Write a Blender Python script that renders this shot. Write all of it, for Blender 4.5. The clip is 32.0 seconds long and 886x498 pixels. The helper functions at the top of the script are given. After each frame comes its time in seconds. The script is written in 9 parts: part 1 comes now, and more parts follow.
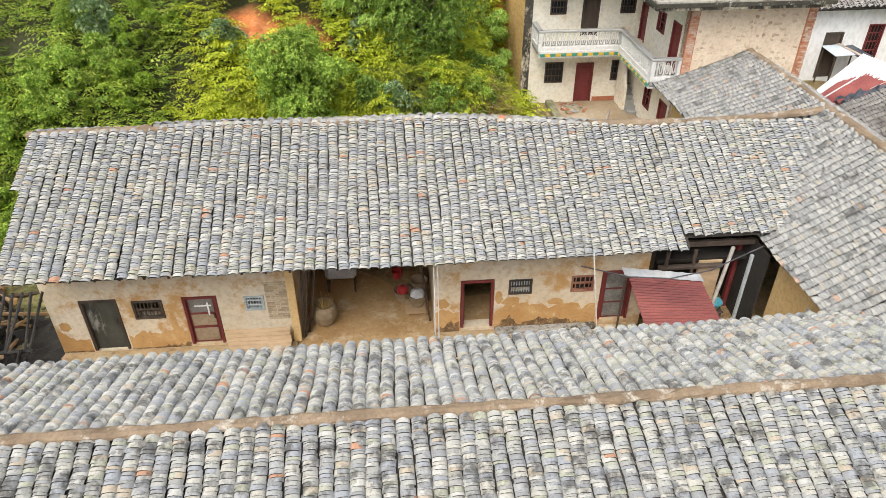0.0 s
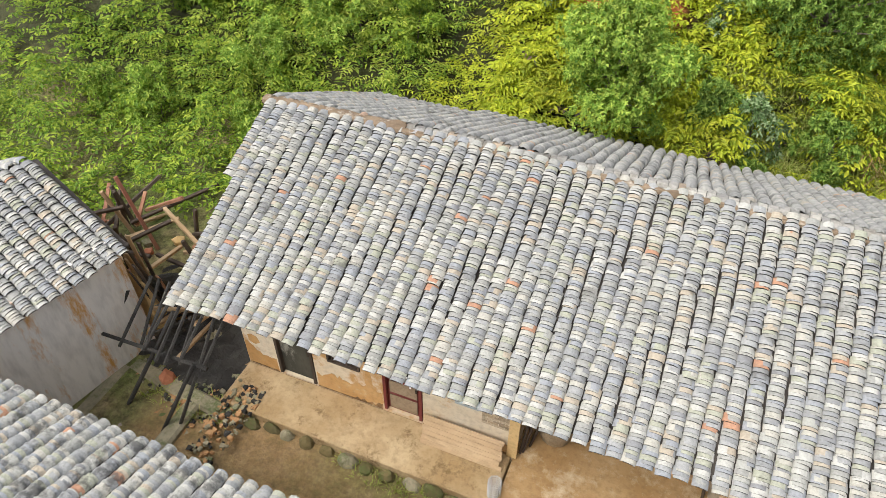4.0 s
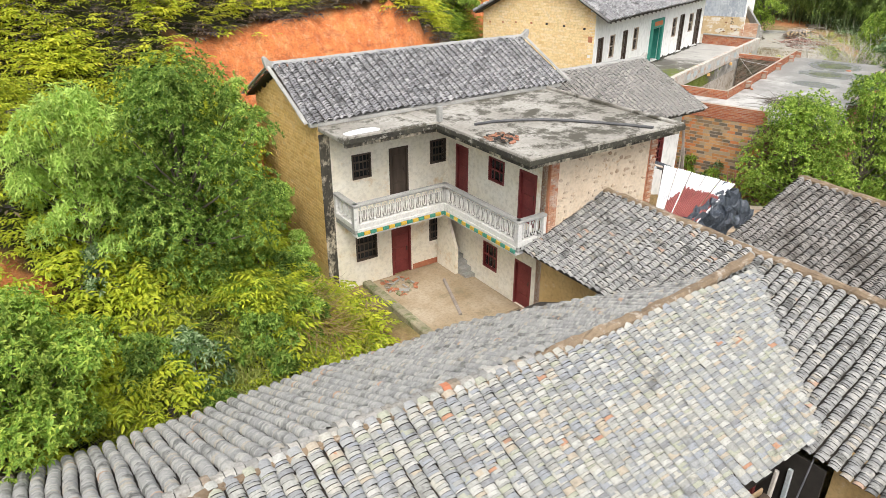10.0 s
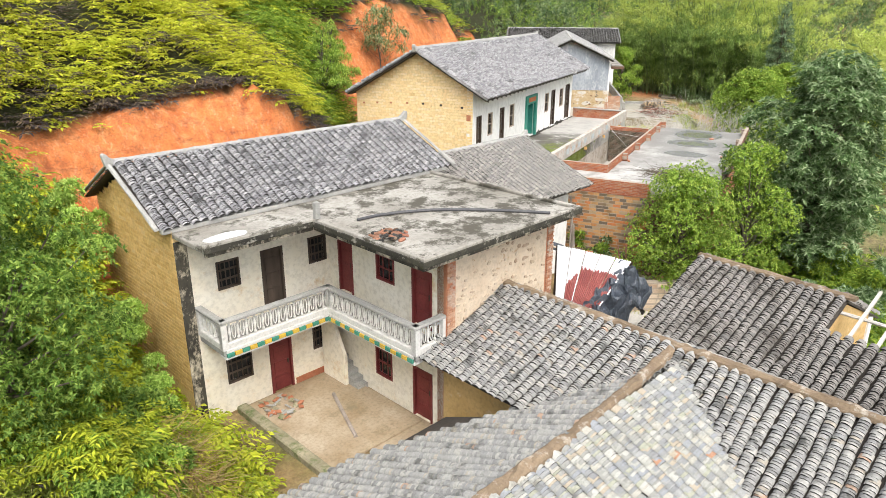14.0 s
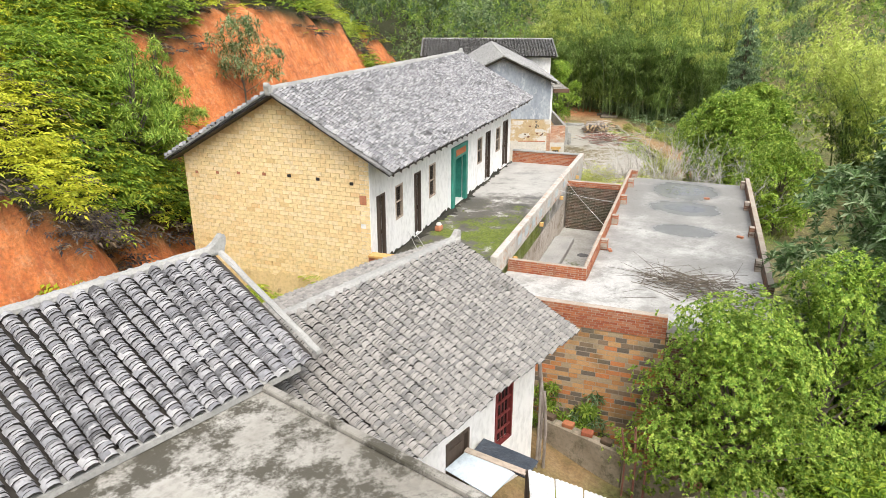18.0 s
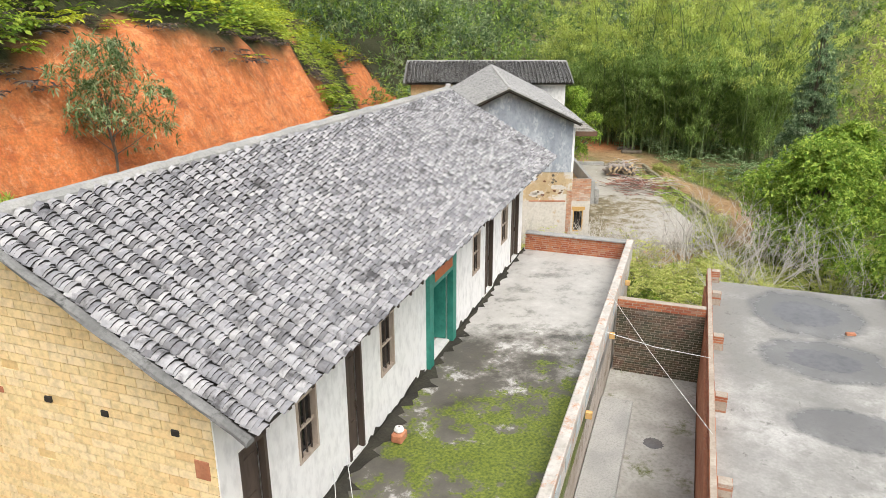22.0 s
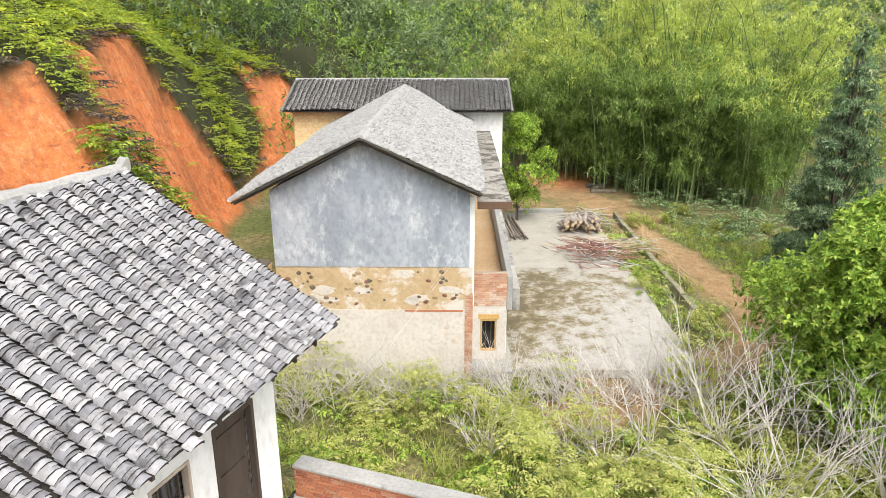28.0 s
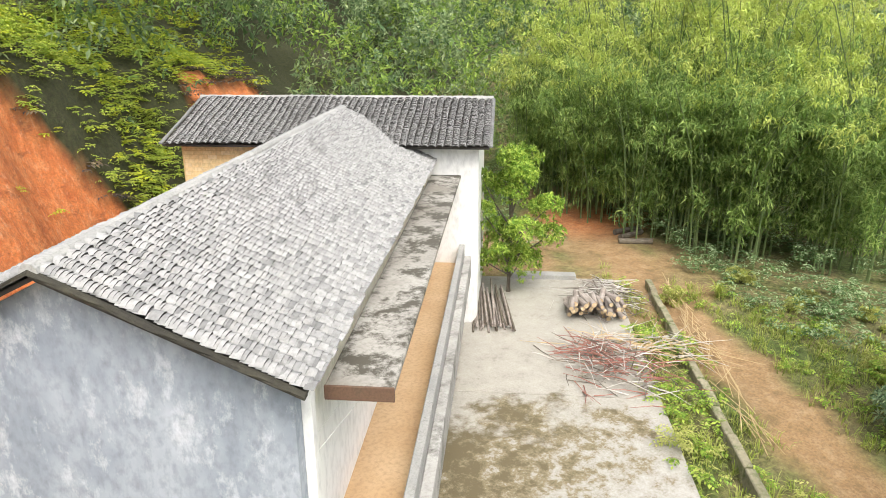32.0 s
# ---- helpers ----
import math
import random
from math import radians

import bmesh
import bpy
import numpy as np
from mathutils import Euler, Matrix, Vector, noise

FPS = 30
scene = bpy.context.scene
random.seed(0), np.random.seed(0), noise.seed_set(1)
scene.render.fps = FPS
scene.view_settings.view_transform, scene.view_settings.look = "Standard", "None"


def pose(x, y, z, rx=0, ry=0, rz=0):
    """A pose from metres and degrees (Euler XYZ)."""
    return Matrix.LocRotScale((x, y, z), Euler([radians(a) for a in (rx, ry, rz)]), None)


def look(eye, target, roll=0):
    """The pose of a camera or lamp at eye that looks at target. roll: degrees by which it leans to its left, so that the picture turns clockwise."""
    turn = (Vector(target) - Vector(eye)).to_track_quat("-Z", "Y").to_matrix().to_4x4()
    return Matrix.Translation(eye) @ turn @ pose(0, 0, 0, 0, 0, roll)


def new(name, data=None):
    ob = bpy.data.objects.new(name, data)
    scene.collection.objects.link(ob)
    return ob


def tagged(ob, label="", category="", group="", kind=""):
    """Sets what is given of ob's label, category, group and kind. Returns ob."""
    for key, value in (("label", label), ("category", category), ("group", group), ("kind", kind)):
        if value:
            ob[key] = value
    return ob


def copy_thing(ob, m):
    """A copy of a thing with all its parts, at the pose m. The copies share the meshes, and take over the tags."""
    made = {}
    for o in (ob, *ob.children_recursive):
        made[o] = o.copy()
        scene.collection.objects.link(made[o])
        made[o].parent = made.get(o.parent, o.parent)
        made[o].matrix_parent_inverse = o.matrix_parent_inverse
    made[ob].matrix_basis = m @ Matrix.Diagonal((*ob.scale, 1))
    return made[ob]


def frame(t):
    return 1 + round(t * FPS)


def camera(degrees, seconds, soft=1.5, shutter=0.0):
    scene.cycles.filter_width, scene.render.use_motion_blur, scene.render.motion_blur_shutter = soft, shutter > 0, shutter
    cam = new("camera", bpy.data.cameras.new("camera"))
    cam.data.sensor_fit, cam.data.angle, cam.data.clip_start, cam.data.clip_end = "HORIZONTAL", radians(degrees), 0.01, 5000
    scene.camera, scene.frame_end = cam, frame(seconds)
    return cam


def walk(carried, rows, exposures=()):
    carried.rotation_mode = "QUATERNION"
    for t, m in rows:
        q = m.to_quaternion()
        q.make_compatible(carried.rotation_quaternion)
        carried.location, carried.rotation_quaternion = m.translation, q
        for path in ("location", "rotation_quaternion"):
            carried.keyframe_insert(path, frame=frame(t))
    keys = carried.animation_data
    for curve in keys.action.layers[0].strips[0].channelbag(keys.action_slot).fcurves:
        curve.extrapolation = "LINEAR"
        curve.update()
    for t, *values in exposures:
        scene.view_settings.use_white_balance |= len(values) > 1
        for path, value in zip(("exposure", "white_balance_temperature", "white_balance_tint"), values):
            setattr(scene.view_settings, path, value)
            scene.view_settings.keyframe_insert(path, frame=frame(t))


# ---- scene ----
cam = camera(65.8, 32.0, 0.6)
# seconds, x, y, z, yaw, pitch, roll
ROWS = [
    (0, 0.155, 0.129, 13.902, -0.24, -34.07, 0.06),
    (0.5, 0.170, 1.214, 13.847, 4.35, -35.42, 0.11),
    (1, 0.099, 2.277, 13.787, 9.00, -36.78, 0.07),
    (1.5, -0.058, 3.319, 13.723, 13.68, -38.16, -0.01),
    (2, -0.311, 4.325, 13.664, 18.30, -39.60, -0.14),
    (2.5, -0.628, 5.273, 13.633, 22.80, -41.13, -0.19),
    (4.5, -2.127, 8.337, 13.606, 27.16, -42.44, -0.09),
    (5, -2.372, 8.868, 13.628, 23.68, -41.61, -0.02),
    (5.5, -2.557, 9.316, 13.644, 18.61, -40.65, -0.14),
    (6, -2.684, 9.698, 13.664, 12.98, -39.58, -0.18),
    (6.5, -2.784, 10.028, 13.674, 7.12, -38.50, -0.16),
    (7, -2.837, 10.303, 13.687, 0.94, -37.17, -0.09),
    (7.5, -2.875, 10.431, 13.682, -4.61, -35.46, -0.04),
    (8, -2.912, 10.413, 13.672, -10.08, -33.68, -0.08),
    (8.5, -2.958, 10.362, 13.658, -15.53, -31.83, -0.14),
    (9, -3.037, 10.303, 13.650, -20.85, -29.90, -0.19),
    (9.5, -3.119, 10.232, 13.626, -25.69, -27.87, -0.19),
    (10, -3.196, 10.183, 13.601, -29.57, -25.80, -0.14),
    (10.5, -3.268, 10.175, 13.578, -32.59, -23.67, -0.09),
    (11, -3.346, 10.194, 13.558, -34.46, -21.36, -0.01),
    (11.5, -3.407, 10.228, 13.536, -35.01, -19.07, -0.01),
    (12, -3.457, 10.284, 13.520, -35.92, -17.89, 0.02),
    (12.5, -3.368, 10.522, 13.520, -36.94, -17.94, 0.08),
    (13, -3.067, 10.992, 13.521, -37.94, -18.57, 0.06),
    (13.5, -2.545, 11.652, 13.535, -38.86, -19.43, -0.04),
    (15.5, 1.276, 16.069, 13.452, -44.16, -19.63, -0.21),
    (16, 2.524, 17.307, 13.483, -45.09, -18.96, -0.13),
    (16.5, 3.903, 18.587, 13.521, -45.67, -19.01, -0.11),
    (17, 5.367, 19.900, 13.587, -46.22, -19.12, -0.19),
    (17.5, 6.877, 21.232, 13.654, -46.55, -19.35, -0.18),
    (18, 8.310, 22.467, 13.704, -46.77, -19.66, -0.11),
    (18.5, 9.805, 23.781, 13.727, -46.88, -20.18, -0.08),
    (19, 11.263, 25.085, 13.735, -46.88, -21.10, -0.08),
    (19.5, 12.681, 26.347, 13.733, -46.88, -22.09, -0.02),
    (20, 14.007, 27.556, 13.744, -46.90, -21.70, -0.08),
    (20.5, 15.209, 28.606, 13.741, -46.89, -20.61, -0.09),
    (21, 16.319, 29.472, 13.718, -46.90, -19.45, -0.05),
    (21.5, 17.342, 30.197, 13.688, -46.90, -18.70, 0.03),
    (22, 18.242, 30.793, 13.657, -46.90, -18.48, 0.13),
    (22.5, 19.081, 31.289, 13.623, -46.88, -18.51, 0.09),
    (23, 19.966, 31.699, 13.601, -46.86, -18.54, 0.05),
    (23.5, 20.929, 32.112, 13.599, -46.87, -18.06, 0.03),
    (24, 21.968, 32.516, 13.601, -46.90, -17.37, 0.04),
    (24.5, 23.084, 32.897, 13.621, -46.89, -16.75, -0.00),
    (25, 24.266, 33.276, 13.636, -46.97, -16.31, 0.17),
    (25.5, 25.469, 33.661, 13.668, -46.96, -16.26, 0.18),
    (27.5, 30.907, 35.532, 13.605, -46.77, -17.89, 0.16),
    (28, 32.276, 36.073, 13.622, -46.81, -18.11, 0.13),
    (28.5, 33.680, 36.659, 13.645, -46.64, -18.19, 0.06),
    (29, 35.108, 37.304, 13.657, -46.41, -18.20, 0.05),
    (29.5, 36.523, 37.986, 13.651, -46.07, -18.21, 0.04),
    (30, 37.965, 38.689, 13.621, -45.75, -18.14, 0.08),
    (30.5, 39.370, 39.415, 13.599, -45.11, -18.15, 0.17),
    (31, 40.781, 40.165, 13.577, -44.38, -18.19, 0.26),
    (31.5, 42.191, 40.919, 13.567, -43.53, -18.30, 0.21),
    (32, 43.584, 41.709, 13.567, -42.78, -18.35, 0.30),
]
EXPO = (0.88, 0.83, 0.75, 1.10)
walk(cam, [(t, pose(x, y, z, 90 + pitch, roll, yaw)) for t, x, y, z, yaw, pitch, roll in ROWS],
     [(0.0, EXPO[0]), (8.0, EXPO[1]), (10.0, 0.85), (13.0, 0.98), (17.0, 0.96), (20.0, EXPO[2]), (22.5, 0.74), (26.0, 0.92), (32.0, EXPO[3])])
# ---- light: bright overcast ----
world = bpy.data.worlds.new("sky")
scene.world = world
world.use_nodes = True
wn = world.node_tree.nodes
sky = wn.new("ShaderNodeTexSky")
sky.sky_type, sky.sun_disc = "NISHITA", False
sky.sun_elevation, sky.sun_rotation = radians(56), radians(205)
sky.air_density, sky.dust_density, sky.ozone_density = 1.0, 4.0, 1.0
wn["Background"].inputs[1].default_value = 0.15
cloud = wn.new("ShaderNodeHueSaturation")      # a bright cloud cover takes most of the blue
cloud.inputs["Saturation"].default_value = 0.35
world.node_tree.links.new(sky.outputs[0], cloud.inputs["Color"])
world.node_tree.links.new(cloud.outputs[0], wn["Background"].inputs[0])
sun = new("sun", bpy.data.lights.new("sun", "SUN"))
sun.data.energy, sun.data.angle, sun.data.color = 1.3, radians(50), (1.0, 0.94, 0.85)
sun.matrix_world = look((0, 0, 60), (60 / math.tan(radians(56)) * math.sin(radians(25)), 60 / math.tan(radians(56)) * math.cos(radians(25)), 0))

# ---- materials ----
def nodes_of(name):
    m = bpy.data.materials.new(name)
    m.use_nodes = True
    n, l = m.node_tree.nodes, m.node_tree.links
    return m, n, l, n["Principled BSDF"]


def noise_at(n, l, scale, detail=6, rough=0.6, stretch=(1, 1, 1), obj=False):
    tc = n.new("ShaderNodeTexCoord") if obj else n.new("ShaderNodeNewGeometry")
    mp = n.new("ShaderNodeMapping")
    mp.inputs["Scale"].default_value = stretch
    l.new(tc.outputs["Object"] if obj else tc.outputs["Position"], mp.inputs[0])
    t = n.new("ShaderNodeTexNoise")
    t.inputs["Scale"].default_value, t.inputs["Detail"].default_value, t.inputs["Roughness"].default_value = scale, detail, rough
    l.new(mp.outputs[0], t.inputs[0])
    return t.outputs[0]


def ramp(n, l, fac, stops, ease="LINEAR"):
    r = n.new("ShaderNodeValToRGB")
    r.color_ramp.interpolation = ease
    e = r.color_ramp.elements
    while len(e) < len(stops):
        e.new(0.5)
    for k, (p, c) in enumerate(stops):
        e[k].position, e[k].color = p, (*c, 1) if len(c) == 3 else c
    l.new(fac, r.inputs[0])
    return r.outputs[0]


def blend(n, l, fac, a, b, kind="MIX"):
    m = n.new("ShaderNodeMix")
    m.data_type, m.blend_type = "RGBA", kind
    for k, v in ((0, fac), (6, a), (7, b)):
        if isinstance(v, (int, float)):
            m.inputs[k].default_value = v
        elif isinstance(v, tuple):
            m.inputs[k].default_value = (*v, 1)
        else:
            l.new(v, m.inputs[k])
    return m.outputs[2]


def bump(n, l, b, height, strength=0.4, dist=0.02):
    bn = n.new("ShaderNodeBump")
    bn.inputs["Strength"].default_value, bn.inputs["Distance"].default_value = strength, dist
    l.new(height, bn.inputs["Height"])
    l.new(bn.outputs[0], b.inputs["Normal"])


def mottled(name, c1, c2, big=0.8, fine=14.0, c3=None, cut=(0.55, 0.7), rough=0.85, relief=0.3, dist=0.02, metal=0.0, stretch=(1, 1, 1), third=2.2):
    """Two tones at two scales, and blotches of a third tone."""
    m, n, l, b = nodes_of(name)
    a = noise_at(n, l, big, stretch=stretch)
    f = noise_at(n, l, fine, stretch=stretch)
    col = ramp(n, l, a, [(0.35, c1), (0.68, c2)])
    dark = tuple(v * 0.62 for v in c1)
    col = blend(n, l, ramp(n, l, f, [(0.45, (0, 0, 0)), (0.8, (0.7, 0.7, 0.7))]), col, dark)
    if c3:
        t = noise_at(n, l, third, 11, 0.76, stretch=stretch)
        col = blend(n, l, ramp(n, l, t, [(cut[0], (0, 0, 0)), (cut[1], (1, 1, 1))]), col, c3)
    l.new(col, b.inputs["Base Color"])
    b.inputs["Roughness"].default_value, b.inputs["Metallic"].default_value = rough, metal
    bump(n, l, b, f, relief, dist)
    return m


def random_of(n, l):
    """A number for each piece, alone or joined."""
    o, g = n.new("ShaderNodeObjectInfo"), n.new("ShaderNodeNewGeometry")
    s = n.new("ShaderNodeMath")
    s.operation = "ADD"
    l.new(o.outputs["Random"], s.inputs[0]), l.new(g.outputs["Random Per Island"], s.inputs[1])
    f = n.new("ShaderNodeMath")
    f.operation = "FRACT"
    l.new(s.outputs[0], f.inputs[0])
    return f.outputs[0]


def pieces(name, stops, stain, fine=25.0, big=0.35, rough=0.85, stain_cut=(0.55, 0.75), relief=0.25):
    m, n, l, b = nodes_of(name)
    col = ramp(n, l, random_of(n, l), stops, "CONSTANT")
    a, f = noise_at(n, l, big, 8, 0.65), noise_at(n, l, fine, 5)
    col = blend(n, l, ramp(n, l, a, [(stain_cut[0], (0, 0, 0)), (stain_cut[1], (0.8, 0.8, 0.8))]), col, stain)
    col = blend(n, l, ramp(n, l, f, [(0.34, (0.78, 0.78, 0.78)), (0.62, (1.04, 1.04, 1.04))]), (0, 0, 0), col)
    l.new(col, b.inputs["Base Color"])
    b.inputs["Roughness"].default_value = rough
    bump(n, l, b, f, relief, 0.01)
    return m


def foliage(name, stops, rough=0.55, patch=0.75, low=0.62, high=1.30):
    m, n, l, b = nodes_of(name)
    col = ramp(n, l, random_of(n, l), stops)
    a = noise_at(n, l, patch, 5, 0.6)
    col = blend(n, l, ramp(n, l, a, [(0.36, (low, low * 1.08, low)), (0.64, (high, high * 0.96, high * 0.78))]), (0, 0, 0), col)
    l.new(col, b.inputs["Base Color"])
    b.inputs["Roughness"].default_value, b.inputs["Specular IOR Level"].default_value = rough, 0.22
    t = n.new("ShaderNodeBsdfTranslucent")
    l.new(col, t.inputs[0])
    mx = n.new("ShaderNodeMixShader")
    mx.inputs[0].default_value = 0.42
    l.new(b.outputs[0], mx.inputs[1]), l.new(t.outputs[0], mx.inputs[2])
    l.new(mx.outputs[0], n["Material Output"].inputs[0])
    return m


G1 = [(q, (0.33 + (r * 0.975 - 0.33) * 1.4, 0.325 + (g - 0.325) * 1.4, 0.305 + (b * 1.045 - 0.305) * 1.4)) for q, (r, g, b) in [(0.0, (0.316, 0.308, 0.274)), (0.16, (0.364, 0.355, 0.312)), (0.3, (0.286, 0.283, 0.266)), (0.42, (0.405, 0.383, 0.325)), (0.54, (0.33, 0.325, 0.302)), (0.64, (0.425, 0.41, 0.363)), (0.72, (0.35, 0.346, 0.274)), (0.8, (0.303, 0.305, 0.298)), (0.9, (0.391, 0.342, 0.268)), (0.955, (0.269, 0.264, 0.251)), (0.99, (0.40, 0.255, 0.18))]]
G2 = [(0.0, (0.280, 0.280, 0.292)), (0.18, (0.370, 0.368, 0.376)), (0.36, (0.225, 0.225, 0.238)), (0.50, (0.440, 0.434, 0.434)), (0.62, (0.300, 0.296, 0.298)), (0.76, (0.185, 0.183, 0.190)), (0.88, (0.345, 0.340, 0.348))]
G5 = [(0.0, (0.300, 0.285, 0.265)), (0.2, (0.345, 0.325, 0.300)), (0.42, (0.265, 0.255, 0.240)), (0.6, (0.370, 0.350, 0.322)), (0.78, (0.315, 0.300, 0.276)), (0.92, (0.230, 0.222, 0.212))]
G4 = [(0.0, (0.25, 0.25, 0.237)), (0.18, (0.301, 0.3, 0.282)), (0.36, (0.225, 0.227, 0.222)), (0.52, (0.333, 0.326, 0.3)), (0.66, (0.272, 0.271, 0.26)), (0.82, (0.2, 0.2, 0.195)), (0.93, (0.315, 0.29, 0.242)), (0.988, (0.348, 0.239, 0.174))]
M_TILE = pieces("old clay tile", G1, (0.095, 0.092, 0.082), big=2.0, stain_cut=(0.57, 0.73))
M_TILE2 = pieces("grey clay tile", G2, (0.045, 0.043, 0.045), big=2.3, stain_cut=(0.54, 0.67), fine=14.0)
M_TILE5 = pieces("brown-grey clay tile", G5, (0.055, 0.050, 0.045), big=1.4, stain_cut=(0.57, 0.72), fine=14.0)
M_TILE3 = pieces("pale clay tile", [(0.0, (0.31, 0.308, 0.298)), (0.3, (0.36, 0.357, 0.345)), (0.6, (0.26, 0.26, 0.253)), (0.8, (0.335, 0.33, 0.315)), (0.93, (0.20, 0.20, 0.195))], (0.10, 0.10, 0.094), big=2.0, fine=14.0)
M_TILE4 = pieces("dull grey clay tile", [(q, tuple(c * 1.12 for c in col)) for q, col in G4], (0.060, 0.060, 0.054), big=2.2, stain_cut=(0.53, 0.66))
M_TILE7 = pieces("mossy old clay tile", G1, (0.060, 0.058, 0.055), big=3.0, stain_cut=(0.50, 0.62))
M_TILE6 = pieces("dark brown-grey clay tile", [(q, tuple(c * 0.72 for c in col)) for q, col in G5], (0.060, 0.050, 0.040), big=0.9, stain_cut=(0.50, 0.66), fine=14.0)
M_DECK = mottled("dark roof boards", (0.035, 0.030, 0.026), (0.07, 0.06, 0.05), 1.0, 9, stretch=(1, 1, 1))
M_EDGE = mottled("dark tile end", (0.018, 0.017, 0.016), (0.055, 0.052, 0.047), 1.0, 12, (0.16, 0.155, 0.14), (0.64, 0.78), third=3)
M_MORTAR = mottled("weathered ridge mortar", (0.15, 0.105, 0.065), (0.27, 0.20, 0.13), 1.4, 18, (0.40, 0.36, 0.30), (0.54, 0.64), relief=0.9, third=2.6)
M_CEMENT = mottled("grey cement", (0.295, 0.295, 0.279), (0.410, 0.402, 0.377), 0.9, 20, (0.123, 0.123, 0.115), (0.58, 0.75), relief=0.4)
M_PLASTER = mottled("stained lime plaster", (0.644, 0.534, 0.368), (0.736, 0.662, 0.534), 0.7, 7, (0.515, 0.304, 0.120), (0.50, 0.60), relief=0.3, third=0.9)
M_WHITE = mottled("white lime wash", (0.82, 0.81, 0.785), (0.85, 0.845, 0.825), 0.6, 6, (0.60, 0.53, 0.42), (0.70, 0.84), relief=0.10, third=0.9, stretch=(1, 1, 0.5))
M_MUD = mottled("ochre rammed earth", (0.66, 0.46, 0.21), (0.76, 0.56, 0.28), 0.7, 10, (0.54, 0.36, 0.16), (0.6, 0.75), relief=0.4, third=1.2)
M_WOOD = mottled("dark old timber", (0.05, 0.035, 0.025), (0.11, 0.08, 0.06), 2.0, 16, stretch=(1, 1, 0.2))
M_RED = mottled("dark red painted wood", (0.16, 0.025, 0.025), (0.23, 0.045, 0.04), 1.5, 15, (0.09, 0.03, 0.025), (0.6, 0.75), rough=0.6)
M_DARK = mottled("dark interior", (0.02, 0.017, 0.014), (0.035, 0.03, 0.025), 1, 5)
M_EARTH = mottled("trodden ochre earth", (0.36, 0.215, 0.085), (0.47, 0.315, 0.155), 0.8, 9, (0.56, 0.45, 0.30), (0.52, 0.66), relief=0.6, third=1.3)
M_CONC = mottled("stained concrete slab", (0.24, 0.222, 0.188), (0.52, 0.50, 0.455), 0.55, 9, (0.075, 0.068, 0.050), (0.47, 0.56), relief=0.5, third=1.1)
M_SLAB = mottled("bleached concrete slab", (0.34, 0.33, 0.305), (0.52, 0.51, 0.48), 0.5, 12, (0.12, 0.115, 0.10), (0.50, 0.64), relief=0.3, third=0.7)
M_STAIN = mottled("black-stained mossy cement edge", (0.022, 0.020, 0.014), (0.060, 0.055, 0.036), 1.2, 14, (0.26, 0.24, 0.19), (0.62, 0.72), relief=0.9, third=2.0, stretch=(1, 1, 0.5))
M_BRICK = pieces("red brick", [(0, (0.38, 0.13, 0.06)), (0.3, (0.45, 0.17, 0.08)), (0.6, (0.33, 0.10, 0.05)), (0.85, (0.42, 0.20, 0.12))], (0.14, 0.10, 0.07), big=0.8)
M_MBRICK = pieces("ochre mud brick", [(0, (0.86, 0.67, 0.36)), (0.3, (0.88, 0.70, 0.42)), (0.6, (0.84, 0.63, 0.33)), (0.85, (0.87, 0.68, 0.38)), (0.97, (0.80, 0.56, 0.28))], (0.78, 0.56, 0.28), fine=9, big=0.8, stain_cut=(0.55, 0.8), relief=0.15)
M_MBRICK2 = pieces("orange mud brick", [(0, (0.70, 0.46, 0.17)), (0.3, (0.75, 0.51, 0.21)), (0.6, (0.66, 0.42, 0.15)), (0.85, (0.72, 0.49, 0.20))], (0.58, 0.35, 0.12), fine=9, big=0.8, stain_cut=(0.55, 0.8), relief=0.15)
M_FERN = foliage("yellow green fern", [(0, (0.26, 0.34, 0.03)), (0.35, (0.46, 0.54, 0.04)), (0.7, (0.64, 0.66, 0.06)), (1, (0.36, 0.46, 0.045))], low=0.6, high=1.25)
M_FERN2 = foliage("sunlit yellow fern", [(0, (0.34, 0.41, 0.03)), (0.35, (0.56, 0.60, 0.05)), (0.7, (0.78, 0.75, 0.08)), (1, (0.46, 0.54, 0.05))], low=0.68, high=1.2)
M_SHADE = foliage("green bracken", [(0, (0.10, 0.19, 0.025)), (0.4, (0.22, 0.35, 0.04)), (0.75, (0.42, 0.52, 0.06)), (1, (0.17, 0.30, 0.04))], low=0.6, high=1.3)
M_GREEN = foliage("broad leaf green", [(0, (0.130, 0.250, 0.036)), (0.5, (0.310, 0.455, 0.070)), (0.8, (0.560, 0.670, 0.130)), (1, (0.324, 0.505, 0.103))])
M_MIDGREEN = foliage("mid green leaf", [(0, (0.080, 0.165, 0.028)), (0.5, (0.180, 0.30, 0.05)), (0.8, (0.40, 0.53, 0.11)), (1, (0.25, 0.38, 0.075))], patch=0.9)
M_LIME = foliage("bright light green leaf", [(0, (0.240, 0.396, 0.066)), (0.5, (0.432, 0.612, 0.132)), (0.8, (0.624, 0.780, 0.216)), (1, (0.516, 0.684, 0.168))])
M_DGREEN = foliage("dark evergreen leaf", [(0, (0.085, 0.16, 0.052)), (0.5, (0.175, 0.28, 0.105)), (0.85, (0.50, 0.61, 0.36)), (1, (0.25, 0.36, 0.165))], 0.36)
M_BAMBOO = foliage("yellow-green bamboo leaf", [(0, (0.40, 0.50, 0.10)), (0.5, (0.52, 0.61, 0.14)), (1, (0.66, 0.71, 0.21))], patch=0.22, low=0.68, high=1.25)
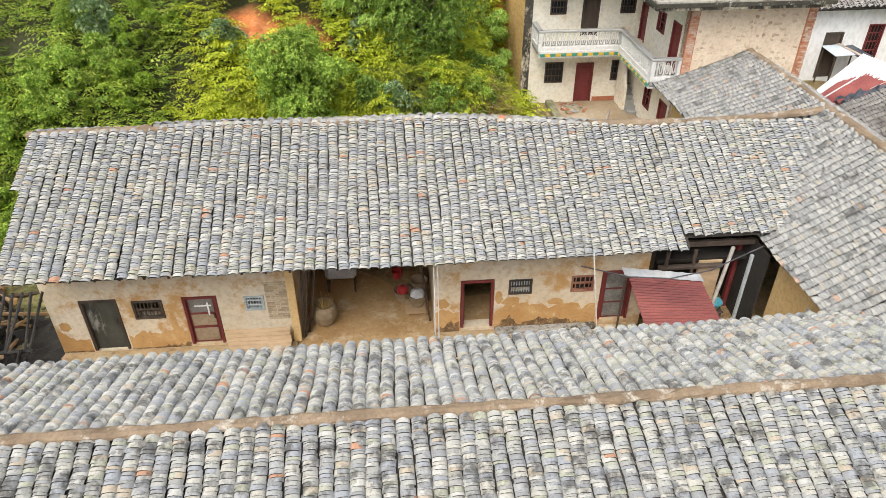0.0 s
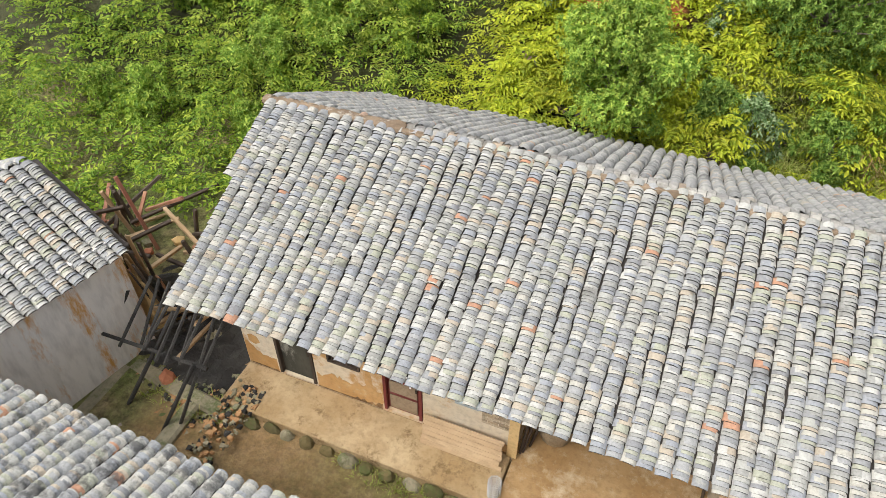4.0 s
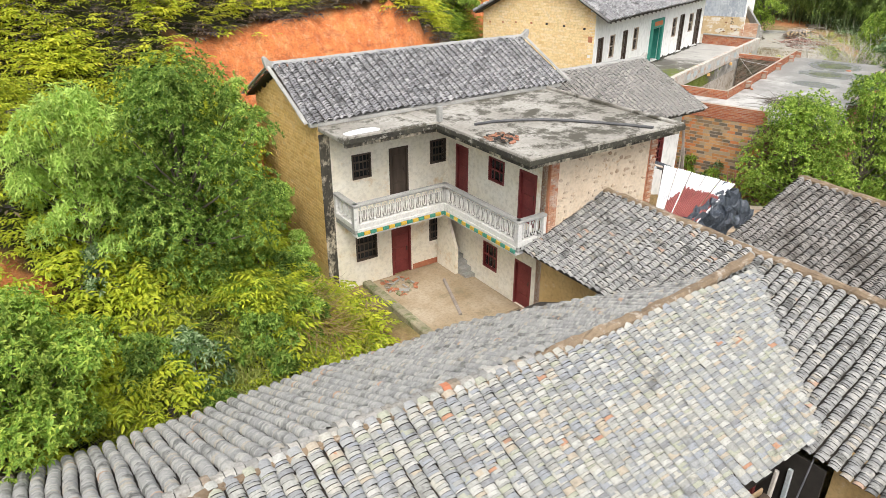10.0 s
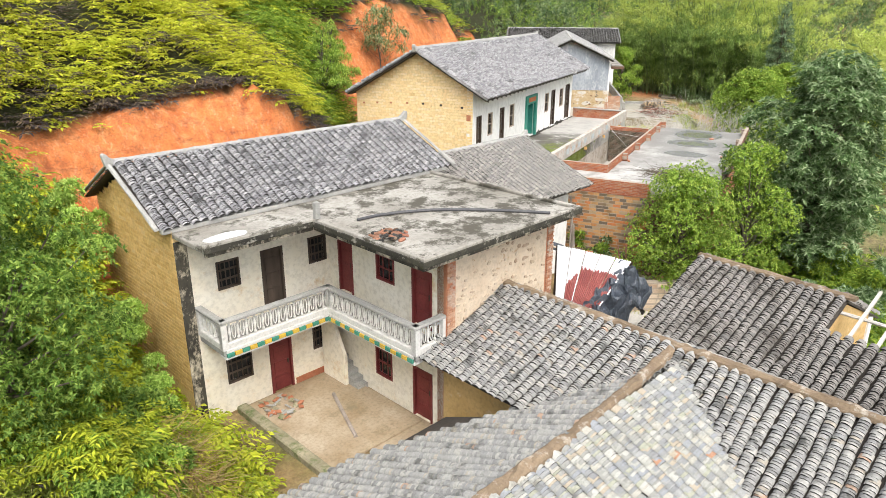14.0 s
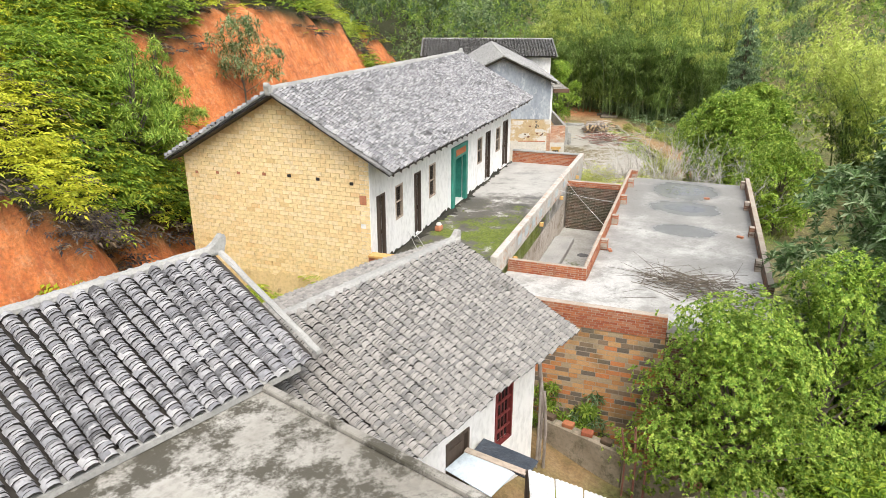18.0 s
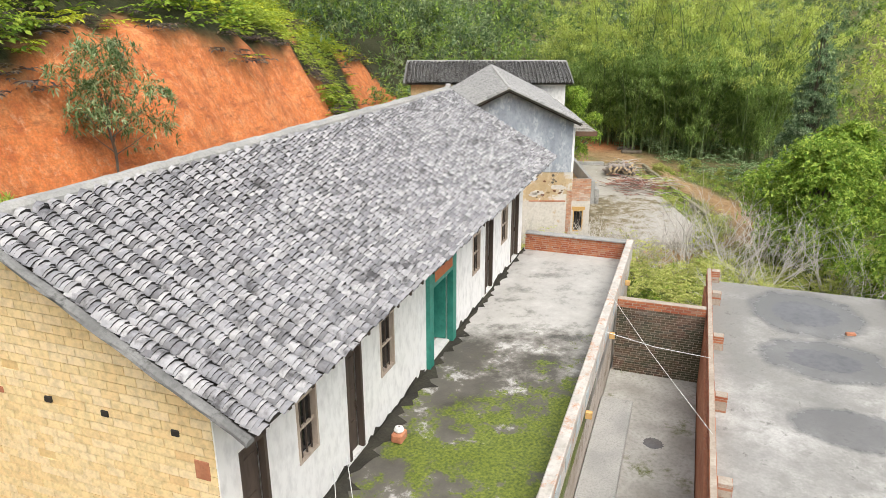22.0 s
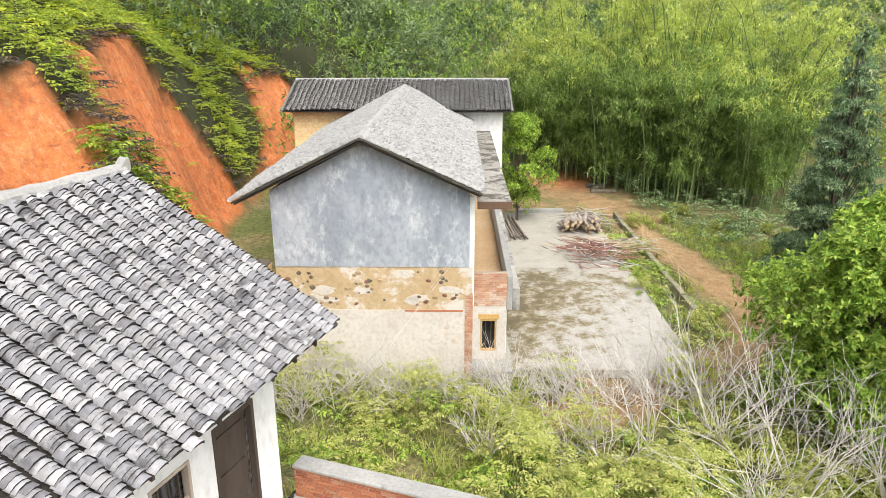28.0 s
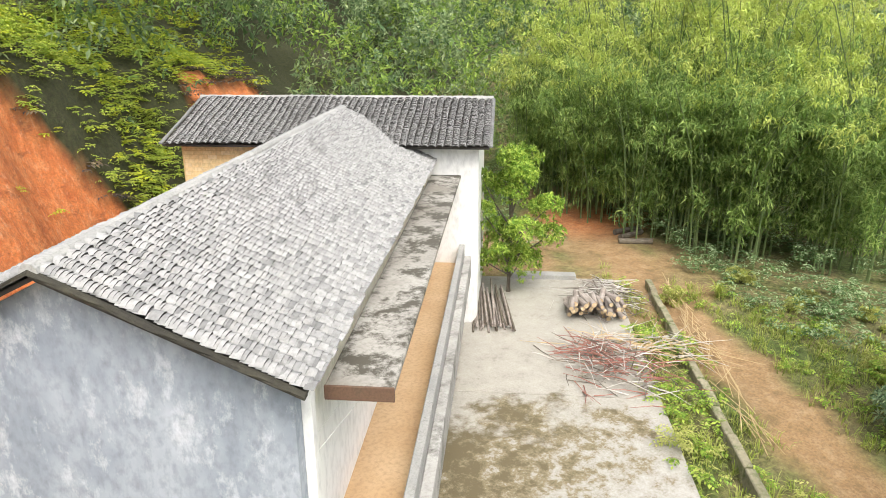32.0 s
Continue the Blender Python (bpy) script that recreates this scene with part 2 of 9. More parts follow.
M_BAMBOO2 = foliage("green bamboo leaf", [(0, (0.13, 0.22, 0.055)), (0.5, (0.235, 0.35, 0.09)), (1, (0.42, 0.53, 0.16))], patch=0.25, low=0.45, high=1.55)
M_GRASS = foliage("meadow grass", [(0, (0.253, 0.322, 0.069)), (0.5, (0.414, 0.483, 0.103)), (0.8, (0.529, 0.506, 0.196)), (1, (0.322, 0.414, 0.092))])
M_DRY = foliage("dead fern", [(0, (0.07, 0.06, 0.065)), (0.5, (0.13, 0.11, 0.105)), (0.8, (0.30, 0.23, 0.14)), (1, (0.10, 0.085, 0.09))])
M_STRAWGRASS = foliage("brown dead grass", [(0, (0.26, 0.17, 0.07)), (0.5, (0.42, 0.30, 0.13)), (1, (0.56, 0.44, 0.22))])
M_BARK = mottled("grey bark", (0.10, 0.08, 0.06), (0.20, 0.17, 0.13), 2.5, 20, relief=0.6)
M_LIMEFERN = foliage("lime green fern", [(0, (0.24, 0.35, 0.045)), (0.5, (0.40, 0.52, 0.08)), (0.8, (0.58, 0.62, 0.11)), (1, (0.34, 0.46, 0.07))])
M_CONIFER = foliage("blue-green needles", [(0, (0.10, 0.175, 0.09)), (0.5, (0.21, 0.32, 0.17)), (0.85, (0.50, 0.61, 0.36)), (1, (0.28, 0.41, 0.22))])
M_WOODS = foliage("grey-green woodland leaf", [(0, (0.15, 0.22, 0.10)), (0.5, (0.26, 0.35, 0.16)), (0.85, (0.42, 0.50, 0.25)), (1, (0.32, 0.41, 0.20))], patch=0.16, low=0.5, high=1.4)
M_WOODS2 = foliage("green woodland leaf", [(0, (0.13, 0.22, 0.05)), (0.5, (0.24, 0.37, 0.08)), (0.85, (0.44, 0.56, 0.12)), (1, (0.30, 0.44, 0.10))], patch=0.16, low=0.5, high=1.45)
M_WOODS3 = foliage("dark woodland leaf", [(0, (0.08, 0.14, 0.06)), (0.5, (0.14, 0.225, 0.10)), (0.85, (0.29, 0.38, 0.19)), (1, (0.19, 0.29, 0.13))], patch=0.16, low=0.55, high=1.5)
M_SCRUB = foliage("pale yellow-green scrub", [(0, (0.32, 0.38, 0.09)), (0.5, (0.50, 0.54, 0.15)), (1, (0.64, 0.62, 0.24))])
M_TWIG = mottled("bare grey twig", (0.46, 0.43, 0.39), (0.64, 0.61, 0.56), 2.5, 20)
M_TIN_RED = mottled("rusty red sheet metal", (0.20, 0.045, 0.04), (0.33, 0.10, 0.085), 0.8, 12, (0.60, 0.56, 0.53), (0.66, 0.70), rough=0.55, third=1.6)
M_AWNING = mottled("wet red sheet metal", (0.13, 0.030, 0.026), (0.26, 0.07, 0.055), 0.9, 16, (0.62, 0.52, 0.48), (0.655, 0.675), rough=0.32, third=2.4, stretch=(0.6, 1.6, 1))
M_ZINC = mottled("pale zinc", (0.36, 0.38, 0.40), (0.52, 0.53, 0.54), 1.5, 12, (0.25, 0.18, 0.14), (0.6, 0.7), rough=0.45)
M_TIN_WHITE = mottled("white sheet metal", (0.70, 0.71, 0.72), (0.80, 0.80, 0.80), 1.0, 12, (0.50, 0.46, 0.42), (0.62, 0.75), rough=0.5)

# ---- helpers for building ----
def finish(name, me, mats, parent=None, label="", m=None):
    for k in (mats if isinstance(mats, (list, tuple)) else [mats]):
        me.materials.append(k)
    ob = new(name, me)
    if parent:
        ob.parent = parent
    if m:
        ob.matrix_basis = m
    return tagged(ob, label) if label else ob


def part(name, bm, material, parent=None, label="", m=None):
    me = bpy.data.meshes.new(name)
    bmesh.ops.recalc_face_normals(bm, faces=bm.faces)
    bm.to_mesh(me)
    bm.free()
    return finish(name, me, material, parent, label, m)


def quads(name, v, f, material, parent=None, label="", smooth=False, marks=None, index=None):
    """A mesh from arrays: corners (n, 3) and faces (m, 4)."""
    me = bpy.data.meshes.new(name)
    me.vertices.add(len(v))
    me.vertices.foreach_set("co", np.ascontiguousarray(v, np.float32).ravel())
    k = f.shape[1]
    me.loops.add(f.size)
    me.loops.foreach_set("vertex_index", np.ascontiguousarray(f, np.int32).ravel())
    me.polygons.add(len(f))
    me.polygons.foreach_set("loop_start", np.arange(0, f.size, k, dtype=np.int32))
    me.polygons.foreach_set("loop_total", np.full(len(f), k, np.int32))
    me.update(calc_edges=True)
    me.polygons.foreach_set("use_smooth", np.full(len(f), smooth, bool) if isinstance(smooth, bool) else smooth)
    if index is not None:
        me.polygons.foreach_set("material_index", np.ascontiguousarray(index, np.int32))
    for key, values in (marks or {}).items():
        me.attributes.new(key, "FLOAT", "POINT").data.foreach_set("value", np.ascontiguousarray(values, np.float32).ravel())
    return finish(name, me, material, parent, label)


def thing(name, label, category, m=None, group="", kind=""):
    ob = new(name)
    ob.matrix_basis = m or Matrix()
    return tagged(ob, label, category, group, kind)


def box(bm, x0, x1, y0, y1, z0, z1, r=0.0):
    v = bmesh.ops.create_cube(bm, size=1)["verts"]
    bmesh.ops.transform(bm, matrix=Matrix.Translation(((x0 + x1) / 2, (y0 + y1) / 2, (z0 + z1) / 2)) @ Matrix.Diagonal((x1 - x0, y1 - y0, z1 - z0, 1)), verts=v)
    if r:
        bmesh.ops.bevel(bm, geom=list({e for q in v for e in q.link_edges}), offset=r, segments=1, affect="EDGES")
    return bm


def boxes(*rows, r=0.0):
    bm = bmesh.new()
    for row in rows:
        box(bm, *row, r=r)
    return bm


def prism(bm, pts, to3, n0, n1):
    a = [bm.verts.new(to3(s, n0, z)) for s, z in pts]
    b = [bm.verts.new(to3(s, n1, z)) for s, z in pts]
    bm.faces.new(a), bm.faces.new(b[::-1])
    for i in range(len(pts)):
        j = (i + 1) % len(pts)
        bm.faces.new((a[i], b[i], b[j], a[j]))


def tube(bm, pts, radii, sides=6):
    rings = []
    pts = [Vector(p) for p in pts]
    for i, p in enumerate(pts):
        d = (pts[min(i + 1, len(pts) - 1)] - pts[max(i - 1, 0)]).normalized()
        q = d.to_track_quat("Z", "Y")
        r = radii[i] if isinstance(radii, (list, tuple)) else radii
        rings.append([bm.verts.new(p + q @ Vector((r * math.cos(k * math.tau / sides), r * math.sin(k * math.tau / sides), 0))) for k in range(sides)])
    for a, b in zip(rings, rings[1:]):
        for k in range(sides):
            bm.faces.new((a[k], a[(k + 1) % sides], b[(k + 1) % sides], b[k]))
    bm.faces.new(rings[0][::-1]), bm.faces.new(rings[-1])
    return bm


def holed_wall(bm, to3, s0, s1, z0, z1, thick, holes=()):
    """A wall from s0 to s1 and z0 to z1, with real openings (s0, s1, z0, z1)."""
    ss = sorted({s0, s1, *[h[0] for h in holes], *[h[1] for h in holes]})
    zz = sorted({z0, z1, *[h[2] for h in holes], *[h[3] for h in holes]})
    solid = {}
    for i in range(len(ss) - 1):
        for j in range(len(zz) - 1):
            s, z = (ss[i] + ss[i + 1]) / 2, (zz[j] + zz[j + 1]) / 2
            solid[i, j] = not any(h[0] < s < h[1] and h[2] < z < h[3] for h in holes)
    made = {}

    def vert(i, n, j):
        if (i, n, j) not in made:
            made[i, n, j] = bm.verts.new(to3(ss[i], n * thick, zz[j]))
        return made[i, n, j]
    for (i, j), full in solid.items():
        if not full:
            continue
        for n in (0, 1):
            q = [vert(i, n, j), vert(i + 1, n, j), vert(i + 1, n, j + 1), vert(i, n, j + 1)]
            bm.faces.new(q if n == 0 else q[::-1])
        for di, dj, a, b in ((-1, 0, (i, j), (i, j + 1)), (1, 0, (i + 1, j), (i + 1, j + 1)), (0, -1, (i, j), (i + 1, j)), (0, 1, (i, j + 1), (i + 1, j + 1))):
            if not solid.get((i + di, j + dj), False):
                bm.faces.new((vert(a[0], 0, a[1]), vert(b[0], 0, b[1]), vert(b[0], 1, b[1]), vert(a[0], 1, a[1])))
    return bm


rng = np.random.default_rng(7)
ARC = np.array([(-math.cos(a), math.sin(a)) for a in np.linspace(0.1, math.pi - 0.1, 5)])


def tile_shape(w, h, ln):
    """One barrel tile: x across, y down the slope, z out; 20 corners and 8 faces, the last four its end."""
    v = []
    for y, lift, hh in ((0, 0.0, h), (ln, 0.038, h), (ln, 0.038, h), (ln, 0.038, h - 0.040)):
        v += [(x * w / 2, y, z * hh + lift - (0.0 if hh == h else 0.004)) for x, z in ARC]
    f = [(i, i + 1, i + 6, i + 5) for i in range(4)] + [(i + 10, i + 11, i + 16, i + 15) for i in range(4)]
    return np.array(v), np.array(f)


TILE_FORM, TF = tile_shape(0.256, 0.088, 0.15)
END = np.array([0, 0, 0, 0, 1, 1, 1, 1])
TILE_MESH = {}


def tile_slope(parent, material, u0, u1, ridge_v, ridge_z, eave_v, eave_z, keep=None, near=None, step=0.27, row=0.068, sag=0.0, bend=None):
    """Columns of overlapping barrel tiles from the ridge down to the eave, over a boarded deck; near: the stretch of u whose tiles are single pieces."""
    TV = TILE_FORM * ((0.90, 1, 1.25) if material is M_TILE4 else (0.97, 1, 1.1) if material in (M_TILE, M_TILE3, M_TILE7) else (0.85, 1, 1.32))
    dv, dz = eave_v - ridge_v, eave_z - ridge_z
    ln = math.hypot(dv, dz)
    down, out = np.array([0, dv / ln, dz / ln]), np.array([0, -dz / ln * np.sign(dv), abs(dv) / ln])
    cols = np.arange(u0 + step / 2, u1, step)
    rows = np.arange(0, ln - 0.02, row)
    uu, ss = np.meshgrid(cols, rows, indexing="ij")
    ci = np.repeat(np.arange(len(cols)), len(rows))
    uu, ss = uu.ravel() + rng.normal(0, 0.009, uu.size) + 0.02 * np.sin(ss.ravel() * 1.7 + ci * 0.9), ss.ravel() + rng.normal(0, 0.014, ss.size) + np.where(rng.uniform(0, 1, ss.size) < 0.04, rng.uniform(0, 0.06, ss.size), 0)
    dip = -sag * np.sin(np.clip((uu - u0) / (u1 - u0), 0, 1) * math.pi) * 1.0 + 0.018 * np.sin(uu * 1.3 + ss * 0.8) + 0.02 * np.sin(uu * 0.37 + 1)
    base = np.outer(ss, down) + np.outer(0.03 + rng.normal(0, 0.006, uu.size), out)
    base[:, 0] += uu
    base[:, 1] += ridge_v
    base[:, 2] += ridge_z + dip
    if bend:
        dv, dz = bend(base[:, 0], ss / ln)
        base[:, 1] += dv
        base[:, 2] += dz
    if keep:
        ok = keep(base[:, 0], base[:, 1], base[:, 2])
        base, uu = base[ok], uu[ok]
    turn, tilt, size = rng.normal(0, 0.035, len(base)), rng.normal(0.025, 0.016, len(base)), rng.normal(1, 0.04, len(base))
    ex = np.stack([np.cos(turn) * np.ones_like(turn), np.sin(turn) * down[1], np.sin(turn) * down[2]], 1)
    ey = down[None] * np.cos(turn)[:, None] + np.outer(-np.sin(turn), (1, 0, 0)) + np.outer(tilt, out)
    single = np.zeros(len(base), bool)
    if near:
        idx = np.where((uu > near[0]) & (uu < near[1]))[0][:150]
        single[idx] = True
        key = material.name
        if key not in TILE_MESH:
            me = bpy.data.meshes.new("tile")
            me.from_pydata(TV.tolist(), [], TF.tolist())
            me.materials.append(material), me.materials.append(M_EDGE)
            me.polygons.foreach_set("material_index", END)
            me.polygons.foreach_set("use_smooth", END == 0)
            TILE_MESH[key] = me
        for i in idx:
            ob = new("tile", TILE_MESH[key])
            ob.parent = parent
            m = np.eye(4)
            m[:3, 0], m[:3, 1], m[:3, 2], m[:3, 3] = ex[i] * size[i], ey[i], out, base[i]
            ob.matrix_basis = Matrix(m.tolist())
    b, ex, ey, size = base[~single], ex[~single], ey[~single], size[~single]
    v = b[:, None] + TV[None, :, :1] * (ex * size[:, None])[:, None] + TV[None, :, 1:2] * ey[:, None] + TV[None, :, 2:] * out[None, None]
    f = TF[None] + (np.arange(len(b)) * len(TV))[:, None, None]
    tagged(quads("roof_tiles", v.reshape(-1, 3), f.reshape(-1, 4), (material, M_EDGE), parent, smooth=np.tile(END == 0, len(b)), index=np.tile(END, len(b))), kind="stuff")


def deck(parent, u0, u1, ridge_v, ridge_z, eave_v, eave_z, bend=None):
    bm = bmesh.new()
    if bend:
        n = int((u1 - u0) / 0.6) + 1
        rows = []
        for i in range(n + 1):
            u = u0 + (u1 - u0) * i / n
            (a, b), (c, d) = bend(np.array(u), 0.0), bend(np.array(u), 1.0)
            rows.append([bm.verts.new((u, v, z)) for v, z in ((ridge_v + a, ridge_z + b), (eave_v + c, eave_z + d), (eave_v + c, eave_z + d - 0.07), (ridge_v + a, ridge_z + b - 0.07))])
        for a, b in zip(rows, rows[1:]):
            for k in range(4):
                bm.faces.new((a[k], a[(k + 1) % 4], b[(k + 1) % 4], b[k]))
        bm.faces.new(rows[0]), bm.faces.new(rows[-1][::-1])
        return part("roof_deck", bm, M_DECK, parent)
    prism(bm, [(ridge_v, ridge_z), (eave_v, eave_z), (eave_v, eave_z - 0.07), (ridge_v, ridge_z - 0.07)], lambda s, n, z: (n, s, z), u0, u1)
    return part("roof_deck", bm, M_DECK, parent)


def ridge_cap(parent, pts, w, h, material, seed=1, name="ridge"):
    """A mortar ridge with an uneven rounded section along the points (u, v, z)."""
    rnd = random.Random(seed)
    bm = bmesh.new()
    rows = []
    for (a, b) in zip(pts, pts[1:]):
        n = max(2, int((Vector(b) - Vector(a)).length / 0.22))
        rows += [Vector(a).lerp(Vector(b), i / n) for i in range(n)]
    rows.append(Vector(pts[-1]))
    rings = []
    for i, p in enumerate(rows):
        d = rows[min(i + 1, len(rows) - 1)] - rows[max(i - 1, 0)]
        s = Vector((-d.y, d.x, 0)).normalized()
        k = rnd.uniform(0.75, 1.2) if material is M_MORTAR else rnd.uniform(0.9, 1.1)
        q = [(-0.5, -0.12), (-0.46, 0.55), (-0.22, 0.95), (0.22, 1.0), (0.46, 0.55), (0.5, -0.12)]
        rings.append([bm.verts.new(p + s * (x * w * k + rnd.uniform(-0.015, 0.015)) + Vector((0, 0, z * h * (rnd.uniform(0.7, 1.15) if material is M_MORTAR else rnd.uniform(0.92, 1.08))))) for x, z in q])
    for a, b in zip(rings, rings[1:]):
        for k in range(5):
            bm.faces.new((a[k], a[k + 1], b[k + 1], b[k]))
    bm.faces.new(rings[0]), bm.faces.new(rings[-1][::-1])
    return part(name, bm, material, parent)


def rafters(parent, u0, u1, v, z, dv, dz, step=0.6, w=0.06):
    n = int((u1 - u0) / step)
    for k in range(n):
        u = u0 + (k + 0.5) * step
        bm = bmesh.new()
        prism(bm, [(v, z - 0.075), (v + dv, z + dz - 0.075), (v + dv, z + dz - 0.16), (v, z - 0.16)], lambda s, q, zz: (u + q, s, zz), -w / 2, w / 2)
        part("rafter", bm, M_WOOD, parent)
# ---- terrain: one sheet ----
LEVELS = [(-5, 14, 0.0), (0, 4, 0.0), (-20, 14, 0.3), (6, 14, 0.0), (4, 27, 1.5), (9, 28, 1.5), (17, 20, 0.8), (17, 26, 1.0), (21, 27, 0.9), (17, 34, 3.2), (19, 38, 3.8), (30, 42, 4.6), (38, 46, 4.6), (26, 30, 1.0),
          (36, 34, 1.6), (43, 44, 2.6), (44, 48, 2.4), (47, 46, 2.05), (50, 48, 2.0), (53, 46, 1.9), (56, 50, 2.0), (60, 55, 2.2), (68, 60, 2.1), (76, 66, 2.2), (60, 42, 1.2), (72, 52, 1.8), (90, 60, 1.0), (50, 30, 0.5), (30, 10, -0.5), (70, 30, 0.0), (100, 90, 3.0)]
FOOT = [(-80, 14, 0, 1, 0), (-14, 22.8, 0, 1, 0), (-2, 24.0, 0, 1, 0), (2.4, 25.6, 0.5, 1, 0), (2.9, 33, 3.0, 0.6, 0.35), (5, 36.6, 7.0, 0.48, 1.25), (12.5, 37.6, 6.8, 0.5, 1.12), (15.8, 40.2, 5.0, 0.35, 0.9), (18, 44.6, 6.5, 0.5, 0.46), (20.4, 46.6, 6.8, 0.5, 0.40), (22.0, 47.8, 8.2, 0.5, 0.12), (24.6, 49.6, 9.5, 0.52, 1.02), (33, 53.2, 10.3, 0.5, 1.05), (39.6, 53.8, 10.0, 0.82, 1.0),
        (43.4, 57.2, 9.5, 0.68, 0.95), (46.0, 61.0, 9.5, 0.54, 0.85), (48.5, 66.5, 10.5, 0.42, 1.05), (51.8, 71.5, 11.0, 0.36, 1.1), (55.5, 75.2, 9.5, 0.42, 0.15), (60, 79.5, 8.0, 0.55, 0.1), (64, 81, 8.5, 0.7, 1.0), (72, 86, 7.0, 0.8, 1.0), (80, 91, 4.0, 1, 0.3), (130, 110, 1.0, 1, 0)]
PATH_LINE = [(80.5, 71.5), (75.5, 65.0), (71.0, 57.5), (66.5, 51.5), (62.0, 45.0), (57.5, 43.5), (52.5, 44.5), (48.5, 46.0)]


def near_line(x, y, line):
    best = np.full(np.shape(x), 1e9)
    for (ax, ay), (bx, by) in zip(line, line[1:]):
        k = np.clip(((x - ax) * (bx - ax) + (y - ay) * (by - ay)) / ((bx - ax) ** 2 + (by - ay) ** 2), 0, 1)
        best = np.minimum(best, np.hypot(x - ax - k * (bx - ax), y - ay - k * (by - ay)))
    return best


def fuzz(x, y, s):
    """Smooth noise between -1 and 1 on a lattice of s metres."""
    x, y = x / s + 31.7, y / s + 17.3
    i, j = np.floor(x), np.floor(y)
    u, w = x - i, y - j
    u, w = u * u * (3 - 2 * u), w * w * (3 - 2 * w)

    def at(a, b):
        q = np.sin(a * 127.1 + b * 311.7) * 43758.5453
        return q - np.floor(q)
    low, high = at(i, j) * (1 - u) + at(i + 1, j) * u, at(i, j + 1) * (1 - u) + at(i + 1, j + 1) * u
    return (low * (1 - w) + high * w) * 2 - 1


def ground_at(x, y):
    """Height of the ground at arrays x, y, how far up the hill they lie, and how bare the clay is."""
    x, y = np.asarray(x, float), np.asarray(y, float)
    num = den = 0.0
    for a, b, z in LEVELS:
        w = 1.0 / (((x - a) ** 2 + (y - b) ** 2) + 2.0) ** 1.6
        num, den = num + w * z, den + w
    base = num / den
    best, side = np.full(x.shape, 1e9), np.zeros(x.shape)
    cliff, lean, bare = np.zeros(x.shape), np.ones(x.shape), np.zeros(x.shape)
    for (ax, ay, ac, al, ab), (bx, by, bc, bl, bb) in zip(FOOT, FOOT[1:]):
        dx, dy = bx - ax, by - ay
        k = np.clip(((x - ax) * dx + (y - ay) * dy) / (dx * dx + dy * dy), 0, 1)
        d = np.hypot(x - ax - k * dx, y - ay - k * dy)
        s = np.sign(dx * (y - ay) - dy * (x - ax))
        m = d < best
        best, side = np.where(m, d, best), np.where(m, s, side)
        cliff, lean, bare = np.where(m, ac + k * (bc - ac), cliff), np.where(m, al + k * (bl - al), lean), np.where(m, ab + k * (bb - ab), bare)
    up = np.where(side > 0, best, 0.0)
    wob = 1.3 * fuzz(x, y, 5.0) + 0.7 * fuzz(x, y, 1.9) + 0.35 * fuzz(x, y, 0.8)
    run = cliff * lean + 0.01
    reach = (up + 0.4 * wob * np.minimum(up, 1)) / run
    steep = np.clip(reach, 0, 1) * cliff
    rest = np.maximum(up - run, 0)
    soft = np.where(cliff < 1.0, 0.95, 0.62)
    hill = steep + np.minimum(rest, 9) * soft + np.clip(rest - 9, 0, 60) * 0.5 + np.clip(rest - 69, 0, 200) * 0.2
    hill = hill + np.where(up > 2, 0.35 * wob, 0.0) * np.where(reach > 1, 1, 0.5)
    far = np.clip(np.hypot(x - 45, y - 35) - 62, 0, 200)
    edge = bare + 0.16 * fuzz(x, y, 2.6) + 0.10 * fuzz(x, y, 0.9) + 0.06
    clay = np.clip((edge - reach) * 6, 0, 1) * np.clip((cliff - 1.5) / 1.5, 0, 1) * np.clip(up * 2, 0, 1)
    clay = np.maximum(clay, np.clip((1 - ((x + 6.4) / 2.5) ** 2 - ((y - 28.2 - 0.4 * fuzz(x, y, 1.2)) / 0.55) ** 2) * 3, 0, 1))
    return base + hill + np.where(side <= 0, far * 0.30 * (x > 40), 0.0), up, clay


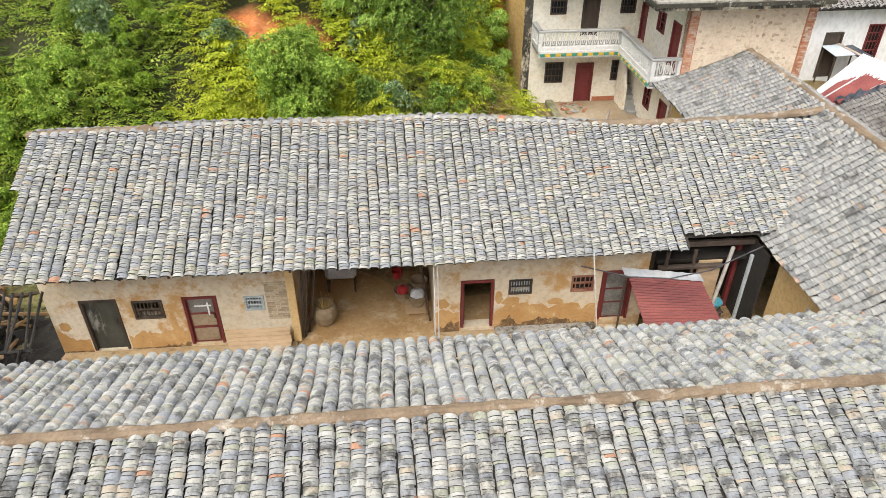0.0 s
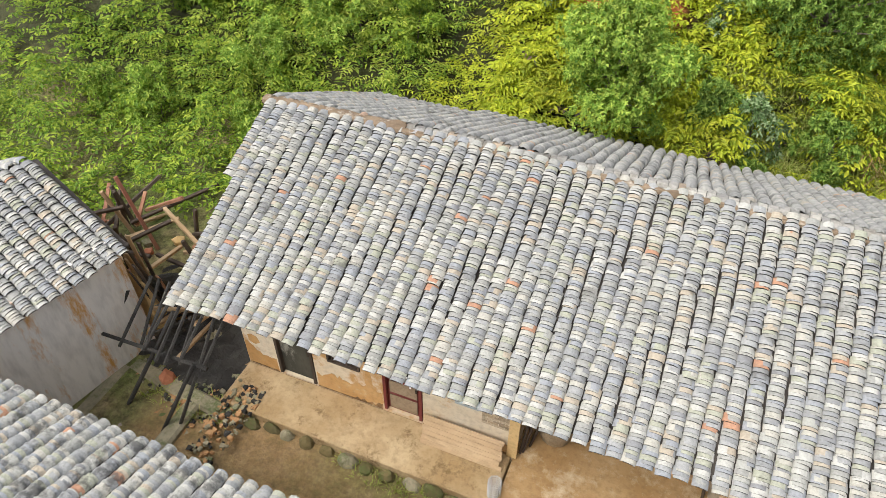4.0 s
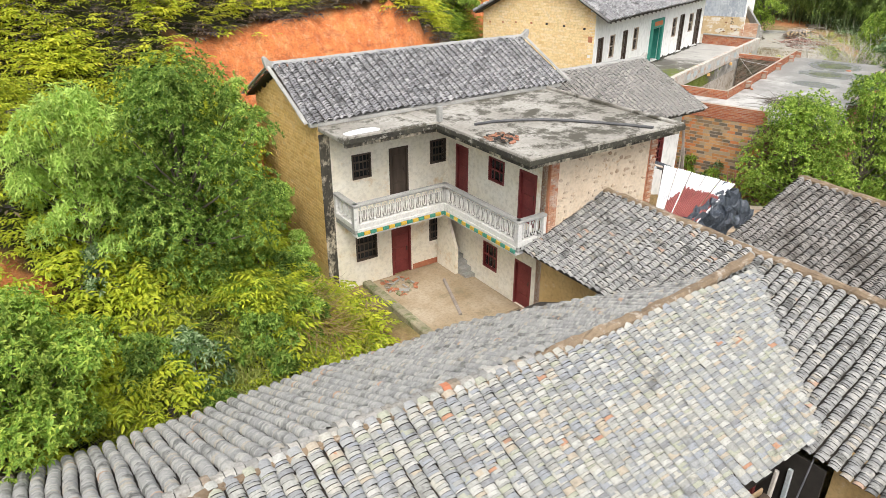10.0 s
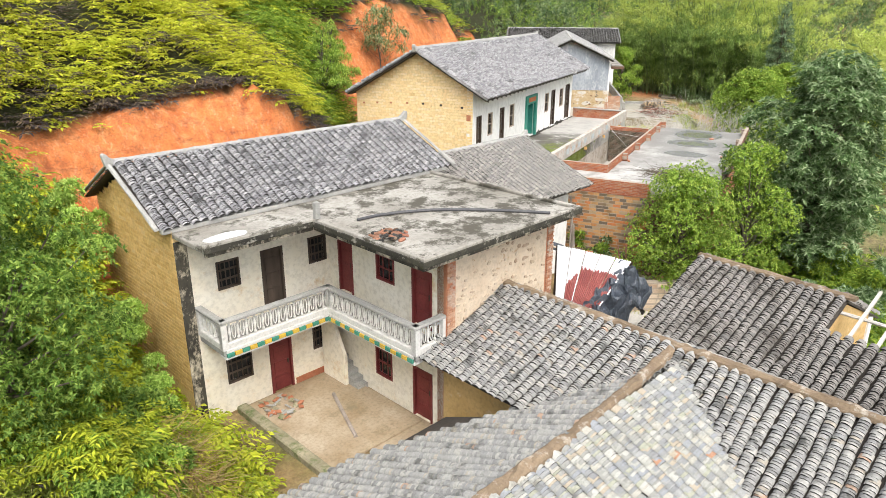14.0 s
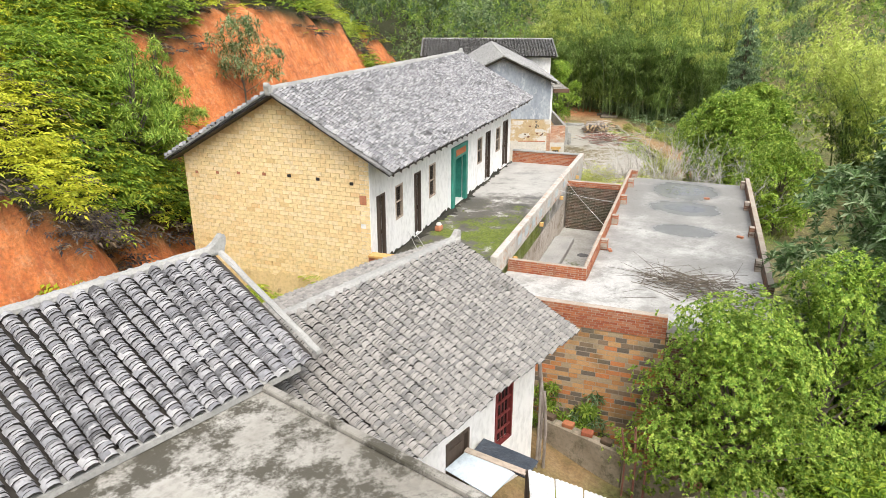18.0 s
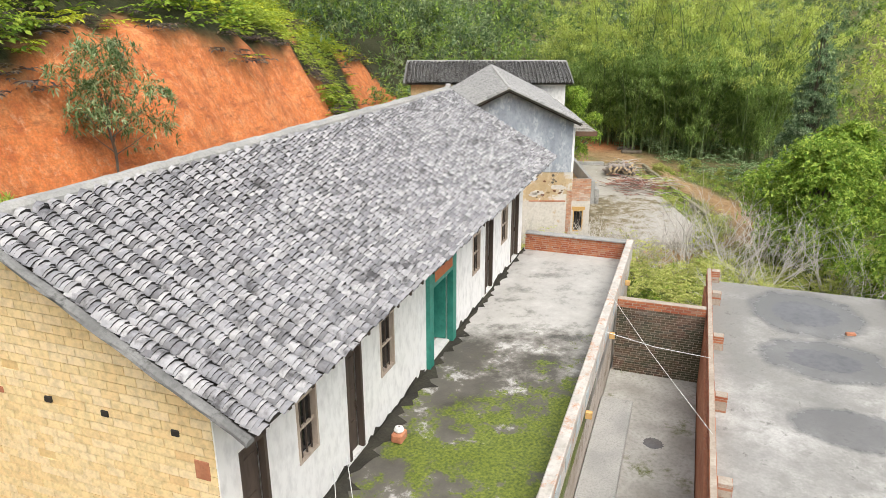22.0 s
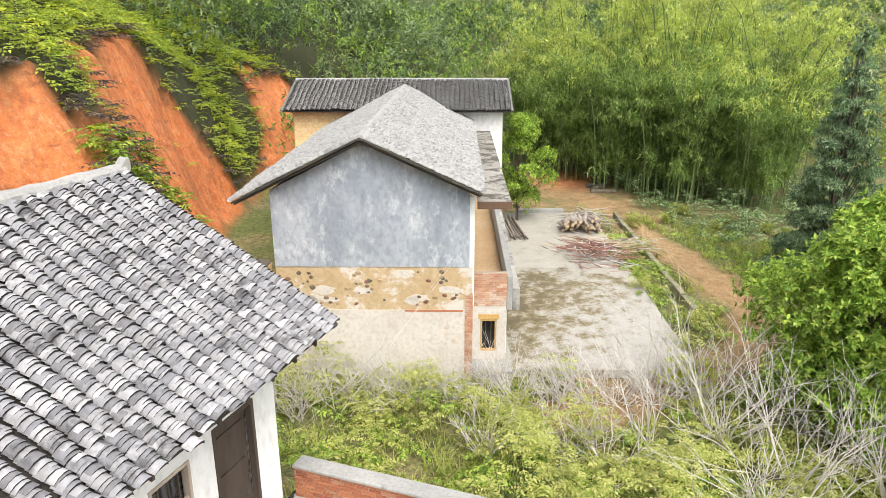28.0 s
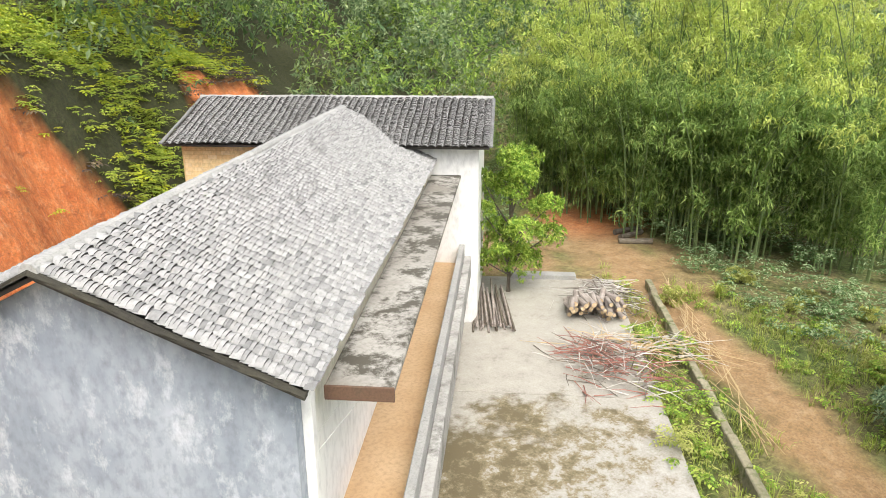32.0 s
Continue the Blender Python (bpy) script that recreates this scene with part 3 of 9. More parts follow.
def terrain():
    gx, gy = np.concatenate([np.arange(-70, -20, 2.0), np.arange(-20, 80, 0.48), np.arange(80, 240, 4.0)]), np.concatenate([np.arange(-70, -5, 4.0), np.arange(-5, 95, 0.48), np.arange(95, 300, 5.0)])
    X, Y = np.meshgrid(gx, gy, indexing="ij")
    Z, up, clay = ground_at(X, Y)
    path = np.clip(1.9 - near_line(X, Y, PATH_LINE) + 0.5 * fuzz(X, Y, 1.2), 0, 1) * (up <= 0)
    path = np.maximum(path, 0.85 * np.clip(0.75 + 0.7 * fuzz(X, Y, 1.3), 0, 1) * (up <= 0.4) * ((X + 3 * fuzz(X, Y, 4.0) > -12) & (X + 4 * fuzz(X, Y, 6.0) + 1.5 * fuzz(X, Y, 1.7) < 23) & (Y + 3 * fuzz(X, Y, 5.0) < np.where(X < 3, 21, 33)) & (Y + 5 * fuzz(X, Y, 6.0) > -2) | (np.hypot(X - 70, Y - 61) < 7)))
    yard_red = np.maximum(np.clip((4.5 - np.hypot(X - 77, Y - 65)) / 3, 0, 1), np.clip((3.2 - np.hypot(X - 42.0, Y - 56.0)) / 2, 0, 1) * 1.3)
    Z = Z + np.where(up > 0.3, 0.26 * fuzz(X, Y, 1.1) + 0.16 * fuzz(X + 40, Y, 0.55), 0.03 * fuzz(X, Y, 1.5))
    nx, ny = X.shape
    i = np.arange(nx * ny).reshape(nx, ny)
    f = np.stack([i[:-1, :-1], i[1:, :-1], i[1:, 1:], i[:-1, 1:]], -1).reshape(-1, 4)
    return tagged(quads("ground", np.stack([X, Y, Z], -1).reshape(-1, 3), f, M_GROUND, smooth=True, marks={"clay": np.maximum(clay, yard_red * 0.7), "path": path, "humus_shade": np.clip(up / 1.2 + 0.25 * fuzz(X, Y, 1.4), 0, 1)}), "earth ground with red clay cuts and grass", "ground", kind="structure")


def ground_material():
    m, n, l, b = nodes_of("earth and grass")
    big, mid, fine = noise_at(n, l, 0.25, 8, 0.65), noise_at(n, l, 1.6, 8, 0.7), noise_at(n, l, 12, 4)
    clay = ramp(n, l, mid, [(0.3, (0.52, 0.135, 0.036)), (0.5, (0.68, 0.215, 0.062)), (0.72, (0.74, 0.32, 0.13))])
    streak = noise_at(n, l, 1.2, 6, 0.6, stretch=(2.5, 2.5, 0.25))
    clay = blend(n, l, ramp(n, l, streak, [(0.46, (0, 0, 0)), (0.70, (0.6, 0.6, 0.6))]), clay, (0.30, 0.075, 0.03))
    clay = blend(n, l, ramp(n, l, noise_at(n, l, 3.2, 9, 0.75, stretch=(1.4, 1.4, 0.6)), [(0.54, (0, 0, 0)), (0.66, (0.55, 0.55, 0.55))]), clay, (0.78, 0.43, 0.24))
    ledge = noise_at(n, l, 1.1, 9, 0.75, stretch=(0.8, 0.8, 2.6))
    clay = blend(n, l, ramp(n, l, ledge, [(0.36, (0.6, 0.6, 0.6)), (0.46, (0, 0, 0))]), clay, (0.24, 0.07, 0.03))
    clay = blend(n, l, ramp(n, l, ledge, [(0.62, (0, 0, 0)), (0.74, (0.6, 0.6, 0.6))]), clay, (0.66, 0.33, 0.16))
    soil = ramp(n, l, mid, [(0.3, (0.14, 0.13, 0.06)), (0.5, (0.28, 0.25, 0.10)), (0.7, (0.42, 0.32, 0.18))])
    soil = blend(n, l, ramp(n, l, big, [(0.42, (0, 0, 0)), (0.6, (1, 1, 1))]), soil, (0.14, 0.20, 0.045))
    grit = noise_at(n, l, 4.5, 7, 0.75)
    soil = blend(n, l, ramp(n, l, grit, [(0.38, (0.35, 0.35, 0.35)), (0.62, (1.15, 1.15, 1.15))]), (0, 0, 0), soil)
    at, ap = n.new("ShaderNodeAttribute"), n.new("ShaderNodeAttribute")
    at.attribute_name, ap.attribute_name = "clay", "path"
    soil = blend(n, l, ap.outputs["Fac"], soil, ramp(n, l, mid, [(0.3, (0.19, 0.13, 0.06)), (0.45, (0.35, 0.215, 0.10)), (0.7, (0.47, 0.32, 0.18))]))
    # Dark leaf litter uphill, with the shade of gaps between plants in its colour.
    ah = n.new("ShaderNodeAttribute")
    ah.attribute_name = "humus_shade"
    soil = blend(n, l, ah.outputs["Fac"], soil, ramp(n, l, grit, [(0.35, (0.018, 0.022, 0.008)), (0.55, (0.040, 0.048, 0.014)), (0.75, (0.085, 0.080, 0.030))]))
    col = blend(n, l, at.outputs["Fac"], soil, clay)
    col = blend(n, l, ramp(n, l, fine, [(0.4, (0, 0, 0)), (0.75, (0.5, 0.5, 0.5))]), col, (0.08, 0.06, 0.03))
    l.new(col, b.inputs["Base Color"])
    b.inputs["Roughness"].default_value = 0.95
    bump(n, l, b, mid, 0.9, 0.20)
    return m


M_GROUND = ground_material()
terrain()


# local frames of the houses: place and turn
FA, FN, FB, FE, FW, FG = pose(-11.3, 18.0, 0, 0, 0, 4.5), pose(-5.0, 8.15, 0, 0, 0, 5.0), pose(7.35, 24.5, 0, 0, 0, 5.0), pose(14.6, 33.6, 0, 0, 0, 6.5), pose(22.3, 38.5, 0, 0, 0, 23.2), pose(47.9, 49.6, 0, 0, 0, 42.0)
FY = pose(13.63, 4.22, 0, 0, 0, 94.5)      # the wing: u north, v west
FD = pose(17.45, 12.0, 0, 0, 0, 91.0)


def along_u(v):
    return lambda s, n, z: (s, v + n, z)


def along_v(u):
    return lambda s, n, z: (u + n, s, z)


def frame_of(parent, to3, s0, s1, z0, z1, w, material, n0=-0.02, n1=0.10, name="frame", sill=True):
    bm = bmesh.new()
    for a, b, c, d in ((s0, s0 + w, z0, z1), (s1 - w, s1, z0, z1), (s0 + w, s1 - w, z1 - w, z1)) + (((s0 + w, s1 - w, z0, z0 + w),) if sill else ()):
        prism(bm, [(a, c), (b, c), (b, d), (a, d)], to3, n0, n1)
    return part(name, bm, material, parent)


def door_in(house, to3, s0, s1, z0, z1, material, label="", panels=True, n=0.08, frame=None):
    """A closed door with a frame, a leaf of raised panels, and a handle."""
    d = new("door")
    d.parent = house
    if label:
        tagged(d, label)
    frame_of(d, to3, s0, s1, z0, z1, 0.07, frame or material, sill=False)
    bm = bmesh.new()
    a, b = s0 + 0.07, s1 - 0.07
    prism(bm, [(a, z0), (b, z0), (b, z1 - 0.07), (a, z1 - 0.07)], to3, n, n + 0.05)
    if panels:
        h = (z1 - z0 - 0.3) / 3
        for k in range(3):
            prism(bm, [(a + 0.1, z0 + 0.12 + k * h), (b - 0.1, z0 + 0.12 + k * h), (b - 0.1, z0 + (k + 1) * h), (a + 0.1, z0 + (k + 1) * h)], to3, n - 0.025, n)
    part("leaf", bm, material, d)
    bm = bmesh.new()
    prism(bm, [(b - 0.10, z0 + 0.9), (b - 0.06, z0 + 0.9), (b - 0.06, z0 + 1.05), (b - 0.10, z0 + 1.05)], to3, n - 0.05, n)
    part("handle", bm, M_WOOD, d)
    return d


def window_in(house, to3, s0, s1, z0, z1, frame, bars=5, cross=1, label="", bar_mat=None, pane=True, deep=0.12):
    w = new("window")
    w.parent = house
    if label:
        tagged(w, label)
    frame_of(w, to3, s0, s1, z0, z1, 0.05, frame)
    for k in range(bars):
        s = s0 + (k + 1) * (s1 - s0) / (bars + 1)
        bm = bmesh.new()
        prism(bm, [(s - 0.012, z0 + 0.05), (s + 0.012, z0 + 0.05), (s + 0.012, z1 - 0.05), (s - 0.012, z1 - 0.05)], to3, 0.03, 0.055)
        part("bar", bm, bar_mat or frame, w)
    for k in range(cross):
        z = z0 + (k + 1) * (z1 - z0) / (cross + 1)
        bm = bmesh.new()
        prism(bm, [(s0 + 0.05, z - 0.025), (s1 - 0.05, z - 0.025), (s1 - 0.05, z + 0.025), (s0 + 0.05, z + 0.025)], to3, 0.02, 0.065)
        part("crossbar", bm, frame, w)
    if pane:
        bm = bmesh.new()
        prism(bm, [(s0 + 0.04, z0 + 0.04), (s1 - 0.04, z0 + 0.04), (s1 - 0.04, z1 - 0.04), (s0 + 0.04, z1 - 0.04)], to3, deep, deep + 0.01)
        part("pane", bm, M_GLASS, w)
    return w


def glass():
    m, n, l, b = nodes_of("dusty dark glass")
    f = noise_at(n, l, 3)
    l.new(ramp(n, l, f, [(0.4, (0.015, 0.016, 0.018)), (0.7, (0.045, 0.045, 0.045))]), b.inputs["Base Color"])
    b.inputs["Roughness"].default_value = 0.18
    return m


M_GLASS = glass()


M_OLDBRICK = pieces("old mossy brick", [(0, (0.20, 0.09, 0.05)), (0.3, (0.26, 0.13, 0.08)), (0.6, (0.14, 0.08, 0.05)), (0.85, (0.24, 0.17, 0.12))], (0.07, 0.075, 0.045), big=0.8, stain_cut=(0.45, 0.65))
M_BROWNBRICK = pieces("orange and brown stone and brick", [(0, (0.50, 0.24, 0.09)), (0.22, (0.56, 0.33, 0.15)), (0.42, (0.24, 0.17, 0.11)), (0.56, (0.58, 0.22, 0.08)), (0.74, (0.42, 0.32, 0.20)), (0.88, (0.16, 0.13, 0.10))], (0.15, 0.12, 0.06), big=0.9, stain_cut=(0.52, 0.70))
M_PALEBRICK = pieces("weathered pale brick", [(0, (0.52, 0.27, 0.16)), (0.3, (0.58, 0.35, 0.23)), (0.6, (0.46, 0.22, 0.13)), (0.85, (0.62, 0.46, 0.35))], (0.58, 0.52, 0.45), big=1.6, stain_cut=(0.48, 0.66))
M_RUBBLE = pieces("rubble stone", [(0, (0.52, 0.39, 0.28)), (0.25, (0.62, 0.50, 0.37)), (0.5, (0.55, 0.43, 0.31)), (0.75, (0.66, 0.55, 0.42)), (0.92, (0.40, 0.28, 0.19))], (0.66, 0.55, 0.43), big=1.5, stain_cut=(0.45, 0.65))
M_GALLERY = mottled("ochre cement floor", (0.52, 0.34, 0.18), (0.62, 0.44, 0.26), 0.6, 10, (0.40, 0.27, 0.14), (0.6, 0.75))
M_EARTHCHIP = mottled("broken ochre brick", (0.36, 0.19, 0.08), (0.50, 0.30, 0.14), 2, 14)
M_OCHREWOOD = mottled("ochre painted wood", (0.52, 0.32, 0.10), (0.60, 0.40, 0.16), 2, 12)
M_EARTHWALL = mottled("bare ochre earth wall", (0.50, 0.28, 0.10), (0.62, 0.40, 0.18), 1.5, 12, (0.68, 0.55, 0.36), (0.58, 0.68), relief=0.7, third=3.0)
M_FOOTROT = mottled("crumbled dark earth", (0.12, 0.07, 0.03), (0.34, 0.20, 0.09), 3.0, 16, (0.50, 0.36, 0.20), (0.52, 0.62), relief=1.0, third=5.0)
M_TANPANEL = mottled("faded tan board", (0.26, 0.19, 0.12), (0.36, 0.28, 0.19), 2.0, 14, (0.16, 0.08, 0.06), (0.60, 0.72))
M_GREYPANEL = mottled("dusty grey board", (0.13, 0.12, 0.11), (0.26, 0.25, 0.23), 2.5, 14, (0.05, 0.04, 0.04), (0.56, 0.68))
M_SLATE = pieces("thin weathered wall brick", [(0, (0.46, 0.36, 0.24)), (0.35, (0.54, 0.45, 0.32)), (0.7, (0.38, 0.30, 0.21))], (0.22, 0.17, 0.11), big=2.0)
M_REDWOOD = mottled("faded red wood", (0.30, 0.12, 0.08), (0.42, 0.24, 0.14), 1.5, 12, stretch=(1, 1, 0.25))
M_DARKSTONE = mottled("dark field stone", (0.10, 0.08, 0.06), (0.22, 0.18, 0.13), 2, 14)
M_EARTHSTONE = mottled("ochre field stone", (0.36, 0.25, 0.13), (0.48, 0.36, 0.21), 2, 14)
M_SKIRT = mottled("stained earth plaster", (0.66, 0.47, 0.23), (0.76, 0.58, 0.33), 1.0, 10, (0.46, 0.31, 0.15), (0.56, 0.68), relief=0.5, third=2.0)
M_JOINT = mottled("lime mortar joint", (0.34, 0.28, 0.22), (0.46, 0.40, 0.33), 2, 18)


M_PITBRICK = pieces("black mossy brick", [(0, (0.11, 0.065, 0.045)), (0.3, (0.16, 0.10, 0.07)), (0.6, (0.075, 0.06, 0.045)), (0.85, (0.19, 0.15, 0.12))], (0.05, 0.06, 0.03), big=1.2, stain_cut=(0.42, 0.60))


def terrace_material():
    """Moss at one end, damp dark cement in the middle, pale dry cement at the far end."""
    m, n, l, b = nodes_of("damp mossy cement")
    tc = n.new("ShaderNodeTexCoord")
    sep = n.new("ShaderNodeSeparateXYZ")
    l.new(tc.outputs["Object"], sep.inputs[0])
    big, mid, fine = noise_at(n, l, 0.45, 8, 0.7), noise_at(n, l, 0.9, 10, 0.72), noise_at(n, l, 16, 5)
    u = n.new("ShaderNodeMath")
    u.operation, u.inputs[1].default_value, u.inputs[2].default_value = "MULTIPLY_ADD", 0.045, -0.12
    l.new(sep.outputs[0], u.inputs[0])
    w = n.new("ShaderNodeMath")
    w.operation, w.inputs[1].default_value = "MULTIPLY_ADD", 0.55
    l.new(big, w.inputs[0]), l.new(u.outputs[0], w.inputs[2])
    damp = ramp(n, l, mid, [(0.35, (0.055, 0.05, 0.042)), (0.56, (0.13, 0.12, 0.10)), (0.64, (0.46, 0.45, 0.43))])
    dry = ramp(n, l, mid, [(0.32, (0.16, 0.155, 0.14)), (0.48, (0.40, 0.39, 0.36)), (0.7, (0.52, 0.51, 0.48))])
    moss = ramp(n, l, fine, [(0.35, (0.055, 0.085, 0.010)), (0.65, (0.19, 0.23, 0.025))])
    col = blend(n, l, ramp(n, l, w.outputs[0], [(0.53, (0, 0, 0)), (0.66, (1, 1, 1))]), damp, dry)
    mo = n.new("ShaderNodeMath")
    mo.operation, mo.inputs[1].default_value = "MULTIPLY_ADD", -1.6
    off, ab, vv = (n.new("ShaderNodeMath") for _ in range(3))
    off.operation, off.inputs[1].default_value, ab.operation = "SUBTRACT", 0.07, "ABSOLUTE"
    vv.operation, vv.inputs[1].default_value = "MULTIPLY_ADD", -0.07
    l.new(u.outputs[0], off.inputs[0]), l.new(off.outputs[0], ab.inputs[0])
    wild = n.new("ShaderNodeMath")
    wild.operation, wild.inputs[1].default_value, wild.inputs[2].default_value = "MULTIPLY_ADD", 2.4, -0.72
    l.new(noise_at(n, l, 1.2, 14, 0.8), wild.inputs[0])
    l.new(sep.outputs[1], vv.inputs[0]), l.new(wild.outputs[0], vv.inputs[2])
    l.new(ab.outputs[0], mo.inputs[0]), l.new(vv.outputs[0], mo.inputs[2])
    col = blend(n, l, ramp(n, l, mo.outputs[0], [(0.46, (0, 0, 0)), (0.56, (0.95, 0.95, 0.95))]), col, moss)
    l.new(col, b.inputs["Base Color"])
    l.new(ramp(n, l, mid, [(0.35, (0.35, 0.35, 0.35)), (0.6, (0.9, 0.9, 0.9))]), b.inputs["Roughness"])
    bump(n, l, b, fine, 0.4, 0.02)
    return m


M_TERRACE = terrace_material()
BOX = np.array([(x, y, z) for x in (0, 1) for y in (0, 1) for z in (0, 1)], float)
BOXF = np.array([(0, 1, 3, 2), (4, 6, 7, 5), (0, 4, 5, 1), (2, 3, 7, 6), (0, 2, 6, 4), (1, 5, 7, 3)])


def masonry(parent, to3, s0, s1, z0, z1, n0, n1, bw, bh, material, core, label, singles, inside=None, joint=0.014, proud=0.010, name="brick", gaps=0.0, wild=0.06):
    """Courses of bricks that stand a little proud of a mortar core (no core: laid on a wall); the first ones are single pieces."""
    o = np.array(to3(0, 0, 0), float)
    es, en, ez = (np.array(to3(*k), float) - o for k in ((1, 0, 0), (0, 1, 0), (0, 0, 1)))
    if core:
        bm = bmesh.new()
        prism(bm, [(s0, z0), (s1, z0), (s1, z1 - 0.004), (s0, z1 - 0.004)], to3, n0 + proud, n1 - proud)
        holder = part(core, bm, M_JOINT, parent, label)
    else:
        holder = parent
    rows = int(max(1, round((z1 - z0) / bh)))
    hh = (z1 - z0) / rows
    lo, hi = [], []
    for r in range(rows):
        x = s0 - (bw / 2 if r % 2 else 0)
        while x < s1 - 0.02:
            w = bw * (1 + rng.uniform(-wild, wild))
            a, b = max(x, s0), min(x + w - joint, s1)
            x += w
            if b - a < 0.03 or rng.uniform() < gaps:
                continue
            k = rng.uniform(-1, 1, 4)
            lo.append((a, n0 + 0.003 * k[0], z0 + r * hh + wild * hh * 0.4 * abs(k[1]))), hi.append((b, n1 + 0.003 * k[2], z0 + (r + 1) * hh - joint - wild * hh * 0.4 * abs(k[3])))
    lo, hi = np.array(lo), np.array(hi)
    if inside:
        ok = inside((lo[:, 0] + hi[:, 0]) / 2, hi[:, 2])
        lo, hi = lo[ok], hi[ok]
    order = rng.permutation(len(lo)) if singles < len(lo) and not core else np.arange(len(lo))
    lo, hi = lo[order], hi[order]
    c = lo[:, None] + BOX[None] * (hi - lo)[:, None]
    v = o + c[..., :1] * es + c[..., 1:2] * en + c[..., 2:] * ez
    k = min(singles, len(lo))
    for i in range(k):
        size = tuple((hi[i] - lo[i]).round(2))
        key = (material.name, name, size, tuple(es.round(3)))
        if key not in BRICK_MESH:
            me = bpy.data.meshes.new(name)
            me.from_pydata((v[i] - v[i].mean(0)).tolist(), [], BOXF.tolist())
            me.materials.append(material)
            BRICK_MESH[key] = me
        ob = new(name, BRICK_MESH[key])
        ob.parent = holder
        ob.location = v[i].mean(0)
    if k < len(lo):
        f = BOXF[None] + (np.arange(len(lo) - k) * 8)[:, None, None]
        tagged(quads(name + "work", v[k:].reshape(-1, 3), f.reshape(-1, 4), material, holder), kind="stuff")


BRICK_MESH = {}


def finial(house, u, v, z, s, way):
    """A cement ridge end that sweeps up to a blunt curled tip."""
    pts = [(-0.55, 0.02), (-0.3, 0.10), (-0.08, 0.22), (0.02, 0.38), (0.10, 0.44), (0.20, 0.40), (0.22, 0.28), (0.16, 0.16), (0.15, 0.0), (0.12, -0.12), (-0.5, -0.10)]
    bm = bmesh.new()
    prism(bm, [(a * s, b * s) for a, b in pts], lambda q, n, zz: (u + q * way, v + n, z + zz), -0.12 * s, 0.12 * s)
    bmesh.ops.bevel(bm, geom=list(bm.edges), offset=0.018, segments=1, affect="EDGES")
    part("ridge_finial", bm, M_CEMENT, house)


# ---- house A: long farmhouse with the grey roof ----
def house_a():
    h = thing("farmhouse", "long farmhouse, ochre-stained plaster walls under a grey tile roof", "house", FA)
    wall_y = -3.1
    z0, zt = -0.3, 4.35
    left = bmesh.new()
    holed_wall(left, along_u(wall_y), 0.3, 7.05, z0, zt, 0.35, [(1.17, 2.2, 0.32, 2.15), (2.57, 3.42, 1.38, 2.05), (3.95, 4.92, 0.36, 2.1), (5.66, 6.22, 1.5, 2.02)])
    part("wall", left, M_PLASTER, h, "stained cream plaster wall")
    right = bmesh.new()
    holed_wall(right, along_u(wall_y), 11.05, 17.3, z0, 3.72, 0.35, [(11.81, 12.8, 0.42, 2.18), (13.21, 13.91, 1.58, 2.13), (15.05, 15.75, 1.56, 2.16), (15.95, 16.9, 0.46, 2.28)])
    part("wall", right, M_PLASTER, h, "stained cream plaster wall")
    # side walls of the open bay, its back, the gable, and the back wall
    part("bay_wall", boxes((6.75, 7.05, wall_y + 0.352, 2.2, z0, 4.3)), M_PLASTER, h)
    part("bay_wall", boxes((11.05, 11.35, wall_y + 0.352, 2.2, z0, 4.3)), M_PLASTER, h)
    part("bay_back", boxes((7.052, 11.048, 1.9, 2.2, z0, 4.6)), M_MUD, h)
    g = bmesh.new()
    prism(g, [(wall_y + 0.352, z0), (3.6, z0), (3.6, 3.9), (0, 5.3), (wall_y + 0.352, 4.3)], along_v(0.3), 0, 0.35)
    part("gable_wall", g, M_MUD, h)
    part("back_wall", boxes((0.652, 20, 3.6, 3.95, z0, 3.40)), M_MUD, h)
    part("end_wall", boxes((17.3, 17.6, wall_y + 0.36, 3.4, z0, 3.5)), M_WOOD, h)
    part("bay_floor", boxes((7.052, 11.048, -4.3, 1.898, -0.3, 0.26)), M_EARTH, h)
    part("room_floor", boxes((0.66, 6.74, wall_y + 0.36, 3.58, -0.3, 0.3)), M_EARTH, h)
    part("room_floor", boxes((11.36, 17.28, wall_y + 0.36, 3.58, -0.3, 0.3)), M_EARTH, h)
    part("gable_trim", boxes((6.9, 7.12, wall_y - 0.06, wall_y - 0.002, 0.3, 4.3)), M_MUD, h)
    W = along_u(wall_y)
    door_in(h, W, 1.19, 2.18, 0.33, 2.13, M_GREYDOOR, "weathered black and grey-green plank door", panels=False, frame=M_WOOD)
    window_in(h, W, 2.59, 3.40, 1.40, 2.03, M_WOOD, 7, 1, "small dark window opening with thin bars", pane=False)
    red = door_in(h, W, 3.97, 4.90, 0.37, 2.08, M_RED, "dark red wooden door with faded panels")
    for a, b, mat, text in ((0.46, 0.92, M_TANPANEL, "faded tan door panel"), (1.02, 1.42, M_TANPANEL, "faded tan door panel"), (1.50, 1.98, M_GREYPANEL, "dusty grey upper door panel")):
        part("panel", boxes((4.10, 4.77, wall_y + 0.035, wall_y + 0.054, a, b), r=0.006), mat, red, text)
    part("brace", boxes((4.25, 4.72, wall_y + 0.018, wall_y + 0.034, 1.72, 1.76), (4.60, 4.64, wall_y + 0.016, wall_y + 0.033, 1.40, 1.84)), M_WHITE, red, "white nailed cross strip")
    window_in(h, W, 5.67, 6.21, 1.51, 2.01, M_PALEBLUE, 6, 2, "small window with pale blue bars", pane=False)
    frame_of(h, W, 11.83, 12.78, 0.43, 2.16, 0.08, M_RED, sill=False, name="door_frame")
    bm = bmesh.new()
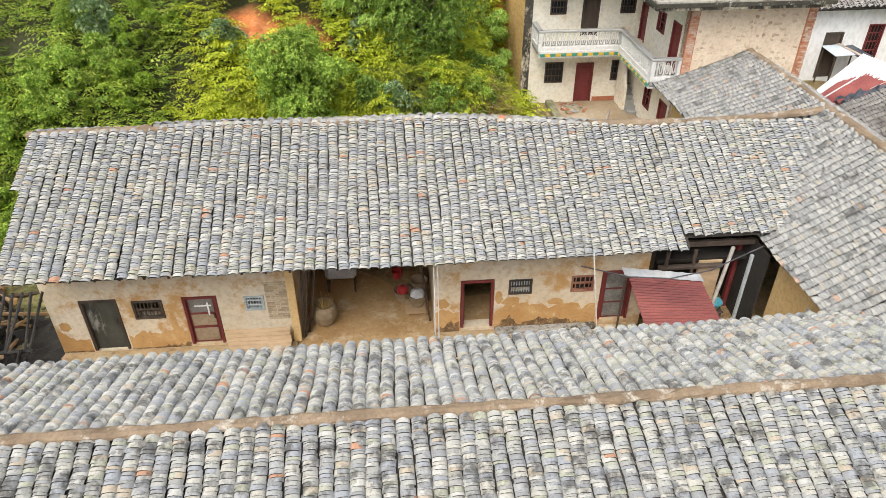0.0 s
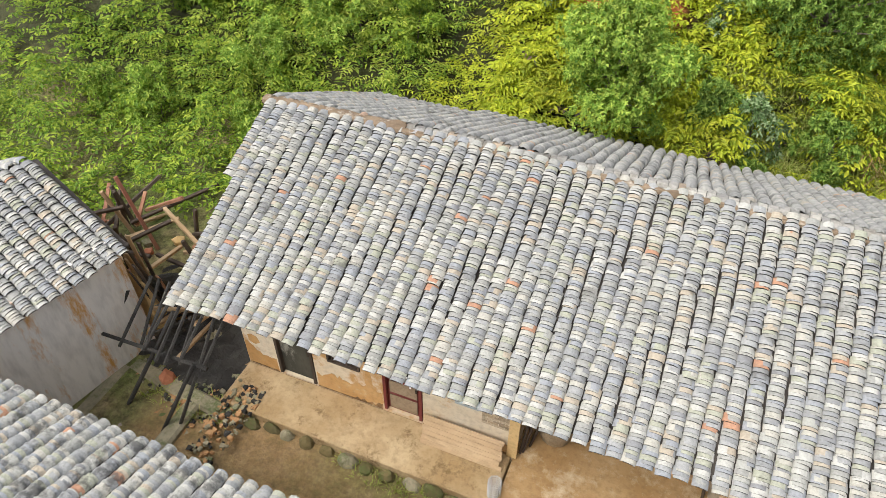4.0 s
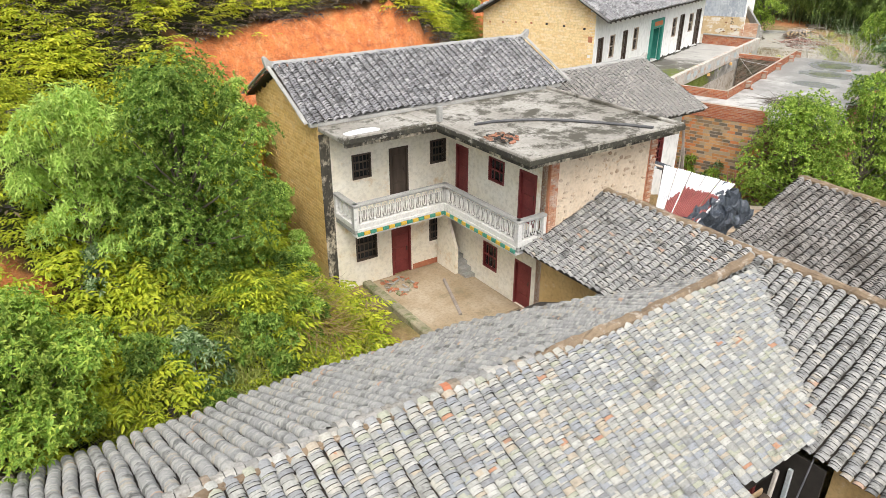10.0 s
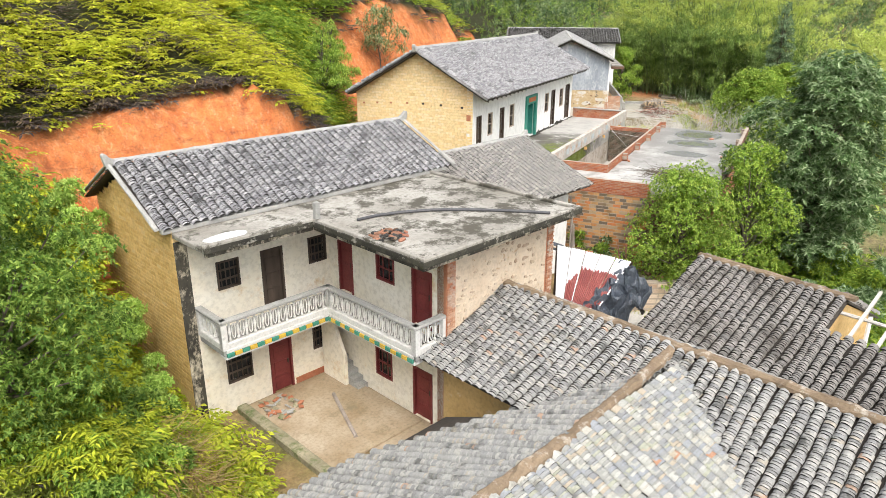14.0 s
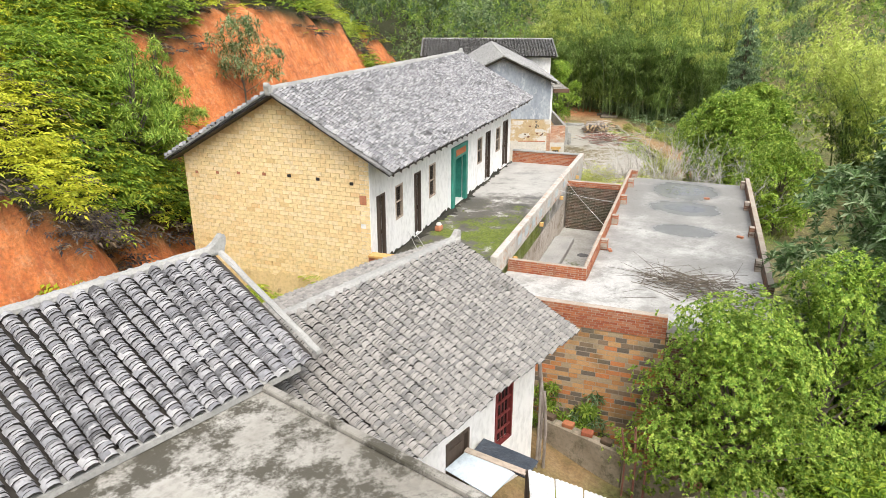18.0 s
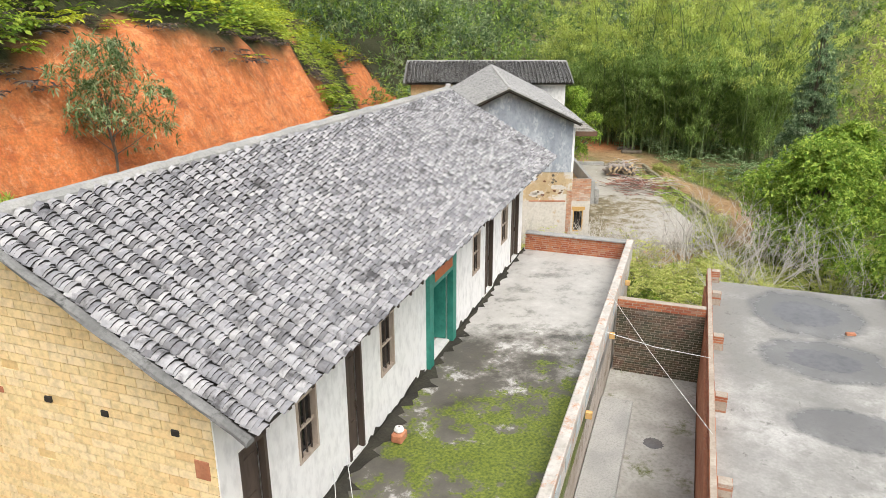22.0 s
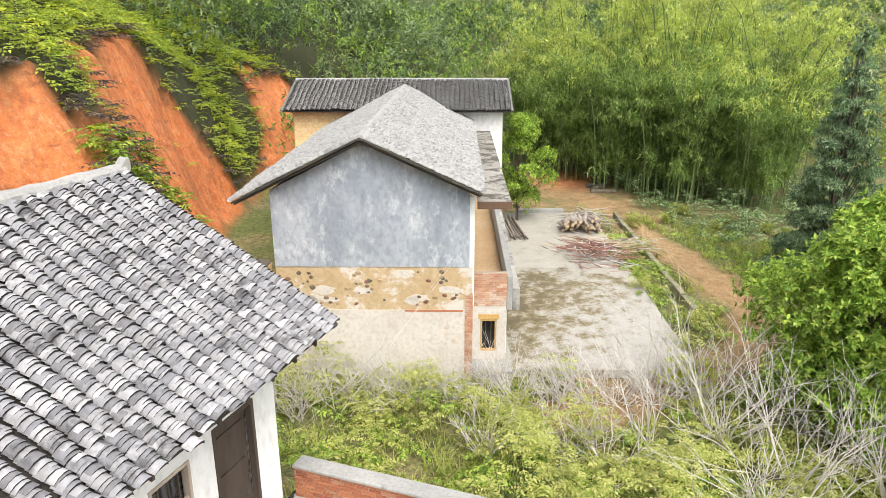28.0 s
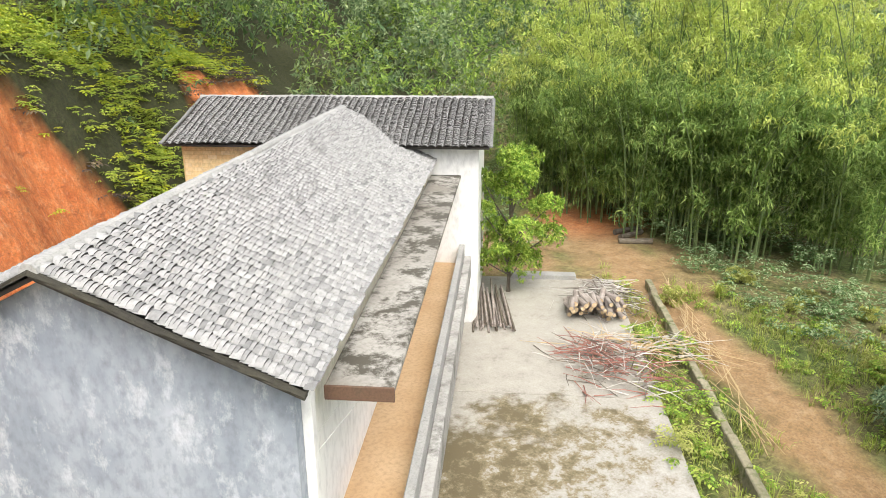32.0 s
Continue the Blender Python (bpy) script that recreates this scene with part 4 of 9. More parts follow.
    prism(bm, [(11.9, 0.43), (11.94, 0.43), (11.94, 2.08), (11.9, 2.08)], W, 0.15, 0.95)
    part("open_door", bm, M_WOOD, h, "dark plank door standing open inward")
    window_in(h, W, 13.22, 13.90, 1.59, 2.12, M_WOOD, 8, 1, "small window with grey wooden bars", M_PALEBLUE, False)
    window_in(h, W, 15.06, 15.74, 1.57, 2.15, M_REDWOOD, 4, 1, "small window with a brown wooden frame")
    red = door_in(h, W, 15.97, 16.88, 0.47, 2.26, M_RED, "dark red panelled door")
    for a, b in ((0.56, 1.05), (1.12, 1.55), (1.62, 2.10)):
        part("panel", boxes((16.12, 16.73, wall_y + 0.035, wall_y + 0.054, a, b), r=0.006), M_GREYPANEL, red, "dusty grey door panel")
    # plaster lost along the wall foot, earth showing
    worn = random.Random(23)
    for u0, u1, low, high in ((0.32, 1.14, 0.8, 1.0), (2.24, 3.92, 0.55, 0.85), (4.96, 7.0, 0.55, 0.75), (11.07, 11.78, 0.95, 1.15), (12.84, 15.9, 0.80, 1.15)):
        for mat, name, text, drop, out in ((M_EARTHWALL, "bare_earth", "bare ochre earth where the plaster fell", 0.0, 0.006), (M_FOOTROT, "crumbled_foot", "dark crumbled earth at the wall foot", 0.42, 0.013)):
            bm, rows, u, h0 = bmesh.new(), [], u0, worn.uniform(low, high)
            while u < u1:
                h0 = min(high + 0.12, max(low - 0.2, h0 + worn.uniform(-0.13, 0.13)))
                rows.append((u, max(0.34, h0 - drop * worn.uniform(0.85, 1.3))))
                u += worn.uniform(0.05, 0.13)
            rows.append((u1, h0 - drop))
            prism(bm, [(u0, 0.3), (u1, 0.3)] + rows[::-1], W, -out, -0.001)
            part(name, bm, mat, h, text)
    for u, z, w, t in ((13.3, 1.35, 0.32, 0.22), (12.95, 1.5, 0.14, 0.25), (14.6, 1.25, 0.28, 0.16), (3.6, 1.2, 0.12, 0.4), (11.3, 1.35, 0.2, 0.2), (0.6, 1.25, 0.2, 0.2)):
        ring = [(u + math.cos(q * math.tau / 13) * w * worn.uniform(0.6, 1.1), z + math.sin(q * math.tau / 13) * t * worn.uniform(0.6, 1.1)) for q in range(13)]
        bm = bmesh.new()
        prism(bm, ring, W, -0.005, -0.001)
        part("bare_earth", bm, M_EARTHWALL, h, "patch of bare earth in the plaster")
    masonry(h, along_u(wall_y - 0.012), 6.28, 6.88, 1.15, 2.5, 0, 0.011, 0.26, 0.07, M_SLATE, "", "", 60, name="brick", wild=0.05)
    part("plinth", boxes((12.85, 15.9, wall_y - 0.28, wall_y - 0.015, 0.2, 0.42), r=0.03), M_CONC, h, "stained cement plinth")
    # roof
    # the ridge falls, and the eave draws in and falls, towards the wing
    def fall(u, q):
        k = np.clip((u - 11.0) / 7.0, 0, 1)
        k = k * k * (3 - 2 * k)
        return 0.75 * k * q + 0.30 * k * (1 - q), -k * (0.62 * (1 - q) + 0.50 * q)

    def fall_back(u, q):
        k = np.clip((u - 11.0) / 7.0, 0, 1)
        k = k * k * (3 - 2 * k)
        return 0.30 * k * (1 - q), -k * (0.62 * (1 - q) + 0.25 * q)
    over = lambda u, v, z: z > wing_height(u, v) - 0.02
    cut = lambda u, v, z: ~((u > 18.1) & (v < -3.35)) & over(u, v, z)
    verge = lambda u, v, z: u > -0.12 - 0.07 * v
    step_down = lambda u, q: (0.0 * u, -0.11 * (1 - q) * np.clip((3.9 - u) / 0.9, 0, 1))
    tile_slope(h, M_TILE, -0.12, 3.12, 0, 5.83, -4.5, 3.85, keep=verge, bend=step_down)
    tile_slope(h, M_TILE, 3.12, 23.6, 0, 5.85, -4.5, 3.86, keep=cut, near=(7.0, 8.8), bend=lambda u, q: (fall(u, q)[0], fall(u, q)[1] + step_down(u, q)[1]))
    tile_slope(h, M_TILE4, -0.12, 3.2, 0, 5.72, 4.9, 3.2, row=0.085)
    tile_slope(h, M_TILE4, 3.2, 23.6, 0, 5.85, 5.1, 3.22, keep=over, near=(10.0, 11.4), row=0.070, bend=fall_back)
    deck(h, 0.2, 3.2, 0, 5.67, -4.42, 3.80), deck(h, 3.201, 18.1, 0, 5.82, -4.42, 3.86, fall), deck(h, 18.101, 20.2, 0, 5.82, -4.1, 4.02, fall)
    deck(h, -0.1, 3.2, 0.002, 5.69, 4.85, 3.2), deck(h, 3.201, 20.2, 0.002, 5.82, 5.05, 3.2, fall_back)
    rafters(h, 0.4, 12.0, -4.40, 3.84, 1.3, 0.55)
    ridge_cap(h, [(-0.25, 0.05, 5.70), (3.25, 0.05, 5.76)], 0.30, 0.13, M_MORTAR, 3)
    ridge_cap(h, [(3.25, -0.14, 5.83), (11.5, -0.14, 5.82), (14.5, 0.0, 5.51), (16.4, 0.12, 5.32)], 0.16, 0.08, M_MORTAR, 4)
    ridge_cap(h, [(15.7, 0.26, 5.34), (19.0, 0.34, 5.24), (21.5, 0.45, 5.27), (23.6, 0.60, 5.38)], 0.30, 0.15, M_MORTAR, 5)
    # cap tiles lying across the ridge
    caps = random.Random(19)
    u = 3.3
    while u < 15.8:
        w = caps.uniform(0.13, 0.22)
        dv, dz = fall(np.array(u), 0.0)
        v0, z0, t = 0.04 + float(dv) + caps.uniform(-0.03, 0.03), 5.93 + float(dz) + caps.uniform(-0.02, 0.025), caps.uniform(-0.025, 0.025)
        cap = bmesh.new()
        prism(cap, [(v0 - 0.13, z0 - 0.050), (v0 - 0.05, z0 + 0.01), (v0 + 0.06, z0), (v0 + 0.17, z0 - 0.065), (v0 + 0.17, z0 - 0.085), (v0 + 0.06, z0 - 0.022), (v0 - 0.05, z0 - 0.012), (v0 - 0.13, z0 - 0.072)], lambda p, n, z: (u + n + t * (p - v0), p, z + 0.3 * t * n), 0.0, w - 0.012)
        part("cap_tile", cap, M_CAP if caps.random() > 0.018 else M_BRICKW, h)
        u += w
    return h


M_CAP = pieces("pale ridge tile", [(0.0, (0.31, 0.30, 0.275)), (0.35, (0.40, 0.385, 0.345)), (0.6, (0.25, 0.245, 0.23)), (0.85, (0.34, 0.27, 0.20))], (0.13, 0.115, 0.09), big=2.2, stain_cut=(0.48, 0.62))
M_BRICKW = mottled("red brickwork", (0.40, 0.14, 0.07), (0.50, 0.22, 0.12), 2.0, 12, (0.55, 0.42, 0.32), (0.6, 0.7), third=6)


def wing_height(u, v):
    """Height of the wing's west slope over a spot of the farmhouse's own plan."""
    return 5.42 - np.where(v > 0.6, 0.37, 0.62) * np.abs(23.75 - u)


M_GREYDOOR = mottled("weathered black and grey-green boards", (0.030, 0.030, 0.024), (0.10, 0.10, 0.075), 1.5, 12, (0.27, 0.27, 0.23), (0.55, 0.64), stretch=(1, 1, 0.35), third=2.0)
M_PALEBLUE = mottled("pale grey-blue paint", (0.40, 0.46, 0.48), (0.52, 0.56, 0.56), 2, 15)
house_a()


def house_n():
    h = thing("front_house", "low house with a wide grey clay tile roof", "house", FN)
    under = lambda u, v, z: z > 5.42 - 0.62 * np.abs(18.25 - u) - 0.03
    tile_slope(h, M_TILE7, -14, 17.5, 0, 4.62, 3.15, 3.5, keep=under, near=(3.0, 5.6), sag=0.06)
    tile_slope(h, M_TILE7, -14, 17.5, 0, 4.62, -4.2, 3.1, keep=under, near=(3.0, 4.9))
    deck(h, -14, 15.5, 0, 4.59, 3.1, 3.5), deck(h, -14, 15.5, 0.002, 4.59, -4.15, 3.1)
    part("wall", boxes((-15, 14, 2.0, 2.3, -0.3, 3.8)), M_PLASTER, h)
    part("wall", boxes((-15, 14, -3.2, -2.9, -0.3, 3.4)), M_PLASTER, h)
    ridge_cap(h, [(-14, 0, 4.66), (-3, 0, 4.7), (17.2, 0, 4.72)], 0.24, 0.10, M_MORTAR, 8)
    rafters(h, -15, 14, 3.08, 3.5, -1.0, 0.36)


house_n()


def wing():
    h = thing("side_wing", "cross wing with a grey clay tile roof between the farmhouses", "house", FY)
    # u north, v west; the part north of the farmhouse's ridge has a flatter west slope
    over = lambda u, v, z: ~((u < 7.2) & (v > 0) & (z < 4.62 - 0.356 * np.abs(u - 4.2) - 0.02))
    tile_slope(h, M_TILE4, 0.5, 16.3, 0, 5.42, 3.40, 3.31, keep=over, near=(9.0, 13.5))
    tile_slope(h, M_TILE4, 16.3, 22.1, 0, 5.46, 3.45, 4.26, near=(18.0, 22.0))
    tile_slope(h, M_TILE4, 0.5, 22.1, 0, 5.44, -1.35, 4.7, row=0.15)
    deck(h, 7.0, 16.3, 0, 5.39, 3.35, 3.31), deck(h, 16.301, 22.1, 0, 5.43, 3.40, 4.26), deck(h, 0.5, 22.1, -0.002, 5.40, -1.3, 4.68)
    bm = bmesh.new()
    holed_wall(bm, along_u(2.75), 7.2, 11.8, -0.3, 3.55, 0.3, [(9.35, 10.2, 1.75, 2.55)])
    part("wall", bm, M_OCHRE, h, "ochre plaster wall")
    window_in(h, lambda s, n, z: (s, 3.05 - n, z), 9.37, 10.18, 1.77, 2.53, M_PALEBLUE, 2, 1, "small window with a pale frame")
    part("wall", boxes((0.8, 21.8, -1.2, -0.9, -0.3, 4.75)), M_PLASTER, h)
    part("wall", boxes((18.4, 21.8, 2.3, 2.6, -0.3, 4.35)), M_OCHRE, h, "ochre plaster wall")
    g = bmesh.new()
    prism(g, [(-0.898, -0.3), (2.298, -0.3), (2.298, 4.45), (0, 5.3), (-0.898, 4.85)], along_v(21.5), 0, 0.3)
    part("gable_wall", g, M_OCHRE, h)
    ridge_cap(h, [(0.5, 0, 5.46), (16.0, 0, 5.46), (22.15, 0, 5.50)], 0.30, 0.16, M_MORTAR, 9)
    ridge_cap(h, [(22.1, 0.1, 5.46), (22.1, 3.45, 4.28)], 0.14, 0.07, M_STAIN, 10, "verge")


M_OCHRE = mottled("ochre plaster", (0.55, 0.36, 0.14), (0.66, 0.47, 0.22), 0.8, 9, (0.70, 0.60, 0.42), (0.6, 0.72))
wing()


def house_d():
    h = thing("shed_house", "small house, dark grey tiles, half the roof bare rafters", "house", FD)
    tile_slope(h, M_TILE6, 6.4, 10.7, 0, 6.0, 3.3, 4.55), tile_slope(h, M_TILE6, 6.4, 10.7, 0, 6.0, -3.2, 4.5, row=0.2)
    tile_slope(h, M_TILE6, 0, 6.4, 1.25, 5.45, 3.3, 4.55)
    deck(h, 6.4, 10.65, 0, 5.97, 3.25, 4.55), deck(h, 6.4, 10.65, -0.002, 5.97, -3.15, 4.5), deck(h, 0, 6.398, 1.3, 5.40, 3.25, 4.55)
    part("wall", boxes((0.2, 10.3, 2.3, 2.6, 0, 4.78)), M_WHITE, h)
    part("wall", boxes((6.4, 10.3, -2.6, -2.3, 0, 4.7)), M_WHITE, h)
    for u in (10.0, 6.45):
        g = bmesh.new()
        prism(g, [(-2.298, 0), (2.298, 0), (2.298, 4.85), (0, 5.85), (-2.298, 4.85)], along_v(u), 0, 0.3)
        part("gable_wall", g, M_OCHRE, h, "broken ochre earth gable")
    for k in range(9):
        u = 0.6 + k * 0.66
        bm = bmesh.new()
        prism(bm, [(1.6, 5.30), (-0.1 - 0.3 * (k % 3), 5.98 + 0.12 * (k % 3)), (-0.1 - 0.3 * (k % 3), 5.90 + 0.12 * (k % 3)), (1.6, 5.22)], lambda s, q, zz: (u + q, s, zz), -0.04, 0.04)
        part("rafter", bm, M_TWIG, h, "bare bleached rafter")
    part("purlin", tube(bmesh.new(), [(0.0, 0.35, 5.72), (6.5, 0.3, 5.70)], 0.05, 6), M_TWIG, h)
    ridge_cap(h, [(6.2, 0, 6.04), (10.75, 0, 6.04)], 0.26, 0.12, M_MORTAR, 12)


house_d()


# ---- house B: two storeys, balcony, flat roof and tiled roof ----
M_STONE = mottled("rubble stone wall", (0.64, 0.51, 0.37), (0.74, 0.63, 0.49), 1.1, 9, (0.44, 0.28, 0.16), (0.58, 0.68), relief=0.6, third=3.5)
M_BWALL = mottled("grubby white plaster", (0.82, 0.75, 0.60), (0.87, 0.83, 0.73), 0.8, 7, (0.64, 0.46, 0.24), (0.56, 0.70), relief=0.25, third=1.0)
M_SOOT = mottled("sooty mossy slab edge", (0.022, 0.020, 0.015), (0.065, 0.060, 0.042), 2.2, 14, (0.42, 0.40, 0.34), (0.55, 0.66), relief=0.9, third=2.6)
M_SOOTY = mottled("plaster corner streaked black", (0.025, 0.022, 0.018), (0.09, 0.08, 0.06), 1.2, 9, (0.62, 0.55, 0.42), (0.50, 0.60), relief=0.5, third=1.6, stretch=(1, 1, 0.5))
M_COURT = mottled("dusty brown court cement", (0.30, 0.22, 0.13), (0.46, 0.38, 0.28), 0.7, 11, (0.22, 0.18, 0.11), (0.56, 0.68), relief=0.5, third=1.1)


def house_b():
    h = thing("balcony_house", "two-storey white house with L-shaped balcony and flat concrete roof", "house", FB)
    g0, f2, top = 1.3, 4.45, 7.45
    L = along_u(6.4)
    bm = bmesh.new()
    holed_wall(bm, L, -2.6, 2.1, g0, top, 0.3, [(-0.4, 0.43, 1.5, 3.4), (-1.86, -1.0, 2.48, 3.46), (1.25, 2.0, 2.5, 3.48), (-1.84, -1.1, 5.58, 6.47), (-0.4, 0.38, 4.62, 6.45), (1.3, 2.0, 5.56, 6.45)])
    part("wall", bm, M_BWALL, h, "grubby white plaster wall with ochre stains")
    R = lambda s, n, z: (2.1 + n, 6.4 - s, z)
    bm = bmesh.new()
    holed_wall(bm, R, 0.0, 5.3, g0, top, 0.3, [(2.25, 3.05, 2.2, 3.2), (4.0, 4.85, 1.5, 3.2), (2.4, 3.25, 5.55, 6.4), (4.0, 4.85, 4.62, 6.4), (0.5, 1.25, 4.62, 6.35)])
    part("wall", bm, M_BWALL, h, "grubby white plaster wall")
    part("stone_wall", boxes((2.45, 6.6, 1.0, 1.35, g0, top)), M_STONE, h, "pale rubble stone wall")
    part("quoin", boxes((6.602, 6.95, 1.0, 1.35, g0, top)), M_BRICKW, h, "red brick corner")
    part("quoin", boxes((2.1, 2.448, 0.98, 1.35, g0, top)), M_BRICKW, h, "red brick corner")
    part("side_wall", boxes((6.6, 6.95, 1.352, 11.8, g0, top)), M_WHITE, h)
    part("wall", boxes((2.402, 6.598, 6.4, 6.7, g0, top)), M_BWALL, h)
    part("back_wall", boxes((-2.598, 6.598, 11.5, 11.8, g0, 7.7)), M_MUD, h)
    g = bmesh.new()
    prism(g, [(6.41, g0 - 1), (11.8, g0 - 1), (11.8, 7.50), (9.3, 8.85), (6.41, 7.42)], lambda s, n, z: (-2.95 + n, s, z), 0, 0.345)
    part("gable_wall", g, M_MUD, h, "ochre mud brick gable wall")
    edge = lambda s, z: z < np.where(s > 9.3, 8.9 - (s - 9.3) * 0.48, 8.9 - (9.3 - s) * 0.415) - 0.05
    masonry(h, lambda s, n, z: (-2.97 + n, s, z), 6.42, 11.78, 2.6, 8.9, 0, 0.019, 0.30, 0.12, M_MBRICK2, "", "", 200, inside=edge, joint=0.014, name="mud_brick", gaps=0.02)
    shapes, g = [], random.Random(77)
    for k in range(7):
        bm, n = bmesh.new(), g.randint(6, 9)
        ring = [(math.cos(q * math.tau / n) * g.uniform(0.75, 1.15), math.sin(q * math.tau / n) * g.uniform(0.7, 1.1)) for q in range(n)]
        low = [bm.verts.new((x, 0.03, z)) for x, z in ring]
        high = [bm.verts.new((x * 0.8, -0.004 - g.uniform(0, 0.008), z * 0.8)) for x, z in ring]
        bm.faces.new(high)
        for q in range(n):
            bm.faces.new((low[q], low[(q + 1) % n], high[(q + 1) % n], high[q]))
        me = bpy.data.meshes.new("stone")
        bmesh.ops.recalc_face_normals(bm, faces=bm.faces)
        bm.to_mesh(me)
        bm.free()
        me.materials.append(M_RUBBLE)
        shapes.append(me)
    for i in range(16):
        for j in range(22):
            if g.random() < 0.45:
                continue
            ob = new("stone", g.choice(shapes))
            ob.parent = h
            ob.matrix_basis = Matrix.Translation((2.6 + i * 0.255 + g.uniform(-0.08, 0.08), 0.975, g0 + 1.0 + j * 0.225 + g.uniform(-0.06, 0.06))) @ Matrix.Rotation(g.uniform(-0.5, 0.5), 4, "Y") @ Matrix.Diagonal((g.uniform(0.06, 0.125), 1, g.uniform(0.045, 0.085), 1))
    masonry(h, along_u(0.965), 6.66, 6.95, g0, 7.3, 0, 0.034, 0.20, 0.07, M_PALEBRICK, "", "", 100, name="brick", gaps=0.1)
    masonry(h, along_u(0.955), 2.12, 2.42, g0, 7.3, 0, 0.024, 0.20, 0.07, M_PALEBRICK, "", "", 100, name="brick", gaps=0.15)
    door_in(h, L, -0.39, 0.42, 1.5, 3.38, M_RED, "dark red double door")
    door_in(h, R, 4.01, 4.84, 1.5, 3.19, M_RED, "dark red door")
    door_in(h, R, 4.01, 4.84, 4.62, 6.39, M_RED, "bright red panelled door with carved lattice")
    door_in(h, R, 0.51, 1.24, 4.62, 6.34, M_RED, "dark red door")
    door_in(h, L, -0.39, 0.37, 4.62, 6.44, M_WOOD, "dark brown door with glazed upper panels")
    for s0, s1, a, b in ((-1.85, -1.01, 2.49, 3.45), (1.26, 1.99, 2.51, 3.47), (-1.83, -1.11, 5.59, 6.46), (1.31, 1.99, 5.57, 6.44)):
        window_in(h, L, s0, s1, a, b, M_WOOD, 4, 2, "dark window with an iron lattice")
    for s0, s1, a, b in ((2.26, 3.04, 2.21, 3.19), (2.41, 3.24, 5.56, 6.39)):
        window_in(h, R, s0, s1, a, b, M_RED, 2, 1, "window with a dark red frame")
    # floors, balcony, roof slab
    part("balcony_floor", boxes((-2.55, 2.098, 5.0, 6.398, 4.25, 4.42), (1.0, 2.098, 1.05, 4.998, 4.25, 4.42)), M_CEMENT, h)
    part("upper_floor", boxes((-2.59, 6.59, 6.71, 11.49, 4.25, 4.42), (2.41, 6.59, 1.36, 6.39, 4.25, 4.42)), M_CEMENT, h)
    part("roof_slab", boxes((-2.95, 0.35, 4.6, 6.9, 7.46, 7.6), (0.352, 6.9, 0.0, 6.9, 7.46, 7.6), r=0.02), M_CONC, h, "stained grey flat concrete roof")
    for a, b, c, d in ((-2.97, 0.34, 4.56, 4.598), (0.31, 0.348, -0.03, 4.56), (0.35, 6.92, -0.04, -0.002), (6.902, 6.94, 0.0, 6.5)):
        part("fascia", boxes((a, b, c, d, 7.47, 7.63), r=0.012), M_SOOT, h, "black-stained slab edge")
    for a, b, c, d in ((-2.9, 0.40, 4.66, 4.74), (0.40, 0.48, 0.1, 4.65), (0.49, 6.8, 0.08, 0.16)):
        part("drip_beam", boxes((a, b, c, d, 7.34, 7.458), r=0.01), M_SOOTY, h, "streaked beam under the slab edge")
    kerb = [(-2.95, 0.40, 4.6, 4.75), (0.35, 0.50, 0.15, 4.598), (0.352, 6.9, 0.0, 0.148), (6.75, 6.9, 0.15, 6.5)]
    for a, b, c, d in kerb:
        part("roof_kerb", boxes((a, b, c, d, 7.601, 7.70), r=0.02), M_CONC, h)
    part("post", boxes((0.36, 0.52, 4.44, 4.6, 7.7, 8.2), r=0.02), M_CEMENT, h, "short cement post")
    # tiled roof behind
    tile_slope(h, M_TILE2, -3.2, 8.0, 9.35, 9.05, 6.55, 7.72, near=(4.6, 7.0), row=0.058)
    tile_slope(h, M_TILE2, -3.2, 8.0, 9.35, 9.05, 12.2, 7.6, row=0.2)
    deck(h, -3.2, 8.0, 9.35, 9.02, 6.6, 7.72), deck(h, -3.2, 8.0, 9.352, 9.02, 12.15, 7.6)
    ridge_cap(h, [(-3.3, 9.35, 9.10), (8.1, 9.35, 9.10)], 0.20, 0.12, M_CEMENT, 14)
    for u in (-3.3, 8.1):
        finial(h, u, 9.35, 9.1, 0.72, -1 if u < 0 else 1)
        ridge_cap(h, [(u, 9.35, 9.08), (u, 6.5, 7.74)], 0.13, 0.06, M_CEMENT, 15, "verge")
        ridge_cap(h, [(u, 9.35, 9.08), (u, 12.2, 7.62)], 0.13, 0.06, M_CEMENT, 16, "verge")
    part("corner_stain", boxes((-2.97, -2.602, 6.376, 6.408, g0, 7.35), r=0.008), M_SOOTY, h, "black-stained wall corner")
    part("gutter", boxes((-3.2, 7.6, 6.42, 6.62, 7.602, 7.74), r=0.02), M_CEMENT, h)
    return h


HB = house_b()


